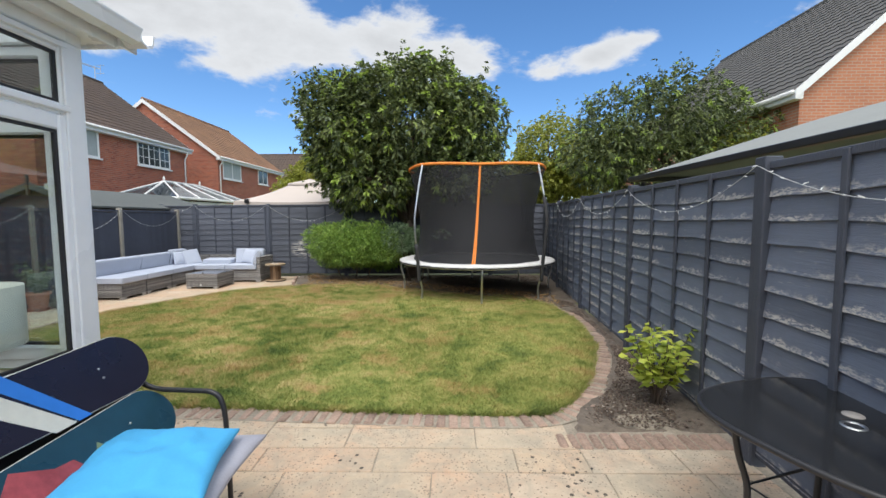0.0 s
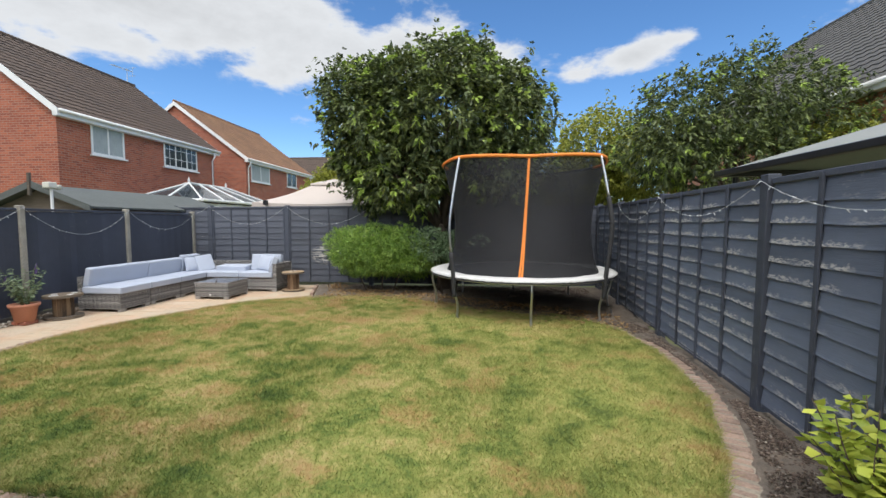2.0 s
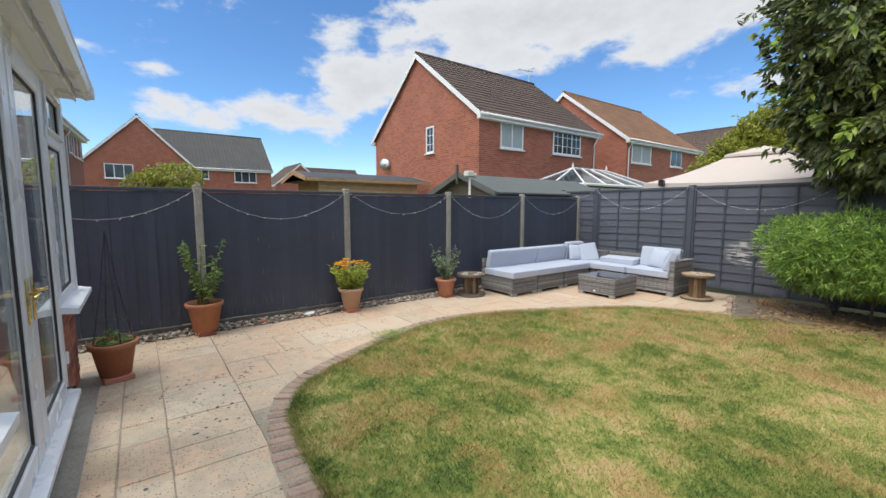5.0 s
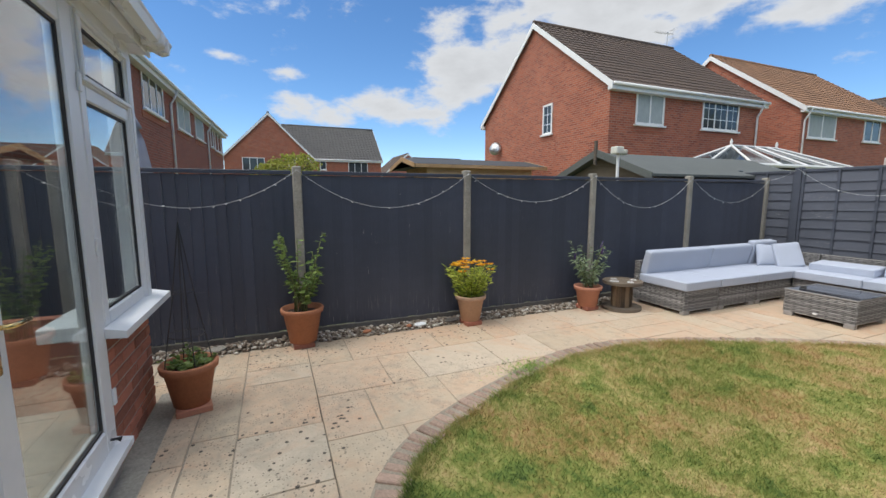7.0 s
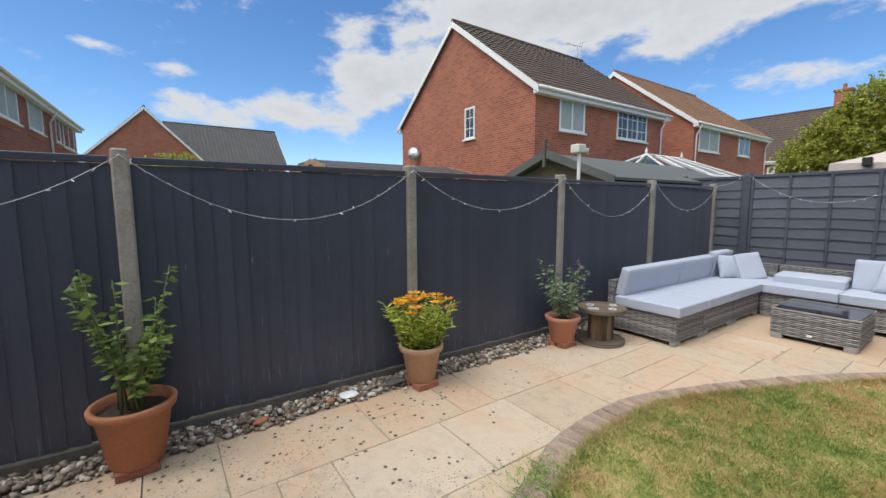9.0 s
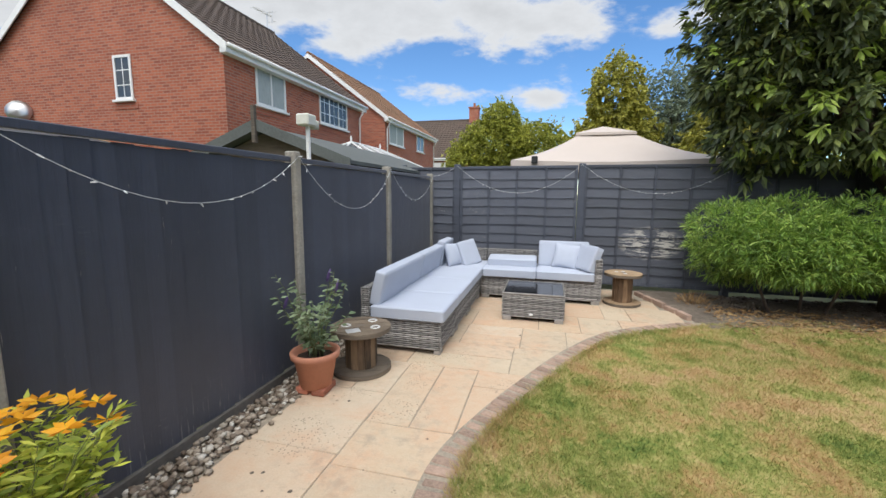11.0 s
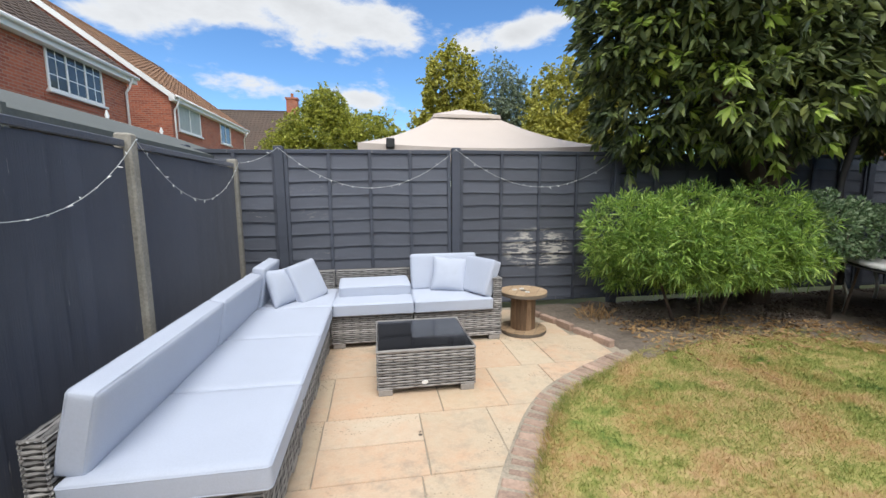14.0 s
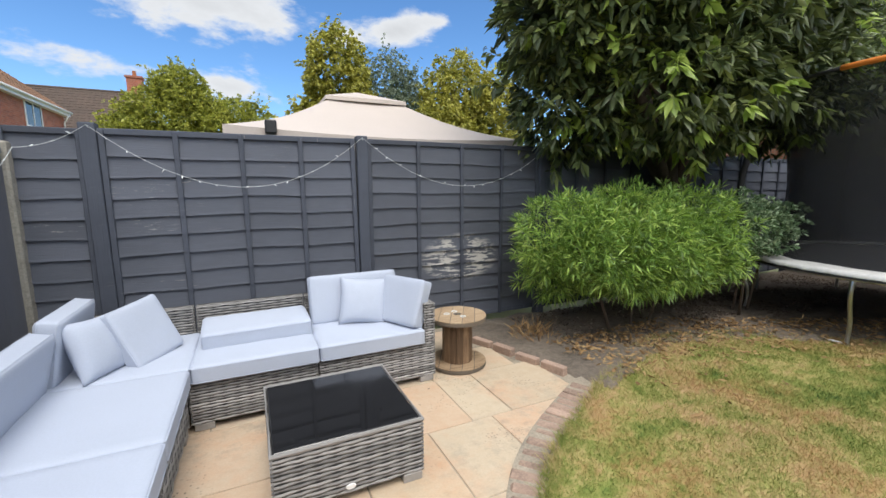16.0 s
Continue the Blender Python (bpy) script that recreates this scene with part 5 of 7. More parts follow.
def section(name, w, d, seat, back_sides, m, label, back_h=0.62, arm=None):
    """A sofa unit, front towards -y: woven base, backs along the named sides and plastic feet."""
    s = thing(name, m, label, "sofa", "rattan sofa sections")
    wicker_box(s, "base", 0, w, 0, d, 0.045, seat, "", "flr")
    for side in back_sides:
        if side == "b":
            wicker_box(s, "backrest", 0, w, d - 0.09, d, seat - 0.02, back_h, "", "fblrt")
        if side == "l":
            wicker_box(s, "backrest", 0, 0.07, 0, d - (0.07 if "b" in back_sides else 0), seat - 0.02, back_h - 0.06, "", "flrt")
        if side == "r":
            wicker_box(s, "armrest", w - 0.09, w, 0, d - 0.07, seat - 0.02, back_h, "", "flrt")
    ft = mesh_of("foot", MB().box(-0.055, 0.055, -0.03, 0.03, 0, 0.046, 0.004), M["foot"])
    for fx in (0.07, w - 0.07):
        for fy in (0.04, d - 0.04):
            part("foot", ft, None, s, m=pose(fx, fy, 0))
    return s


def cushion_mesh(name, sx, sy, sz, mat, puff=0.12, seed=0, n=11, soft=0.022, wrinkle=0.004):
    """A filled cover: a box with small rounded edges whose faces swell and crease a little."""
    bm = bmesh.new()
    bmesh.ops.create_cube(bm, size=2.0)
    bmesh.ops.subdivide_edges(bm, edges=bm.edges[:], cuts=n, use_grid_fill=True)
    H_ = (sx / 2, sy / 2, sz / 2)
    r = min(soft, min(H_) * 0.95)
    for v in bm.verts:
        u = [math.copysign(1 - (1 - min(1.0, abs(c))) ** 1.7, c) for c in v.co]
        q = Vector([u[i] * H_[i] for i in range(3)])
        p = Vector([max(-(H_[i] - r), min(H_[i] - r, q[i])) for i in range(3)])
        d = q - p
        if d.length > 1e-6:
            d = d.normalized() * r
        x, y, z = p + d
        ex, ey = (2 * x / sx), (2 * y / sy)
        swell = max(0.0, 1 - ex ** 4) * max(0.0, 1 - ey ** 4)
        z *= 1 + puff * swell
        k = noise.noise((x * 7 + seed, y * 7, z * 5)) + 0.6 * noise.noise((x * 21, y * 21 + seed, z * 16))
        x += ex * wrinkle * 0.5 * k
        y += ey * wrinkle * 0.5 * k
        z += (1 if v.co.z > 0 else -1) * wrinkle * k
        v.co = (x, y, z)
    me = bpy.data.meshes.new(name)
    bm.to_mesh(me)
    bm.free()
    me.materials.append(mat)
    me.polygons.foreach_set("use_smooth", [True] * len(me.polygons))
    return me


def throw_mesh(name, s_, thick, mat, seed=0, n=14, fold=0.006):
    """A soft square cushion, thin at its four seams and pinched corners."""
    bm = bmesh.new()
    bmesh.ops.create_cube(bm, size=2.0)
    bmesh.ops.subdivide_edges(bm, edges=bm.edges[:], cuts=n, use_grid_fill=True)
    for v in bm.verts:
        u, w, t = v.co
        full = (max(0.0, 1 - u * u) * max(0.0, 1 - w * w)) ** 0.42
        pinch = 1 - 0.07 * (1 - (abs(u) * abs(w)) ** 1.5) * max(abs(u), abs(w)) ** 4
        k = noise.noise((u * 2.2 + seed, w * 2.2, t)) + 0.5 * noise.noise((u * 6, w * 6 + seed, t))
        v.co = (u * s_ / 2 * pinch, w * s_ / 2 * pinch, t * (0.006 + thick / 2 * full) + fold * k * full)
    me = bpy.data.meshes.new(name)
    bm.to_mesh(me)
    bm.free()
    me.materials.append(mat)
    me.polygons.foreach_set("use_smooth", [True] * len(me.polygons))
    return me


def cushion(name, sx, sy, sz, m, label, mat=None, seed=0, puff=0.07, group="sofa cushions", throw=False):
    mat = mat or M["cushion"]
    c = thing(name, m, label, "cushion", group)
    if throw:
        part("cover", throw_mesh("cover", sx, sz, mat, seed, 14 if group else 24, 0.006 if group else 0.026), None, c)
        return c
    part("cover", cushion_mesh("cover", sx, sy, sz, mat, puff, seed), None, c)
    # sewn seams round both faces
    rr = 0.02
    for zz in (sz / 2 - 0.014, -sz / 2 + 0.014):
        o = []
        X, Y = sx / 2 - 0.001, sy / 2 - 0.001
        for cx_, cy_, a0 in ((X - rr, Y - rr, 0), (-X + rr, Y - rr, 90), (-X + rr, -Y + rr, 180), (X - rr, -Y + rr, 270)):
            for k in range(4):
                a = radians(a0 + 30 * k)
                o.append((cx_ + rr * math.cos(a), cy_ + rr * math.sin(a), zz))
        part("piping", MB().tube(o, 0.003, 5, closed=True), mat, c)
    return c


SX0, SX1 = -6.66, -5.87       # back and front of the long run
SEAT, ROW = 0.315, 10.02      # seat height; front of the run along the lap fence
RUN = ((7.80, 0.652), (8.455, 0.762), (9.22, 0.797))
for y0, w in RUN:
    # the long run faces +x: local -y is turned to +x
    section("sofa_section", w, SX1 - SX0, SEAT, "b", pose(SX1, y0, 0, 0, 0, 90), "grey woven rattan sofa section without arms", 0.60)
section("sofa_section", 0.78, 0.76, SEAT, "bl", pose(SX0, ROW, 0), "grey woven rattan corner sofa section")
section("sofa_section", 0.755, 0.76, SEAT, "b", pose(-5.865, ROW, 0), "grey woven rattan sofa section with bare low back")
section("sofa_section", 0.86, 0.76, SEAT, "br", pose(-5.10, ROW, 0), "grey woven rattan end sofa section with an arm")
# seat cushions
for i, (y0, w) in enumerate(((7.785, 0.668), (8.457, 0.762), (9.223, 0.755))):
    cushion("seat_cushion", 0.72, w, 0.115, pose(-6.20, y0 + w / 2, SEAT + 0.057), "flat pale blue-grey seat cushion on rattan sofa", seed=i)
cushion("seat_cushion", 0.72, 0.70, 0.115, pose(-6.20, 10.335, SEAT + 0.057), "flat pale blue-grey seat cushion on the corner", seed=4)
cushion("seat_cushion", 0.74, 0.70, 0.115, pose(-5.47, 10.335, SEAT + 0.057), "flat pale blue-grey seat cushion on rattan sofa", seed=5)
cushion("seat_cushion", 0.76, 0.70, 0.115, pose(-4.715, 10.335, SEAT + 0.057), "flat pale blue-grey seat cushion by the arm", seed=6)
cushion("loose_cushion", 0.70, 0.38, 0.11, pose(-5.46, 10.46, SEAT + 0.172, 3, 0, 2), "pale blue-grey back cushion lying flat on the seat", seed=7)
# back cushions, leaning on the long backrest
for i, (yy, ll) in enumerate(((8.455, 1.25), (9.545, 0.91))):
    cushion("back_cushion", 0.33, ll, 0.115, pose(-6.50, yy, SEAT + 0.268, 0, -77, 0), "long pale blue-grey back cushion on rattan sofa", seed=8 + i)
cushion("back_cushion", 0.37, 0.56, 0.115, pose(-6.48, 10.30, SEAT + 0.29, 0, -80, 0), "pale blue-grey back cushion in the sofa corner", seed=10)
cushion("back_cushion", 0.70, 0.37, 0.125, pose(-4.73, 10.56, SEAT + 0.285, 77, 0, 0), "pale blue-grey back cushion by the arm", seed=11)
cushion("loose_cushion", 0.42, 0.36, 0.11, pose(-4.42, 10.24, SEAT + 0.285, 68, 0, -62), "pale blue-grey cushion leaning on the sofa arm", seed=12)
cushion("scatter_cushion", 0.37, 0.37, 0.15, pose(-4.69, 10.41, SEAT + 0.275, 66, 4, -14), "square pale grey scatter cushion on the sofa", seed=13, throw=True)
cushion("scatter_cushion", 0.35, 0.35, 0.14, pose(-6.29, 10.17, SEAT + 0.265, 70, 3, 62), "square pale grey scatter cushion in the corner", seed=14, throw=True)
cushion("loose_cushion", 0.36, 0.38, 0.09, pose(-6.11, 10.32, SEAT + 0.275, 66, -6, 58), "pale blue-grey cushion leaning in the corner", seed=15)

ct = thing("coffee_table", pose(-5.455, 9.05, 0), "grey woven rattan coffee table with black glass top", "table")
wicker_box(ct, "base", 0, 0.715, 0, 0.70, 0.045, 0.328, "", "fblr")
part("tabletop", MB().box(0.018, 0.697, 0.018, 0.682, 0.328, 0.335, 0.003), M["black_glass"], ct, "black glass top")
part("rim", MB().tube([(0.006, 0.006, 0.327), (0.709, 0.006, 0.327), (0.709, 0.694, 0.327), (0.006, 0.694, 0.327)], 0.011, 6, closed=True), M["wicker"], ct)
part("badge", MB().lathe([(0, 0), (0.018, 0), (0.016, 0.004), (0, 0.005)], 14, pose(0.34, -0.006, 0.09, 90, 0, 0) @ Matrix.Diagonal((1.4, 0.8, 1, 1))), M["white"], ct, "small white oval badge")
_f = mesh_of("foot", MB().box(-0.05, 0.05, -0.03, 0.03, 0, 0.046, 0.004), M["foot"])
for fx in (0.06, 0.655):
    for fy in (0.035, 0.665):
        part("foot", _f, None, ct, m=pose(fx, fy, 0))


def cable_reel(name, m, r, h, label, top_mat, plates):
    """A wooden cable drum stood on end: two plank discs and a staved core."""
    t = thing(name, m, label, "table", "cable reel tables")
    dz = 0.035

    def disc(z0, plank_mat):
        ob = part("disc", MB().lathe([(0, z0), (r - 0.006, z0), (r, z0 + 0.006), (r, z0 + dz - 0.006), (r - 0.006, z0 + dz), (0.045, z0 + dz), (0.045, z0 + dz - 0.02), (0, z0 + dz - 0.02)], 36), M["shed"], t)
        n = 5
        for k in range(n):
            a, b = -r + 2 * r * k / n + 0.003, -r + 2 * r * (k + 1) / n - 0.003
            o = []
            ys = [a + (b - a) * q / 6 for q in range(7)]
            for y in ys:
                o.append((math.sqrt(max(r * r - y * y, 0)) * 0.995, y))
            for y in ys[::-1]:
                o.append((-math.sqrt(max(r * r - y * y, 0)) * 0.995, y))
            part("plank", MB().prism(o, z0 + dz, z0 + dz + 0.005), plank_mat, ob)
        return ob

    disc(0.0, M["shed"] if plates else top_mat)
    top = disc(h - dz - 0.005, top_mat)
    n = 14
    rc = r * 0.52
    core = part("core", MB().lathe([(0, dz), (rc - 0.02, dz), (rc - 0.02, h - dz), (0, h - dz)], n), M["shed"], t)
    w = 2 * math.pi * rc / n - 0.004
    stave = mesh_of("stave", MB().box(-w / 2, w / 2, -0.02, 0, dz + 0.005, h - dz - 0.005, 0.003), M["drum_dark"] if plates else M["drum"])
    for k in range(n):
        a = 360 * k / n
        part("stave", stave, None, core, m=pose(0, 0, 0, 0, 0, a) @ pose(0, -rc + 0.02, 0))
    if plates:
        for px, py in ((0.10, 0.12), (-0.12, 0.02), (0.12, -0.06)):
            part("ring_plate", MB().lathe([(0.022, h), (0.036, h + 0.006), (0.04, h + 0.004), (0.043, h)], 18, pose(px, py, 0)), M["plate"], t, "round steel ring plate", True)
        part("square_plate", MB().box(-0.055, 0.055, -0.045, 0.045, h, h + 0.004, 0.001, pose(-0.06, -0.13, 0, 0, 0, 15)), M["plate"], t, "square steel plate")
    else:
        for px, py in ((0.07, 0.03), (-0.06, -0.05), (0.0, 0.09)):
            part("ring_plate", MB().lathe([(0.014, h), (0.022, h + 0.005), (0.026, h)], 14, pose(px, py, 0)), M["plate"], t, "round steel ring plate", True)
    # no opening: a flat dark disc paints the shade of the hole
    part("centre_hole", MB().lathe([(0.0, h + 0.001), (0.034, h + 0.001), (0.034, h + 0.0025), (0.0, h + 0.0025)], 18), M["shed"], t, "dark disc for the shaded centre hole")
    return t


cable_reel("cable_reel", pose(-6.45, 7.37, 0, 0, 0, 25), 0.25, 0.38, "dark weathered wooden cable reel used as a table", M["reel"], True)
cable_reel("cable_reel", pose(-3.95, 10.22, 0, 0, 0, 60), 0.24, 0.43, "pale weathered wooden cable reel beside the sofa", M["reel_light"], False)

# ---- pots and their plants ----


def flower_pot(name, m, r0, r1, h, mat, label, rim=0.05):
    p = thing(name, m, label, "plant pot", "plant pots along the fence")
    part("pot", MB().lathe([(0, 0), (r0, 0), (r0 + (r1 - r0) * (1 - rim / h), h - rim), (r1 + 0.012, h - rim + 0.004), (r1 + 0.018, h - 0.008), (r1 + 0.012, h), (r1 - 0.008, h), (r1 - 0.014, h - rim), (r1 - 0.03, h - 0.07)], 36), mat, p, "", True)
    b = MB().lathe([(0, h - 0.045), (r1 * 0.5, h - 0.05), (r1 - 0.02, h - 0.055)], 24)
    b.v = [(x, y, z + 0.012 * noise.noise((x * 30, y * 30, 3))) for x, y, z in b.v]
    part("soil", b, M["compost"], p, "dark compost", True)
    return p


def pot_feet(m, n=2, w=0.2):
    """Small bricks under a pot."""
    bk = mesh_of("brick", MB().box(-0.05, 0.05, -0.1, 0.1, 0, 0.05, 0.006), M["wall_brick"])
    for k in range(n):
        ob = new("pot_brick", bk)
        ob.matrix_basis = m @ pose((k - (n - 1) / 2) * w * 0.62, 0, 0, 0, 0, 6 * (k - 0.5))
        tagged(ob, "old red brick under a plant pot", "brick", "bricks under the pots")


def stem_plant(parent, base, stems, leaf_len, leaf_w, leaf_mat, per, droop=0.4, seed=0, stem_r=0.005, leafy=0.25, up=0.35, stem_mat=None):
    """Upright stems with leaves set along them. stems: (dx, dy, height, lean)."""
    g = np.random.default_rng(seed)
    sb = MB()
    B, W = [], []
    for dx, dy, h, lx, ly in stems:
        a = Vector((base[0] + dx, base[1] + dy, base[2]))
        pts = [a + Vector((lx * t ** 1.5 + 0.012 * math.sin(9 * t + dx * 40), ly * t ** 1.5 + 0.012 * math.cos(7 * t + dy * 40), h * t)) for t in (0, 0.2, 0.4, 0.6, 0.8, 1.0)]
        sb.tube(pts, [stem_r * (1 - 0.12 * k) for k in range(6)], 6)
        for k in range(per):
            t = leafy + (1 - leafy) * (k + g.uniform(0, 1)) / per
            i = min(4, int(t * 5))
            p = pts[i].lerp(pts[i + 1], t * 5 - i)
            an = g.uniform(0, 6.283)
            B.append(tuple(p))
            W.append((math.cos(an), math.sin(an), g.uniform(up - 0.25, up + 0.35)))
    part("stem_work", sb, stem_mat or M["stem"], parent, "", True)
    c = len(B)
    tagged(part("leaves", leaves_mesh("leaves", np.array(B), np.array(W), g.uniform(0.6, 1.15, c) * leaf_len, g.uniform(0.7, 1.2, c) * leaf_w, leaf_mat, droop, g), None, parent), kind="stuff")


def ring_stems(n, spread, hmin, hmax, lean, seed):
    g = random.Random(seed)
    out = []
    for k in range(n):
        a = 6.283 * k / n + g.uniform(-.3, .3)
        r = spread * math.sqrt(g.random())
        l = lean * g.uniform(0.3, 1.0)
        out.append((r * math.cos(a), r * math.sin(a), g.uniform(hmin, hmax), l * math.cos(a), l * math.sin(a)))
    return out


pt = flower_pot("tall_shrub_pot", pose(-6.665, 3.34, 0.05), 0.13, 0.19, 0.345, M["terracotta"], "large terracotta pot with a leafy green shrub")
stem_plant(pt, (0, 0, 0.30), ring_stems(15, 0.07, 0.30, 0.80, 0.24, 2), 0.082, 0.040, M["leaf_pot"], 26, 0.5, 3, 0.007)
pot_feet(pose(-6.665, 3.34, 0), 2, 0.22)
py_ = flower_pot("flower_pot", pose(-6.65, 5.215, 0.05), 0.11, 0.165, 0.30, M["terra_tan"], "tan clay pot of yellow-orange flowers")
stem_plant(py_, (0, 0, 0.25), ring_stems(56, 0.12, 0.22, 0.42, 0.21, 5), 0.095, 0.019, M["leaf_lime"], 26, 0.3, 6, 0.003, 0.1, 0.5)
g = np.random.default_rng(9)
hb, hw = [], []
for k in range(20):
    a, r = g.uniform(0, 6.283), 0.24 * math.sqrt(g.random())
    c0 = np.array([r * math.cos(a), r * math.sin(a), 0.67 + 0.07 * g.random() - 1.2 * r * r])
    for q in range(7):
        b = 6.283 * q / 7 + k
        hb.append(c0)
        hw.append((math.cos(b), math.sin(b), 0.35))
tagged(part("blossom", leaves_mesh("blossom", np.array(hb), np.array(hw), 0.066, 0.026, M["petal"], 0.2, g), None, py_, "bright orange flower heads"), kind="stuff")
pot_feet(pose(-6.65, 5.215, 0), 2, 0.2)
ps = flower_pot("butterfly_bush_pot", pose(-6.615, 6.94, 0.045), 0.115, 0.165, 0.27, M["terra_pink"], "pink plastic pot with a silvery flowering shrub")
stem_plant(ps, (0, 0, 0.22), ring_stems(17, 0.06, 0.30, 0.66, 0.32, 12), 0.085, 0.030, M["leaf_silver"], 23, 0.55, 13, 0.004, 0.15, 0.25)
for dx, dy, zz in ((0.14, 0.06, 0.70), (0.02, 0.16, 0.76), (-0.18, -0.1, 0.6)):
    vb = MB().tube([(dx, dy, zz), (dx + 0.01, dy + 0.005, zz + 0.03), (dx + 0.02, dy + 0.01, zz + 0.07), (dx + 0.03, dy + 0.01, zz + 0.10)], [0.006, 0.014, 0.011, 0.003], 7)
    part("flower_spike", vb, M["petal_v"], ps, "violet flower spike", True)
pot_feet(pose(-6.615, 6.94, 0), 2, 0.2)
pd = flower_pot("herb_pot", pose(-5.67, 2.52, 0.045), 0.115, 0.168, 0.30, M["terracotta"], "terracotta pot with herbs and a wire obelisk")
stem_plant(pd, (0, 0, 0.25), ring_stems(16, 0.12, 0.05, 0.13, 0.05, 15), 0.05, 0.035, M["leaf_pot"], 12, 0.3, 16, 0.004, 0.1)
ob_ = MB()
for k in range(4):
    a = 6.283 * k / 4 + 0.4
    ob_.tube([(0.15 * math.cos(a), 0.15 * math.sin(a), 0.27), (0.07 * math.cos(a), 0.07 * math.sin(a), 0.75), (0, 0, 1.28)], 0.0035, 5)
for z, r in ((0.5, 0.112), (0.8, 0.064)):
    ob_.tube([(r * math.cos(6.283 * k / 16), r * math.sin(6.283 * k / 16), z) for k in range(16)], 0.003, 5, closed=True)
part("obelisk", ob_, M["black_metal"], pd, "black wire obelisk")
pb = new("pot_brick", mesh_of("paving_brick", MB().box(-0.11, 0.11, -0.11, 0.11, 0, 0.045, 0.006), M["terra_pink"]))
pb.matrix_basis = pose(-5.65, 2.53, 0, 0, 0, 12)
tagged(pb, "worn square tile under a terracotta pot", "brick", "bricks under the pots")

# lime-leaved shrub with a tag in the right bed
ls = thing("lime_shrub", pose(2.12, 3.52, 0.0), "young shrub with lime-yellow leaves in bare soil", "shrub")
stem_plant(ls, (0, 0, 0), ring_stems(22, 0.035, 0.34, 0.70, 0.27, 21), 0.10, 0.058, M["leaf_lime"], 20, 0.45, 22, 0.006, 0.4, 0.3, M["bark"])
tg = MB()
tp = spline([(-0.11, -0.06, 0.20), (-0.06, -0.09, 0.235), (0.0, -0.07, 0.22), (0.045, -0.05, 0.17), (0.055, -0.06, 0.10)], 5)
for i, p in enumerate(tp):
    tg.v += [(p.x, p.y - 0.002, p.z - 0.012), (p.x, p.y + 0.002, p.z + 0.012)]
tg.f = [(2 * i, 2 * i + 2, 2 * i + 3, 2 * i + 1) for i in range(len(tp) - 1)]
part("plant_tag", tg, M["white"], ls, "curled white plastic tag")

# ---- trampoline ----


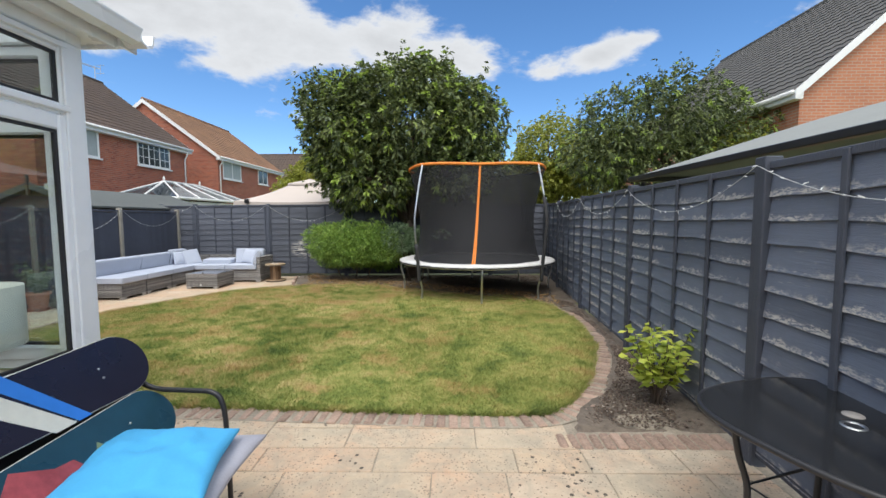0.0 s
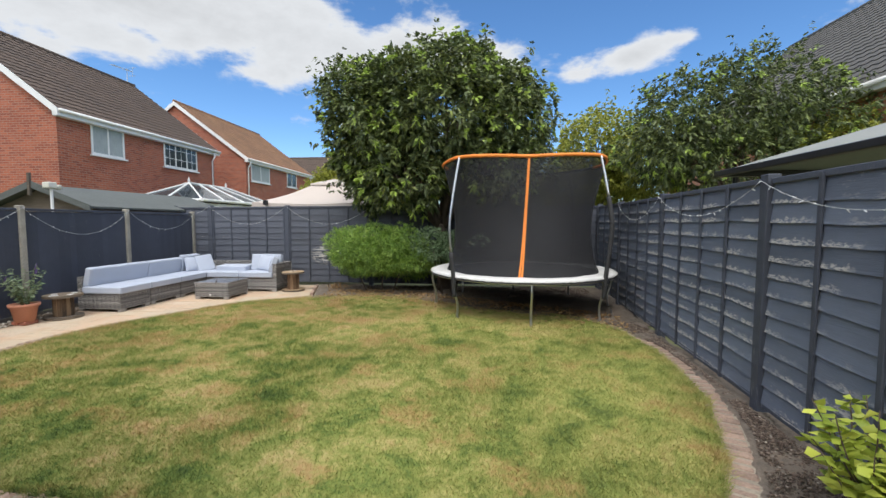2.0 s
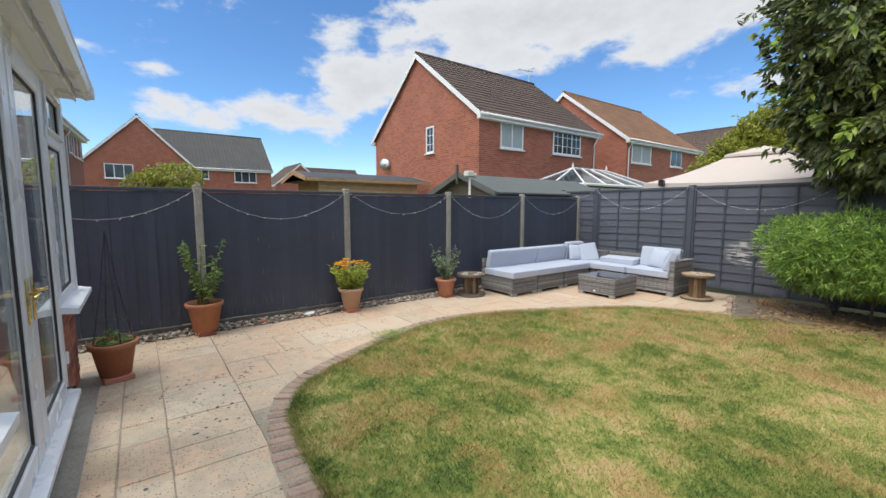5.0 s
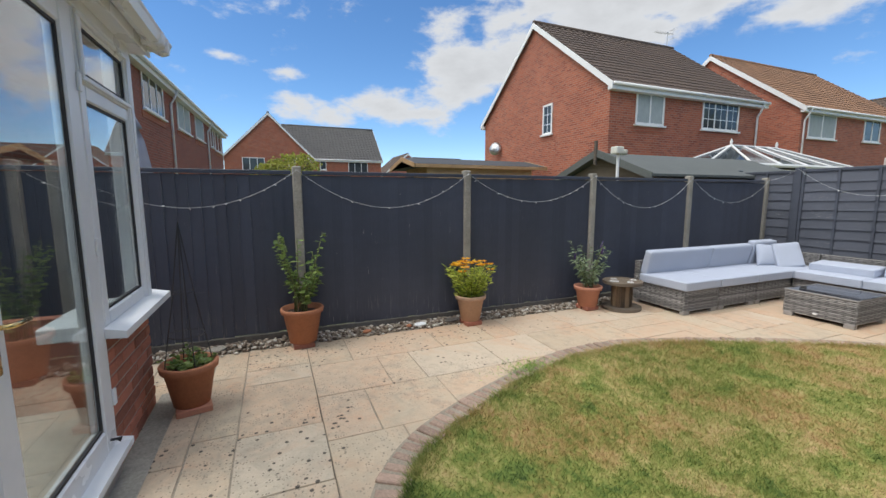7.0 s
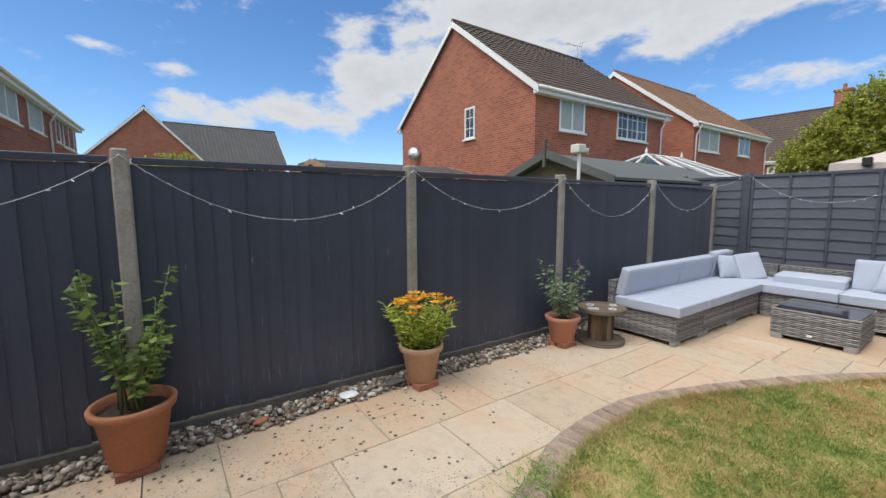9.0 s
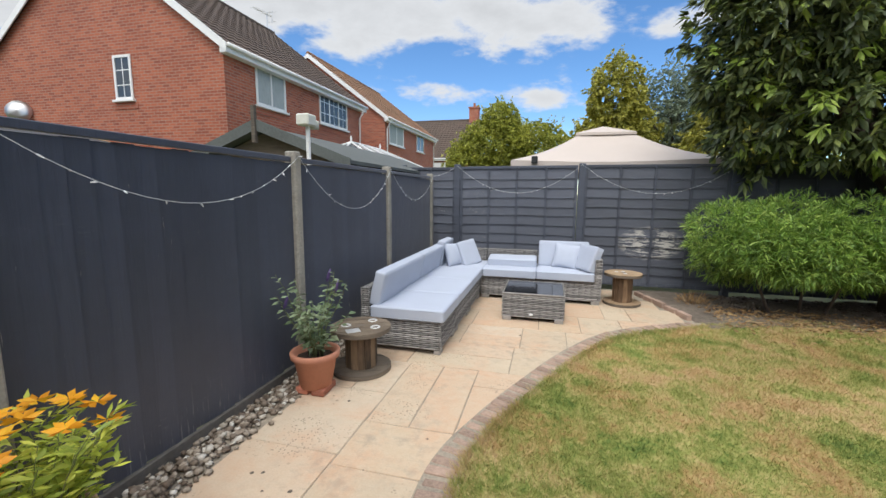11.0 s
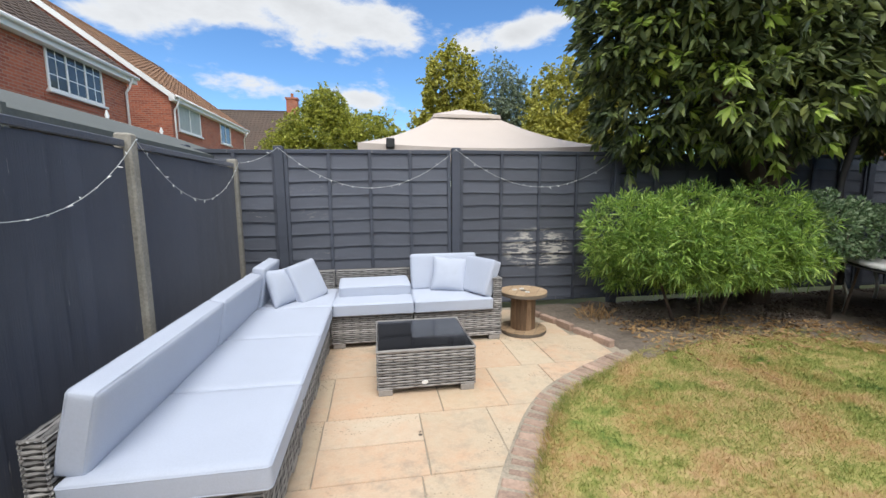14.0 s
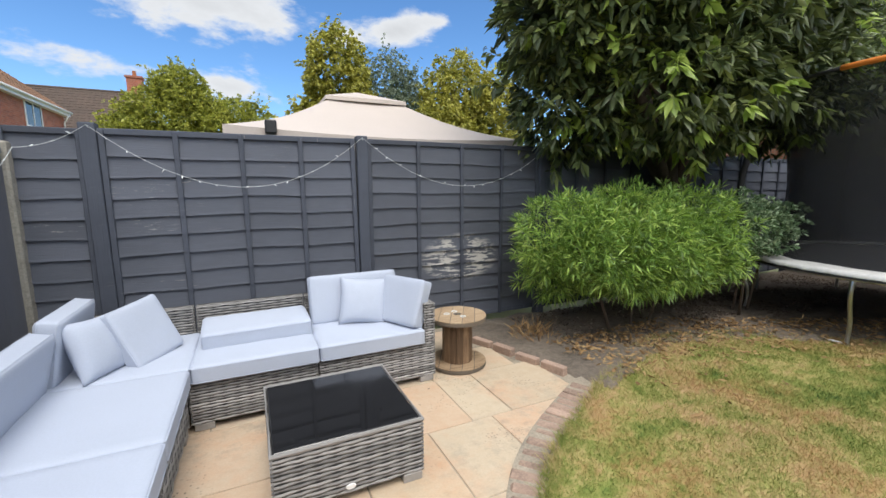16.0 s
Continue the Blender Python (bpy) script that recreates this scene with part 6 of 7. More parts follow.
def trampoline():
    R, H, TOP = 1.63, 0.69, 2.55
    t = thing("trampoline", pose(0.97, 8.95, 0), "round trampoline with black safety net and orange trim", "trampoline")
    at = lambda r, a, z: (r * math.cos(radians(a)), r * math.sin(radians(a)), z)
    ring = lambda r, z, n=64: [at(r, 360 * k / n, z) for k in range(n)]
    part("rail", MB().tube(ring(R - 0.02, H - 0.045), 0.021, 8, closed=True), M["steel"], t, "galvanised steel rail", True)
    pad = MB().lathe([(R, H - 0.035), (R + 0.01, H - 0.005), (R - 0.06, H + 0.012), (R - 0.27, H + 0.010), (R - 0.29, H - 0.004)], 80)
    pad.v = [(x, y, z + 0.012 * noise.noise((x * 4, y * 4, 5)) + 0.006 * noise.noise((x * 11, y * 11, 2))) for x, y, z in pad.v]
    part("pad", pad, M["pad"], t, "worn off-white edge padding", True)
    part("mat", MB().lathe([(R - 0.28, H - 0.012), (R - 0.6, H - 0.018), (0.0, H - 0.025)], 64), M["mat_black"], t, "black jumping mat", True)
    part("skirt", MB().lathe([(R + 0.004, H - 0.02), (R + 0.006, H - 0.05)], 72), M["foam"], t)
    for a in range(0, 360, 45):
        P = [(1.60, H - 0.05), (1.62, 0.52), (1.60, 0.40), (1.555, 0.26), (1.55, 0.14), (1.56, 0.02), (1.52, 0.012)]
        part("leg", MB().tube([at(r, a, z) for r, z in spline_rz(P)], 0.019, 8), M["steel"], t, "bent steel leg", True)
    for a in (-45, 135):
        pts = [at(1.55, a + 45 * k / 6, 0.02) for k in range(7)]
        part("floor_bar", MB().tube(pts, 0.018, 8), M["steel"], t, "steel floor bar", True)

    def top_r(a):
        """Radius of the top hoop: it bows out to the front poles and is drawn in over the doorway."""
        d = (a + 90 + 180) % 360 - 180
        return 1.41 + 0.11 * math.exp(-((abs(d) - 45) / 14) ** 2) - 0.33 * math.exp(-(d / 25) ** 2)

    for a in (-135, -45, 45, 135):
        P = [(1.62, 0.36), (1.645, 0.7), (1.70, 1.15), (1.72, 1.5), (1.67, 1.85), (1.60, 2.2), (top_r(a) + 0.01, TOP)]
        pts = [at(r, a, z) for r, z in spline_rz(P)]
        cut = {-135: int(len(pts) * 0.34), -45: int(len(pts) * 0.74)}.get(a, len(pts) - 2)
        pole = part("pole", MB().tube(pts[cut - 1:], 0.019, 8), M["steel"], t, "steel pole with black foam sleeve", True)
        part("sleeve", MB().tube(pts[:cut], 0.034, 10), M["foam"], pole, "black foam sleeve", True)
    # net: waisted between the mat and the top hoop
    prof = spline_rz([(R - 0.29, H - 0.005), (1.25, 0.95), (1.205, 1.3), (1.22, 1.7), (1.30, 2.1), (1.41, TOP)])
    n = 90
    net_r = lambda r, z, a: r + (top_r(a) - 1.41) * max(0.0, (z - 0.9) / (TOP - 0.9)) ** 1.5
    nb = MB()
    for r, z in prof:
        nb.v += [at(net_r(r, z, 360 * k / n), 360 * k / n, z) for k in range(n)]
    nb.f = [(q * n + k, q * n + (k + 1) % n, (q + 1) * n + (k + 1) % n, (q + 1) * n + k) for q in range(len(prof) - 1) for k in range(n)]
    net = part("net", nb, M["net"], t, "fine black safety netting", True)
    arc = lambda a0, a1, m: [at(top_r(a0 + (a1 - a0) * k / m) + 0.004, a0 + (a1 - a0) * k / m, TOP) for k in range(m + 1)]
    part("top_ring", MB().tube(arc(-195, 15, 60), 0.026, 8), M["orange"], t, "orange webbing sleeve", True)
    part("rear_ring", MB().tube(arc(15, 165, 36), 0.02, 8), M["foam"], t, "black rear ring", True)
    # zipped doorway strip
    for off in (-0.016, 0.016):
        st = MB()
        q = prof[::-1]
        for k, (r, z) in enumerate(q):
            u = k / (len(q) - 1)
            a = -90 - 6.0 * u + math.degrees(off / 1.2) * (0.35 + 0.75 * u)
            rr = net_r(r, z, a) + 0.008
            st.v += [at(rr, a - 0.65, z), at(rr, a + 0.65, z)]
        st.f = [(2 * k, 2 * k + 1, 2 * k + 3, 2 * k + 2) for k in range(len(q) - 1)]
        part("zip_strip", st, M["orange"], net, "orange zip strip")
    return t


def spline_rz(P):
    return [(p.x, p.z) for p in spline([(r, 0, z) for r, z in P], 5)]


trampoline()

# ---- shrubs and trees ----


def rosettes(centres, ways, per, length, width, rng, spread=0.9):
    """Whorls of leaves at shoot tips."""
    n = len(centres)
    B = np.repeat(centres, per, 0)
    W = np.repeat(ways, per, 0) + spread * unit(rng.normal(size=(n * per, 3)))
    B = B + W * 0.01
    return B, W, rng.uniform(0.6, 1.15, n * per) * length, rng.uniform(0.75, 1.2, n * per) * width


def blob_points(blobs, n, rng, shell=0.6):
    """Points near the skin of several ellipsoids, uneven in density, with their outward way."""
    vol = np.array([b[3] * b[4] * b[5] for b in blobs]) ** (2 / 3)
    pick = rng.choice(len(blobs), n, p=vol / vol.sum())
    Bc, Br = np.array([b[:3] for b in blobs])[pick], np.array([b[3:6] for b in blobs])[pick]
    d = sphere_dirs(n, rng)
    r = shell + (1 - shell) * rng.random(n) ** 0.6
    lump = 1 + 0.14 * np.sin(d[:, 0] * 7 + pick) * np.cos(d[:, 2] * 6 + d[:, 1] * 5)
    return Bc + d * Br * (r * lump)[:, None], unit(d / Br)


def shrub(name, blobs, n, per, length, width, mat, label, seed, shell=0.55, droop=0.25, base=None, up=0.5, stems=9, spread=0.9):
    rng = np.random.default_rng(seed)
    cxy = np.array(base if base is not None else np.array(blobs)[:, :3].mean(0))
    s = thing(name, pose(cxy[0], cxy[1], 0), label, "shrub")
    P, D = blob_points(blobs, n, rng, shell)
    P = P - [cxy[0], cxy[1], 0]
    D = D + [0, 0, up]
    B, W, l, w = rosettes(P, D, per, length, width, rng, spread)
    tagged(part("leaves", leaves_mesh("leaves", B, W, l, w, mat, droop, rng), None, s), kind="stuff")
    tw = MB()
    g = random.Random(seed)
    for k in range(stems):
        b = blobs[k % len(blobs)]
        e = Vector((b[0] - cxy[0] + g.uniform(-.7, .7) * b[3], b[1] - cxy[1] + g.uniform(-.7, .7) * b[4], b[2] + g.uniform(-.2, .5) * b[5]))
        a = Vector((e.x * 0.35, e.y * 0.35, -0.02))
        mid = a.lerp(e, 0.5) + Vector((g.uniform(-.06, .06), g.uniform(-.06, .06), 0.05))
        tw.tube([a, mid, e], [0.018, 0.012, 0.005], 6)
    tagged(part("twig_work", tw, M["bark"], s, "", True), kind="stuff")
    return s


# last two blobs: foliage added low behind to darken the underside
shrub("narrow_leaf_shrub", [(-2.72, 10.32, 1.0, 0.47, 0.52, 0.42), (-2.1, 10.18, 1.02, 0.70, 0.62, 0.45), (-1.45, 10.08, 1.02, 0.60, 0.60, 0.44), (-2.4, 10.05, 0.85, 0.55, 0.46, 0.34), (-1.7, 9.95, 0.86, 0.64, 0.48, 0.36), (-2.0, 9.95, 0.70, 0.72, 0.40, 0.25), (-1.3, 9.95, 0.72, 0.55, 0.40, 0.25), (-2.3, 10.55, 0.62, 0.75, 0.40, 0.32), (-1.3, 10.55, 0.62, 0.75, 0.40, 0.32)], 3300, 12, 0.125, 0.0145, M["leaf_bush"], "rounded evergreen shrub with narrow bright green leaves", 41, 0.62, stems=3, spread=1.5)
# the last blob here is likewise added to fill the gap with shade
shrub("variegated_shrub", [(-0.82, 9.97, 1.05, 0.45, 0.46, 0.37), (-0.38, 9.90, 1.02, 0.40, 0.40, 0.30), (0.10, 9.84, 1.17, 0.30, 0.15, 0.10), (-0.6, 10.4, 0.72, 0.6, 0.4, 0.36)], 2000, 7, 0.055, 0.026, M["leaf_dark"], "dark grey-green small-leaved evergreen shrub", 42, stems=3)


def tree(name, foot, trunk_h, trunk_r, blobs, n, per, length, width, mat, label, seed, droop=0.8, shell=0.5, limbs=9, spread=0.9, up=-0.1, tips=0, sprigs=0):
    rng = np.random.default_rng(seed)
    g = random.Random(seed)
    t = thing(name, pose(foot[0], foot[1], 0), label, "tree")
    off = np.array([foot[0], foot[1], 0])
    tb = MB()
    fork = Vector((g.uniform(-.1, .1), g.uniform(-.1, .1), trunk_h))
    tb.tube([(0, 0, -0.05), (0.02, 0.01, trunk_h * 0.5), fork], [trunk_r * 1.2, trunk_r, trunk_r * 0.85], 10)
    part("trunk", tb, M["bark"], t, "", True)
    lb = MB()
    for k in range(limbs):
        b = blobs[k % len(blobs)]
        e = Vector(np.array(b[:3]) - off) + Vector([g.uniform(-.6, .6) * q for q in b[3:6]])
        mid = fork.lerp(e, 0.5) + Vector((g.uniform(-.2, .2), g.uniform(-.2, .2), 0.25))
        lb.tube([fork * 0.9, mid, e], [trunk_r * 0.6, trunk_r * 0.35, 0.012], 7)
        for q in range(3):
            e2 = mid.lerp(e, g.uniform(0.2, 0.9)) + Vector([g.uniform(-.5, .5) * z for z in b[3:6]])
            lb.tube([mid, mid.lerp(e2, 0.5) + Vector((0, 0, 0.08)), e2], [trunk_r * 0.22, trunk_r * 0.15, 0.006], 5)
    tagged(part("branch_work", lb, M["bark"], t, "", True), kind="stuff")
    P, D = blob_points(blobs, n, rng, shell)
    B, W, l, w = rosettes(P - off, D + [0, 0, up], per, length, width, rng, spread)
    if tips:
        keep = rng.choice(n, tips, replace=False)
        keep = keep[np.linalg.norm((P[keep] - P.mean(0)) * [1, 1, 0.8], axis=1) > 1.1]
        B2, W2, l2, w2 = rosettes(P[keep] + D[keep] * 0.12 - off, D[keep] + [0, 0, up], per, length * 0.95, width * 1.1, rng, spread)
        tagged(part("new_growth", leaves_mesh("new_growth", B2, W2, l2, w2, M["leaf_new"], droop, rng), None, t, "pale green new shoots"), kind="stuff")
    if sprigs:      # shoots that stand out of the crown and roughen its outline
        q = rng.choice(n, sprigs, replace=False)
        q = q[D[q][:, 2] > -0.35]
        reach = rng.uniform(0.12, 0.58, len(q))
        way = unit(D[q] + [0, 0, 0.45] + 0.45 * rng.normal(size=(len(q), 3)))
        SB, SW = [], []
        for a in np.linspace(0.15, 1.0, 6):
            SB.append(P[q] + way * (reach * a)[:, None])
            SW.append(way * 0.5 + unit(rng.normal(size=(len(q), 3))))
        SB, SW = np.concatenate(SB) - off, np.concatenate(SW)
        sb, sw, sl, sd = rosettes(SB, unit(SW), 3, length * 0.85, width * 0.9, rng, 0.7)
        tagged(part("outer_growth", leaves_mesh("outer_growth", sb, sw, sl, sd, mat, droop, rng), None, t), kind="stuff")
    tagged(part("crown", leaves_mesh("crown", B, W, l, w, mat, droop, rng), None, t), kind="stuff")
    return t


BIG = [(-0.7, 10.6, 3.95, 1.75, 1.45, 1.4), (-2.1, 10.45, 3.75, 1.2, 1.15, 1.1), (0.75, 10.8, 3.75, 1.1, 1.15, 1.15), (-2.45, 10.5, 4.45, 0.75, 0.75, 0.6), (-0.15, 10.7, 5.0, 0.75, 0.8, 0.6), (-1.35, 10.3, 2.65, 1.15, 0.9, 0.85),
       (0.6, 10.4, 2.75, 1.25, 0.9, 0.8), (-1.5, 10.8, 4.75, 0.95, 0.9, 0.6), (0.85, 10.9, 4.5, 0.7, 0.8, 0.55), (-2.25, 10.85, 2.55, 0.7, 0.6, 0.85), (-2.5, 10.6, 3.1, 0.7, 0.6, 0.6)]
tree("evergreen_tree", (-0.6, 10.75), 1.5, 0.14, BIG, 6400, 8, 0.165, 0.060, M["leaf_tree"], "large evergreen tree with long drooping glossy leaves", 51, 0.5, 0.4, 14, 1.0, 0.15, 700, 640)
tree("green_tree", (6.4, 12.2), 1.8, 0.13, [(5.6, 12.0, 4.1, 1.5, 1.4, 1.25), (7.0, 12.2, 4.5, 1.5, 1.4, 1.2), (4.7, 11.8, 3.4, 1.2, 1.2, 1.0), (8.2, 12.0, 3.8, 1.4, 1.2, 1.0), (6.2, 11.8, 3.0, 1.8, 1.2, 0.9)], 3800, 8, 0.15, 0.05, M["leaf_tree"], "broad green tree beyond the worn fence", 52, 0.5, 0.45, 12, 1.0, 0.1, 300, 300)
tree("pale_tree", (4.2, 15.0), 1.8, 0.12, [(4.0, 15, 3.6, 1.3, 1.1, 1.6), (3.2, 15, 2.8, 1.2, 1.0, 1.0), (5.2, 14.5, 3.2, 1.3, 1.0, 1.2)], 4200, 7, 0.14, 0.06, M["leaf_light"], "light green tree beyond the fence", 53, 0.4, 0.5, 9, sprigs=260)
tree("hedge_tree", (10.0, 12.6), 1.6, 0.12, [(9.6, 12.4, 3.4, 1.6, 1.2, 1.0), (11.2, 12.0, 3.0, 1.4, 1.2, 0.9), (8.6, 11.6, 3.0, 1.1, 1.0, 0.8)], 3600, 7, 0.14, 0.06, M["leaf_light"], "yellow-green tree in front of a brick gable", 54, 0.4, 0.5, 8, sprigs=260)
tree("yellow_tree", (-2.6, 20.0), 2.0, 0.12, [(-2.9, 20, 4.6, 0.9, 0.9, 1.6), (-3.2, 20.2, 3.4, 1.0, 0.9, 1.0), (-2.3, 20.2, 3.4, 0.9, 0.9, 1.2)], 3400, 6, 0.15, 0.085, M["leaf_yellow"], "yellow-green young tree behind the gazebo", 55, 0.4, 0.4, 9, sprigs=260)
tree("grey_tree", (-0.9, 21.0), 2.0, 0.10, [(-1.1, 21, 4.4, 1.2, 0.9, 1.7), (-0.3, 21.2, 4.0, 0.9, 0.9, 1.5)], 2600, 6, 0.11, 0.06, M["leaf_grey"], "grey-green birch-like tree behind the gazebo", 56, 0.5, 0.35, 9, sprigs=240)
tree("olive_tree", (0.9, 19.0), 1.8, 0.12, [(0.6, 19, 3.8, 1.2, 1.0, 1.8), (1.6, 18.6, 3.4, 1.0, 1.0, 1.6), (-0.2, 18.4, 3.0, 0.9, 0.8, 1.2)], 4200, 7, 0.15, 0.07, M["leaf_yellow"], "olive-green tree behind the gazebo", 57, 0.5, 0.4, 10, sprigs=260)
tree("round_bush_tree", (-6.8, 25.0), 1.0, 0.12, [(-7.6, 25, 3.7, 1.9, 1.5, 1.5), (-5.8, 25, 3.5, 1.9, 1.5, 1.3), (-8.8, 24.6, 3.0, 1.3, 1.3, 1.1), (-7.4, 25, 5.0, 0.9, 0.9, 0.8)], 6500, 7, 0.18, 0.07, M["leaf_light"], "rounded green garden tree by a brick house", 58, 0.3, 0.45, 9, 0.9, 0.3, sprigs=420)


def dry_weeds():
    """A withered clump at the fence foot."""
    t = thing("dry_weeds", pose(-3.02, 10.45, 0.0), "withered brown weeds in the soil at the fence foot", "plant")
    rng = np.random.default_rng(91)
    n = 170
    B = np.c_[rng.normal(0, 0.11, (n, 2)), rng.uniform(0.0, 0.05, n)]
    W = np.c_[rng.normal(0, 0.45, (n, 2)), rng.uniform(0.4, 1.0, n)]
    tagged(part("stalk_tuft", leaves_mesh("stalk_tuft", B, W, rng.uniform(0.10, 0.26, n), rng.uniform(0.005, 0.016, n), M["dead_leaf"], 0.35, rng), None, t), kind="stuff")


dry_weeds()

# ---- houses and neighbours' gardens ----


def tiled_slope(e0, e1, r0, r1, tile=0.30, gauge=0.30):
    """Courses of lapped tiles with a shallow roll between an eave line and a ridge line."""
    e0, e1, r0, r1 = (Vector(p) for p in (e0, e1, r0, r1))
    up = (r0 - e0)
    nrm = (e1 - e0).cross(up).normalized()
    if nrm.z < 0:
        nrm = -nrm
    rows = max(2, round(up.length / gauge))
    V, F = [], []
    for i in range(rows):
        a, b = e0.lerp(r0, i / rows), e1.lerp(r1, i / rows)
        c, d = e0.lerp(r0, min(1.0, (i + 1.12) / rows)), e1.lerp(r1, min(1.0, (i + 1.12) / rows))
        n = max(1, round((b - a).length / tile)) * 4
        k = len(V)
        for q in range(n + 1):
            t = q / n
            roll = (0.0, 0.012, 0.028, 0.012)[q % 4]
            lo = a.lerp(b, t)
            V += [lo, lo + nrm * (0.030 + roll), c.lerp(d, t) + nrm * (0.006 + roll * 0.8)]
        for q in range(n):
            s = k + q * 3
            F += [(s, s + 3, s + 4, s + 1), (s + 1, s + 4, s + 5, s + 2)]
    b = MB()
    b.v, b.f = [tuple(v) for v in V], F
    return b


def house_window(parent, m, w, h, bars=(2, 1), lintel=True, curtain=False):
    """A white window in the local xz plane, face towards -y, its lower left corner at the origin."""
    u = part("window", MB().box(0, w, -0.035, 0.0, 0, 0.07, 0.006).box(0, w, -0.035, 0.0, h - 0.07, h, 0.006).box(0, 0.07, -0.035, 0, 0.07, h - 0.07, 0.006).box(w - 0.07, w, -0.035, 0, 0.07, h - 0.07, 0.006), M["white"], parent, "white framed window", m=m)
    for k in range(1, bars[0]):
        x = w * k / bars[0]
        part("mullion", MB().box(x - 0.028, x + 0.028, -0.03, 0, 0.07, h - 0.07, 0.004), M["white"], u)
    gb = MB()
    for k in range(bars[0]):
        if bars[1] > 1:
            x0, x1 = w * k / bars[0], w * (k + 1) / bars[0]
            xm = (x0 + x1) / 2
            gb.box(xm - 0.011, xm + 0.011, -0.018, -0.006, 0.07, h - 0.07)
            for q in range(1, bars[1]):
                z = h * q / bars[1]
                gb.box(x0 + 0.04, x1 - 0.04, -0.0175, -0.0065, z - 0.011, z + 0.011)
    if gb.v:
        part("glazing_bars", gb, M["white"], u)
    part("pane", MB().box(0.05, w - 0.05, -0.012, -0.004, 0.05, h - 0.05), M["curtain"] if curtain else M["dark_glass"], u)
    part("sill", MB().box(-0.06, w + 0.06, -0.10, 0.0, -0.06, 0.0, 0.01), M["white"], u)
    if lintel:
        part("brick_band", MB().box(-0.12, w + 0.12, -0.012, 0.0, -0.235, -0.06), M["lintel"], u, "bright red soldier bricks")
    return u


def brick_house(name, cx_, cy_, rz, w, l, eave, rise, mats, windows, label, pipes=(), over=0.22, gable_windows=(), back=False):
    """Local frame: gable end in the xz plane at y=0 facing -y, width w centred on x=0, ridge along y to l; the front faces +x."""
    wall, tile = mats
    hgrp = thing(name, pose(cx_, cy_, 0, 0, 0, rz), label, "house")
    h = w / 2
    b = MB()
    b.v = [(-h, 0, -0.05), (h, 0, -0.05), (h, 0, eave), (0, 0, eave + rise), (-h, 0, eave), (-h, l, -0.05), (h, l, -0.05), (h, l, eave), (0, l, eave + rise), (-h, l, eave)]
    b.f = [(0, 1, 2, 3, 4), (9, 8, 7, 6, 5), (1, 6, 7, 2), (5, 0, 4, 9)]
    part("wall", b, wall, hgrp)
    sl = rise / h
    o, g = over, 0.12
    ez = eave - o * sl + 0.05
    for s in (1, -1):
        rf = part("roof", tiled_slope((s * (h + o), -g, ez), (s * (h + o), l + g, ez), (0, -g, eave + rise + 0.05), (0, l + g, eave + rise + 0.05)), tile, hgrp, "lapped roof tiles")
        tagged(rf, kind="stuff")
        # barge board at the gable, fascia and gutter along the eaves
        for y0 in (-g - 0.03, l + g):
            d = 0.20
            part("barge_board", MB().add([(s * (h + o), y0, ez - d), (0, y0, eave + rise + 0.03 - d), (0, y0, eave + rise + 0.05), (s * (h + o), y0, ez + 0.02), (s * (h + o), y0 + 0.03, ez - d), (0, y0 + 0.03, eave + rise + 0.03 - d), (0, y0 + 0.03, eave + rise + 0.05), (s * (h + o), y0 + 0.03, ez + 0.02)], [(0, 1, 2, 3), (7, 6, 5, 4), (0, 4, 5, 1), (3, 2, 6, 7), (0, 3, 7, 4), (1, 5, 6, 2)]), M["white"], hgrp, "white barge board")
        x0, x1 = sorted((s * (h + 0.0), s * (h + o)))
        part("fascia", MB().box(x0, x1, -g, l + g, ez - 0.20, ez - 0.03, 0.01), M["white"], hgrp, "white boxed eaves")
        part("gutter", MB().tube([(s * (h + o + 0.05), -g, ez - 0.03), (s * (h + o + 0.05), l + g, ez - 0.03)], 0.055, 8), M["white"], hgrp, "white gutter", True)
    part("ridge", MB().tube([(0, -g, eave + rise + 0.055), (0, l + g, eave + rise + 0.055)], 0.10, 8), tile, hgrp, "", True)
    for y in pipes:
        part("downpipe", MB().tube([(h + o + 0.05, y, ez - 0.06), (h + 0.16, y, ez - 0.35), (h + 0.06, y, ez - 0.5), (h + 0.06, y, 0.0)], 0.036, 8), M["white"], hgrp, "white downpipe", True)
    for y0, z0, ww, hh, bars, cur in windows:
        house_window(hgrp, pose(h + 0.004, y0, z0, 0, 0, 90), ww, hh, bars, True, cur)
    for x0, z0, ww, hh, bars in gable_windows:
        house_window(hgrp, pose(x0, -0.004, z0), ww, hh, bars)
    return hgrp


h1 = brick_house("brick_house", -17.0, 13.2, 0, 8.3, 7.55, 5.12, 3.15, (M["brick"], M["tile"]), [(1.10, 3.84, 1.30, 1.10, (2, 1), True), (4.30, 3.86, 2.0, 1.14, (3, 3), False), (1.0, 0.9, 1.8, 1.2, (2, 1), False)], "two-storey red brick house with brown tiled roof", (7.35,), gable_windows=((0.66, 3.87, 0.60, 1.14, (1, 3)),))
ae = thing("tv_aerial", pose(-17.0, 20.5, 8.3), "thin metal television aerial on a roof ridge", "aerial")
part("mast", MB().tube([(0, 0, 0), (0, 0, 0.75)], 0.018, 6), M["tv_metal"], ae)
part("boom", MB().tube([(0, -0.85, 0.62), (0, 0.35, 0.70)], 0.012, 6), M["tv_metal"], ae)
for k in range(7):
    y = -0.8 + 0.16 * k
    part("element", MB().tube([(-0.16, y, 0.625 + 0.01 * k), (0.16, y, 0.625 + 0.01 * k)], 0.007, 5), M["tv_metal"], ae)
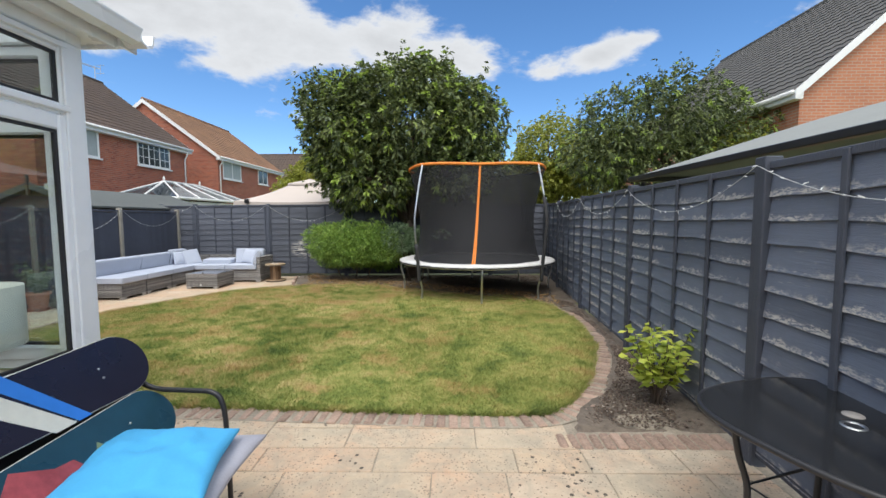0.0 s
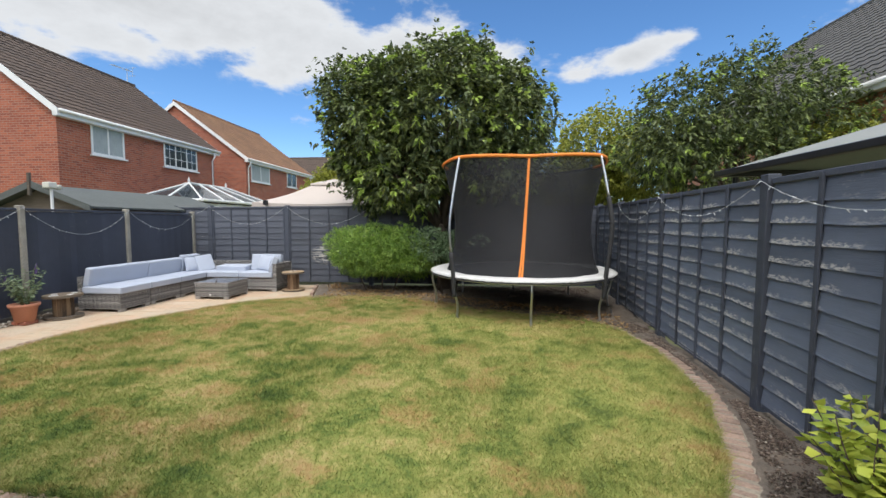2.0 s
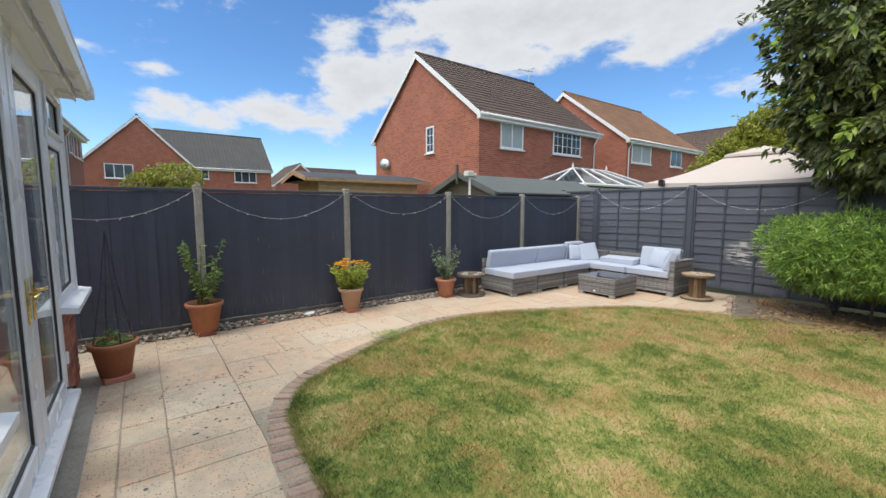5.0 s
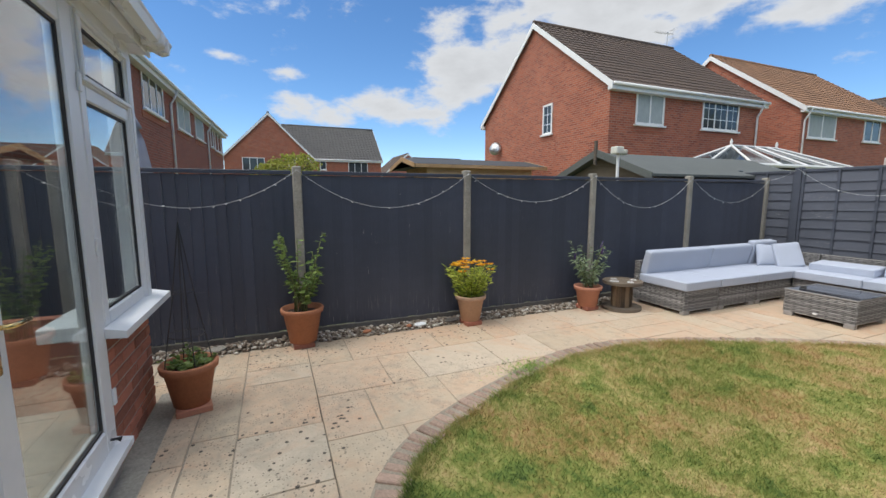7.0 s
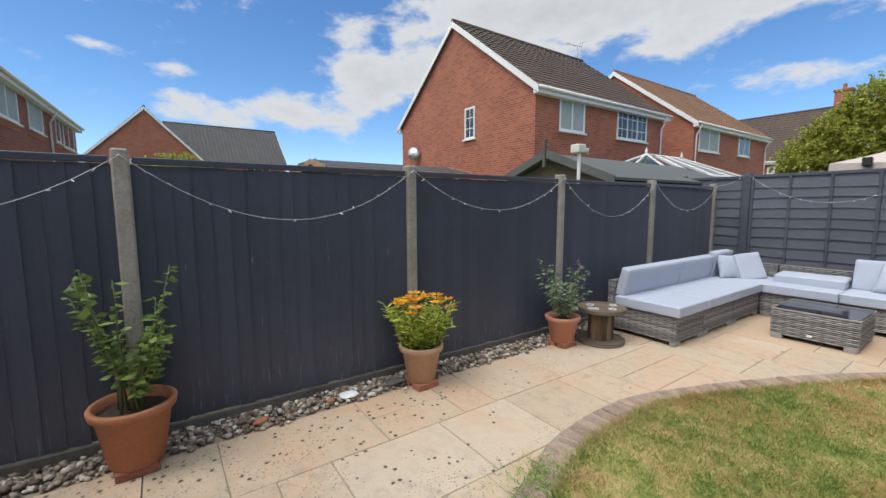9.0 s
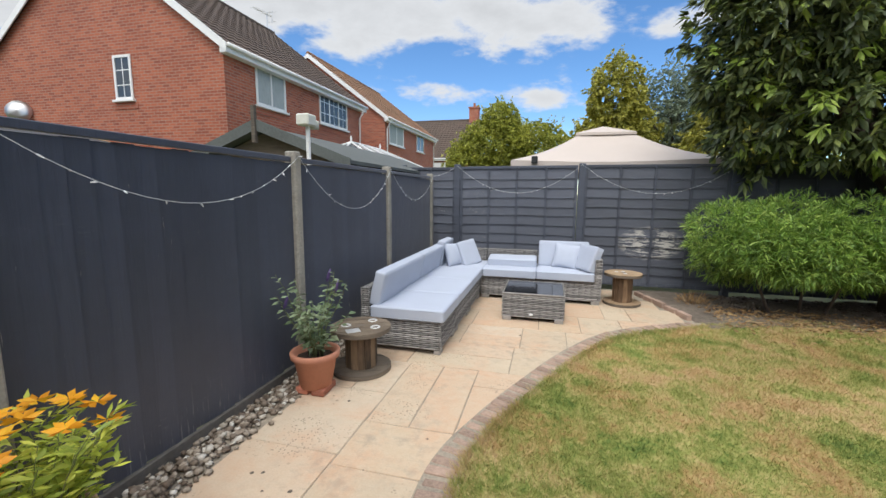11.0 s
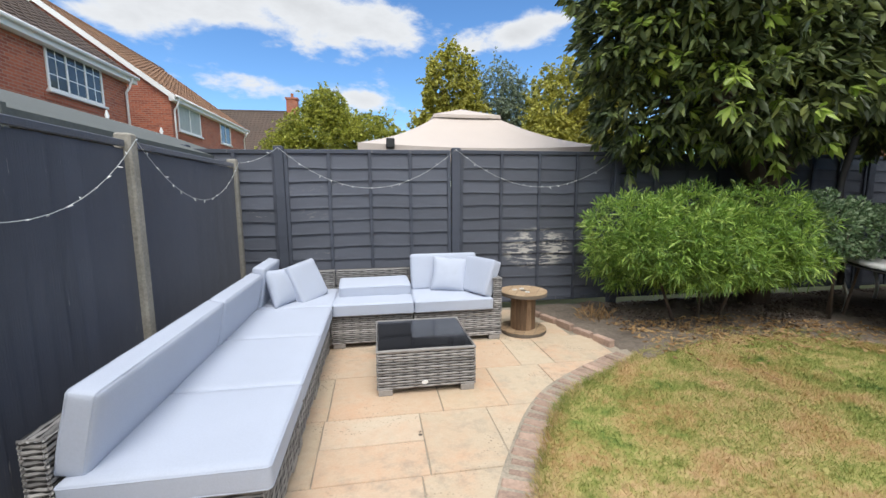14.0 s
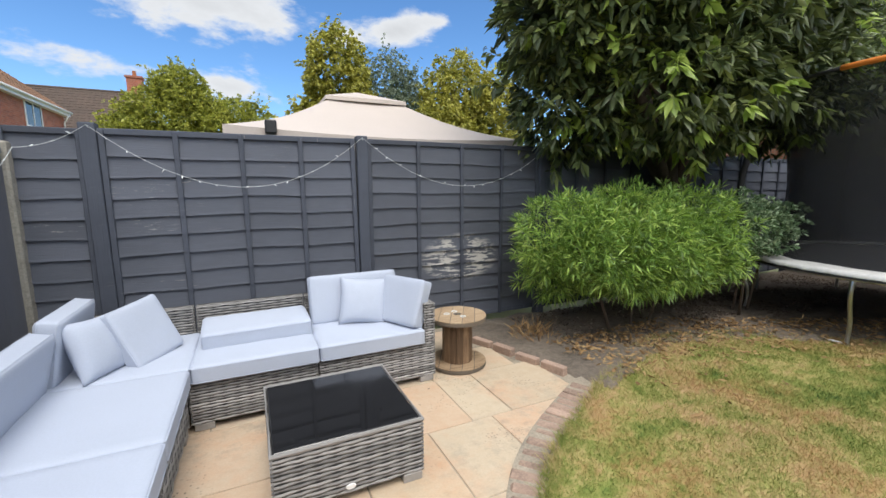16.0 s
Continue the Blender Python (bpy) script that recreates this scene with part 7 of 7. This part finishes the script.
part("reflector", MB().tube([(0, 0.33, 0.45), (0, 0.36, 0.95)], 0.01, 5).tube([(-0.2, 0.33, 0.5), (0.2, 0.33, 0.5)], 0.01, 5).tube([(-0.2, 0.35, 0.9), (0.2, 0.35, 0.9)], 0.01, 5), M["tv_metal"], ae)
di = thing("satellite_dish", pose(-20.0, 13.15, 3.7, 0, 0, 40), "grey satellite dish on a brick wall", "dish")
part("dish", MB().lathe([(0, 0.06), (0.15, 0.035), (0.3, -0.03), (0.3, -0.045), (0.15, 0.02), (0, 0.045)], 24, pose(0.1, -0.35, 0.0, 80, 0, 0)), M["tv_metal"], di, "", True)
part("arm", MB().tube([(0, 0.1, -0.1), (0.05, -0.2, -0.15), (0.1, -0.35, -0.02)], 0.02, 6), M["tv_metal"], di)

brick_house("brick_house", -17.1, 23.8, 0, 8.2, 8.8, 5.25, 3.1, (M["brick"], M["tile_o"]), [(0.5, 3.93, 2.1, 1.12, (2, 1), True), (4.95, 3.98, 1.45, 1.12, (2, 1), False)], "two-storey red brick house with tan tiled roof", (0.15, 8.6))
# gable to the east, with a wing beside it
brick_house("brick_house", -43.0, 3.1, 90, 7.4, 12.0, 5.05, 3.75, (M["brick"], M["tile_g"]), [], "distant red brick gabled house", (), 0.2, ((-2.3, 3.75, 1.85, 1.15, (3, 1)), (1.53, 3.9, 0.62, 1.1, (1, 1))))
brick_house("brick_house", -47.1, 4.4, 0, 8.0, 8.9, 5.05, 3.4, (M["brick"], M["tile_g"]), [(3.0, 3.95, 0.6, 1.05, (1, 1), False), (5.65, 3.75, 1.9, 1.25, (3, 1), False)], "distant red brick house wing with grey roof", (2.3,))
# terrace beyond the dark fence, its front towards the garden
brick_house("terraced_house", -9.67, -4.16, 87.6, 8.0, 19.5, 5.05, 3.1, (M["brick_shaded"], M["tile"]), [(4.4, 3.75, 0.65, 1.05, (1, 1), True), (6.2, 3.80, 1.9, 1.05, (3, 1), False), (9.7, 3.80, 1.85, 1.05, (2, 1), True), (12.5, 3.85, 1.6, 1.0, (1, 1), True), (15.8, 3.85, 0.7, 1.0, (1, 1), False), (17.0, 3.8, 1.9, 1.0, (2, 1), False)], "long red brick terrace with white windows and downpipes", (8.8, 14.9))
# roof with chimney at the end of the street
h4 = brick_house("brick_house", -11.9, 44.0, 90, 8.0, 13.0, 4.6, 3.7, (M["brick"], M["tile"]), [], "brick house with brown roof and tall chimney", ())
part("chimney", MB().box(-0.35, 0.35, -0.15, 0.75, 6.0, 9.35, 0.01).box(-0.42, 0.42, -0.22, 0.82, 9.35, 9.5, 0.01), M["brick"], h4, "red brick chimney stack")
part("chimney_pot", MB().lathe([(0.13, 9.5), (0.11, 9.85), (0.13, 9.88), (0.09, 9.88)], 12, pose(0, 0.3, 0)), M["terracotta"], h4, "terracotta chimney pot", True)
part("conservatory_windows", MB().box(-4.05, -4.01, 0.5, 3.2, 2.9, 4.1), M["white"], h4, "white window band")
brick_house("brick_house", -60.0, 21.5, 90, 7.0, 8.0, 4.6, 2.9, (M["brick"], M["tile"]), [], "far brick house gable", ())
brick_house("brick_house", -66.0, 23.5, 0, 7.0, 9.0, 4.6, 2.9, (M["brick"], M["tile"]), [], "far brick house with brown roof", ())
brick_house("brick_house", 14.2, 10.6, 0, 10.4, 11.0, 4.75, 4.6, (M["brick_o"], M["tile_g"]), [], "orange brick house with dark grey tiled roof", ())

cabin = thing("garden_cabin", pose(-16.6, 10.1, 0), "pale timber garden cabin with grey felt roof", "shed")
part("wall", MB().box(-1.3, 1.0, -2.1, 2.1, 0, 2.5), M["cabin"], cabin)
for k in range(17):
    part("board", MB().box(1.0, 1.02, -2.1, 2.1, 0.02 + 0.145 * k, 0.155 + 0.145 * k, 0.004), M["cabin"], cabin)
part("roof", MB().add([(-1.8, -2.6, 2.48), (1.25, -2.6, 2.48), (-0.2, -2.6, 2.78), (-1.8, 2.6, 2.48), (1.25, 2.6, 2.48), (-0.2, 2.6, 2.78), (-1.8, -2.6, 2.56), (1.25, -2.6, 2.56), (-0.2, -2.6, 2.86), (-1.8, 2.6, 2.56), (1.25, 2.6, 2.56), (-0.2, 2.6, 2.86)], [(6, 7, 8), (11, 10, 9), (7, 10, 11, 8), (8, 11, 9, 6), (0, 2, 1), (3, 4, 5), (0, 1, 7, 6), (1, 4, 10, 7), (4, 3, 9, 10), (3, 0, 6, 9), (1, 2, 5, 4), (2, 0, 3, 5)]), M["felt"], cabin, "grey felt roof")
for y0 in (-2.64, 2.61):
    part("barge_board", MB().add([(-1.8, y0, 2.42), (-0.2, y0, 2.72), (1.25, y0, 2.42), (1.25, y0, 2.57), (-0.2, y0, 2.88), (-1.8, y0, 2.57), (-1.8, y0 + 0.025, 2.42), (-0.2, y0 + 0.025, 2.72), (1.25, y0 + 0.025, 2.42), (1.25, y0 + 0.025, 2.57), (-0.2, y0 + 0.025, 2.88), (-1.8, y0 + 0.025, 2.57)], [(0, 1, 4, 5), (1, 2, 3, 4), (11, 10, 7, 6), (10, 9, 8, 7), (5, 4, 10, 11), (4, 3, 9, 10), (0, 6, 7, 1), (1, 7, 8, 2)]), M["cabin"], cabin)
part("eaves_board", MB().box(1.22, 1.26, -2.6, 2.6, 2.44, 2.55, 0.004), M["cabin"], cabin)

sh = thing("felt_roof_shed", pose(-8.35, 10.75, 0), "dark timber shed with green-grey felt roof", "shed")
part("wall", MB().add([(-1.08, -1.95, 0), (1.08, -1.95, 0), (1.08, -1.95, 1.8), (0, -1.95, 2.22), (-1.08, -1.95, 1.8), (-1.08, 1.95, 0), (1.08, 1.95, 0), (1.08, 1.95, 1.8), (0, 1.95, 2.22), (-1.08, 1.95, 1.8)], [(0, 1, 2, 3, 4), (9, 8, 7, 6, 5), (1, 6, 7, 2), (5, 0, 4, 9)]), M["shed"], sh)
for s in (1, -1):
    part("roof_sheet", MB().add([(0, -2.15, 2.27), (s * 1.22, -2.15, 1.84), (s * 1.22, 2.15, 1.84), (0, 2.15, 2.27), (0, -2.15, 2.23), (s * 1.22, -2.15, 1.80), (s * 1.22, 2.15, 1.80), (0, 2.15, 2.23)], [(0, 1, 2, 3) if s < 0 else (3, 2, 1, 0), (4, 5, 6, 7), (0, 4, 5, 1), (1, 5, 6, 2), (2, 6, 7, 3)]), M["felt_g"], sh, "green-grey mineral felt")
    part("barge_board", MB().add([(0, -2.18, 2.20), (s * 1.22, -2.18, 1.74), (s * 1.22, -2.18, 1.86), (0, -2.18, 2.33), (0, -2.15, 2.20), (s * 1.22, -2.15, 1.74), (s * 1.22, -2.15, 1.86), (0, -2.15, 2.33)], [(0, 1, 2, 3), (7, 6, 5, 4), (3, 2, 6, 7), (0, 4, 5, 1), (1, 5, 6, 2)]), M["felt_g"], sh)
part("finial", MB().box(-0.025, 0.025, -2.21, -2.16, 2.05, 2.48, 0.004), M["shed"], sh)
wp = thing("sensor_post", pose(-7.32, 8.06, 0), "white post with a small sensor box over the fence", "post")
part("post", MB().tube([(0, 0, 0), (0, 0, 2.16)], 0.022, 8), M["white"], wp)
part("box", MB().box(-0.07, 0.07, -0.10, 0.05, 2.13, 2.24, 0.012), M["cream"], wp, "cream plastic box")
part("cup", MB().lathe([(0, 0), (0.045, 0.0), (0.05, 0.07), (0.045, 0.08), (0, 0.06)], 14, pose(0.0, 0.12, 2.12)), M["cream"], wp, "", True)

cs = thing("glass_roof_conservatory", pose(-11.4, 18.2, 0), "white framed conservatory with hipped glass roof", "conservatory")
part("wall", MB().box(-1.4, 1.5, -2.6, 2.6, 0, 2.25), M["white"], cs)
A = [(-1.4, -2.7, 2.35), (1.6, -2.7, 2.35), (1.6, 2.7, 2.35), (-1.4, 2.7, 2.35)]
R0, R1 = (0.0, -1.2, 3.1), (0.0, 1.2, 3.1)
gr = MB().add([*A, R0, R1], [(0, 1, 4), (1, 2, 5, 4), (2, 3, 5), (3, 0, 4, 5)])
part("roof_glass", gr, M["dark_glass"], cs, "grey reflecting roof glass")
bars = [(A[0], R0), (A[1], R0), (A[2], R1), (A[3], R1), (R0, R1)] + [((1.6, y, 2.35), (0.0, y * 0.45, 3.1)) for y in (-1.35, 0, 1.35)] + [((x, -2.7, 2.35), R0) for x in (0.1,)]
for a, b in bars:
    part("glazing_bar", MB().tube([Vector(a) + Vector((0, 0, .02)), Vector(b) + Vector((0, 0, .02))], 0.032, 6), M["white"], cs)
for a, b in ((A[0], A[1]), (A[1], A[2])):
    part("eaves_beam", MB().tube([a, b], 0.06, 6), M["white"], cs)
for y in (-1.2, 1.2):
    part("finial", MB().lathe([(0, 0), (0.05, 0.0), (0.03, 0.06), (0.05, 0.12), (0.0, 0.26)], 10, pose(0, y, 3.1)), M["white"], cs, "", True)


def gazebo():
    g = thing("garden_gazebo", pose(-4.0, 13.15, 0), "beige canvas gazebo with vented peak", "gazebo")
    a, b = 1.62, 1.62
    ez, tz = 2.05, 2.60
    n = 12
    V, F = [], []
    # canopy: each side sags a little between its ribs
    for k in range(n + 1):
        t = k / n
        r = 1 - t * 0.72
        z = ez + (tz - ez) * t - 0.07 * math.sin(math.pi * t)
        for q in range(32):
            u = q / 8
            s, f = int(u), u - int(u)
            c = [(-1, -1), (1, -1), (1, 1), (-1, 1)]
            x = c[s][0] + (c[(s + 1) % 4][0] - c[s][0]) * f
            y = c[s][1] + (c[(s + 1) % 4][1] - c[s][1]) * f
            V.append((x * a * r, y * b * r, z - 0.05 * math.sin(math.pi * f) * r))
    for k in range(n):
        for q in range(32):
            p = (q + 1) % 32
            F.append((k * 32 + q, k * 32 + p, (k + 1) * 32 + p, (k + 1) * 32 + q))
    m = MB()
    m.v, m.f = V, F
    part("canopy", m, M["canvas"], g, "", True)
    m = MB()
    for z0, z1, off in ((ez - 0.17, ez, 0.012),):
        o = []
        for q in range(32):
            x, y, z = V[q]
            m.v += [(x * 1.004, y * 1.004, z), (x * 1.006, y * 1.006, z - 0.17 - 0.012 * (q % 2))]
        m.f += [(2 * q, 2 * q + 1, 2 * ((q + 1) % 32) + 1, 2 * ((q + 1) % 32)) for q in range(32)]
    part("valance", m, M["canvas"], g)
    m = MB().add([(-0.52, -0.52, 2.62), (0.52, -0.52, 2.62), (0.52, 0.52, 2.62), (-0.52, 0.52, 2.62), (0, 0, 2.80), (-0.53, -0.53, 2.57), (0.53, -0.53, 2.57), (0.53, 0.53, 2.57), (-0.53, 0.53, 2.57)], [(0, 1, 4), (1, 2, 4), (2, 3, 4), (3, 0, 4), (0, 5, 6, 1), (1, 6, 7, 2), (2, 7, 8, 3), (3, 8, 5, 0)])
    part("vent_cap", m, M["canvas"], g, "raised canvas vent")
    for x in (-1.5, 1.5):
        for y in (-1.5, 1.5):
            part("leg", MB().tube([(x, y, 0), (x, y, 2.05)], 0.025, 8), M["black_metal"], g)
    part("corner_lamp", MB().box(-1.28, -1.18, -1.72, -1.62, 1.98, 2.10, 0.01), M["black_metal"], g, "small black lamp box")


gazebo()

cp = thing("grey_canopy", pose(5.7, 5.3, 0), "grey pitched canopy roof beyond the worn fence", "canopy")
part("cover", MB().add([(-1.85, -2.9, 2.30), (1.85, -2.9, 2.30), (1.85, 2.75, 2.30), (-1.85, 2.75, 2.30), (0, -1.0, 2.95), (0, 1.0, 2.95)], [(0, 1, 4), (1, 2, 5, 4), (2, 3, 5), (3, 0, 4, 5)]), M["canopy"], cp, "grey fabric cover")
part("edge_beam", MB().box(-1.90, -1.80, -2.9, 2.80, 2.225, 2.31, 0.01).box(-1.80, 1.8, 2.70, 2.80, 2.225, 2.31, 0.01).box(-1.80, 1.8, -2.9, -2.8, 2.225, 2.31, 0.01), M["black_metal"], cp, "dark edge beam")
for x in (-1.7, 1.7):
    for y in (-2.7, 2.6):
        part("leg", MB().tube([(x, y, 0), (x, y, 2.2)], 0.04, 8), M["black_metal"], cp)

um = thing("closed_parasol", pose(-8.5, 1.62, 0), "closed grey parasol behind the dark fence", "parasol")
part("pole", MB().tube([(0, 0, 0), (0, 0, 2.45)], 0.02, 8), M["black_metal"], um)
pc = MB().lathe([(0.17, 1.45), (0.15, 1.8), (0.10, 2.15), (0.05, 2.3), (0.09, 2.31), (0.03, 2.45), (0, 2.46)], 20)
pc.v = [(x * (1 + 0.25 * math.sin(6 * math.atan2(y, x))), y * (1 + 0.25 * math.sin(6 * math.atan2(y, x))), z) for x, y, z in pc.v]
part("canopy", pc, M["grey_fabric"], um, "", True)
tree("far_tree", (-38.0, -2.5), 2.5, 0.2, [(-38, -2.5, 5.2, 1.6, 1.6, 1.8), (-37, -3.5, 4.6, 1.4, 1.4, 1.4)], 900, 6, 0.3, 0.16, M["leaf_light"], "distant round tree between houses", 61, 0.3, 0.4, 8)
tree("climber_tree", (-24.0, 4.2), 1.6, 0.1, [(-24, 4.2, 2.9, 1.3, 1.2, 0.6), (-24.2, 3.2, 2.6, 0.9, 0.9, 0.5)], 900, 6, 0.16, 0.08, M["leaf_light"], "green shrub top above the fence", 62, 0.3, 0.4, 6)
for k, (tx, ty, th) in enumerate(((-80, 30, 6.5), (-85, 42, 7.0), (-75, 24, 6.0), (-40, 70, 8.0), (-25, 75, 8.0), (8, 70, 9.0), (30, 60, 9.0))):
    tree("distant_tree", (tx, ty), 2.5, 0.3, [(tx, ty, th - 2.6, 4.5, 4.0, 2.6), (tx + 3.5, ty + 1, th - 3.2, 3.5, 3.0, 2.0)], 700, 5, 0.7, 0.4, M["leaf_grey"] if k % 2 else M["leaf_light"], "distant broadleaf tree on the skyline", 70 + k, 0.3, 0.4, 6)

# ---- garden chair with boards, glass table ----


def garden_chair():
    c = thing("garden_chair", pose(-0.76, 1.68, 0, 0, 0, 90), "wide black metal garden armchair", "chair")
    # local: front towards -y, so that the chair faces +x
    W, D = 0.52, 0.50
    for s in (-1, 1):
        part("side_frame", MB().tube(spline([(s * W, -0.02, 0.0), (s * W, -0.015, 0.40), (s * W, 0.0, 0.60), (s * W, 0.05, 0.665), (s * W, 0.16, 0.675), (s * W, 0.34, 0.685), (s * W, 0.43, 0.73), (s * W, 0.47, 0.79)], 5), 0.013, 8), M["black_metal"], c, "", True)
        part("back_post", MB().tube(spline([(s * W, 0.50, 0.0), (s * W, 0.43, 0.42), (s * W, 0.47, 0.70), (s * W * 0.95, 0.50, 0.90)], 5), 0.013, 8), M["black_metal"], c, "", True)
        part("seat_rail", MB().tube([(s * W, -0.015, 0.40), (s * W, 0.43, 0.40)], 0.012, 8), M["black_metal"], c, "", True)
    part("seat", MB().box(-W, W, 0.0, 0.43, 0.40, 0.41, 0.003), M["black_metal"], c, "black mesh seat")
    for z, y in ((0.90, 0.50), (0.55, 0.45)):
        part("back_rail", MB().tube([(-W, y, z), (W, y, z)], 0.012, 8), M["black_metal"], c, "", True)
    part("backrest", MB().add([(-W, 0.445, 0.50), (W, 0.445, 0.50), (W, 0.495, 0.90), (-W, 0.495, 0.90), (-W, 0.452, 0.50), (W, 0.452, 0.50), (W, 0.502, 0.90), (-W, 0.502, 0.90)], [(0, 1, 2, 3), (7, 6, 5, 4), (3, 2, 6, 7), (0, 4, 5, 1)]), M["black_metal"], c, "black mesh back")
    return c


garden_chair()


def snowboard(name, m, L_, w, mat, label, bands, bolts):
    """A board in the local xy plane, length along x from its tip at x=0 to -L_; face towards +z."""
    s = thing(name, m, label, "snowboard")
    o = []
    r = w / 2
    for k in range(17):
        a = radians(-90 + 180 * k / 16)
        o.append((-r * 1.1 + r * 1.1 * math.cos(a), r * math.sin(a)))
    o += [(-L_ * 0.5, r * 0.86), (-L_ + r, r)]
    for k in range(9):
        a = radians(90 + 180 * k / 8)
        o.append((-L_ + r + r * math.cos(a), r * math.sin(a)))
    o += [(-L_ * 0.5, -r * 0.86)]
    part("deck", MB().prism(o, -0.006, 0.004), mat, s)
    part("edge", MB().tube([(x, y, -0.003) for x, y in o], 0.004, 5, closed=True), M["cream"], s, "pale worn edge")
    for pts, bm_, lab in bands:
        part("print", MB().prism(pts, 0.004, 0.0048), bm_, s, lab)
    for x, y in bolts:
        part("bolt", MB().lathe([(0, 0.004), (0.006, 0.004), (0.005, 0.008), (0, 0.009)], 10, pose(x, y, 0)), M["steel"], s, "", True)
    return s


# the black board leans on the back of the chair, the teal one in front of it
snowboard("snowboard", pose(-1.20, 2.26, 0.845, 0, 0, 90) @ pose(0, 0, 0, 62, 0, 0), 1.5, 0.29, M["board_black"], "black snowboard with blue and cream stripes on a chair",
          [([(-0.46, -0.145), (-0.40, -0.145), (-0.62, 0.14), (-0.70, 0.14)], M["blue"], "bright blue stripe"), ([(-0.56, -0.145), (-0.47, -0.145), (-0.72, 0.14), (-0.84, 0.14)], M["cream"], "cream stripe")], [(-0.27, 0.02), (-0.27, -0.025)])
snowboard("snowboard", pose(-1.05, 2.22, 0.60, 0, 0, 90) @ pose(0, 0, 0, 55, 0, 0), 1.5, 0.27, M["board_teal"], "dark teal snowboard with worn red print on a chair",
          [([(-0.62, -0.10), (-0.50, -0.04), (-0.53, 0.02), (-0.60, 0.03), (-0.72, 0.10), (-0.80, 0.02), (-0.70, -0.03)], M["red"], "worn red print"), ([(-0.42, -0.09), (-0.38, -0.02), (-0.42, 0.03), (-0.46, -0.03)], M["leaf_silver"], "faded green print")], [(-0.25, 0.02), (-0.26, -0.025)])
cushion("seat_pad", 0.64, 0.70, 0.09, pose(-0.83, 1.84, 0.465, 0, 3, 4), "grey quilted chair pad on the garden chair", M["grey_fabric"], 31, 0.5, "", True)
cushion("blue_cushion", 0.52, 0.54, 0.11, pose(-0.80, 1.76, 0.56, 0, 5, 14), "bright sky-blue cushion on a grey chair pad", M["sky_fabric"], 33, 0.3, "", True)


def glass_table():
    t = thing("glass_table", pose(2.02, 1.80, 0, 0, 0, 18), "black glass patio table with tubular legs", "table")
    r, e, n = 0.47, 3.0, 64
    o = []
    for k in range(n):
        a = 6.283185 * k / n
        q = (abs(math.cos(a)) ** e + abs(math.sin(a)) ** e) ** (-1 / e)
        o.append((r * q * math.cos(a), r * q * math.sin(a)))
    part("tabletop", MB().prism(o, 0.705, 0.713), M["table_glass"], t, "smoked glass top with dust")
    part("rim", MB().tube([(x * 1.0, y * 1.0, 0.703) for x, y in o], 0.013, 8, closed=True), M["black_metal"], t, "black rim", True)
    part("parasol_ring", MB().lathe([(0.030, 0.713), (0.034, 0.717), (0.040, 0.717), (0.043, 0.713)], 24), M["steel"], t, "grey ring round the parasol hole", True)
    part("parasol_cap", MB().lathe([(0, 0.717), (0.036, 0.716), (0.038, 0.713)], 20, pose(0.11, 0.06, 0)), M["foot"], t, "loose grey cap", True)
    for k in range(4):
        a = radians(45 + 90 * k)
        ca, sa = math.cos(a), math.sin(a)
        P = [(0.40, 0.70), (0.37, 0.50), (0.33, 0.34), (0.35, 0.16), (0.43, 0.03), (0.47, 0.013)]
        part("leg", MB().tube([(x * ca, x * sa, z) for x, z in spline_rz(P)], 0.014, 8), M["black_metal"], t, "", True)
    part("brace", MB().tube([(0.335 * math.cos(radians(45 + 90 * k)), 0.335 * math.sin(radians(45 + 90 * k)), 0.36) for k in range(4)], 0.009, 6, closed=True), M["black_metal"], t, "", True)


glass_table()
cv = thing("folded_cover", pose(2.12, 1.42, 0.716, 0, 0, 20), "crumpled dark blue-grey cover lying on the table", "cover")
part("cloth", cushion_mesh("cloth", 0.50, 0.36, 0.17, M["navy"], 0.3, 77, 12, 0.07, 0.03), None, cv, m=pose(0, 0, 0.07))
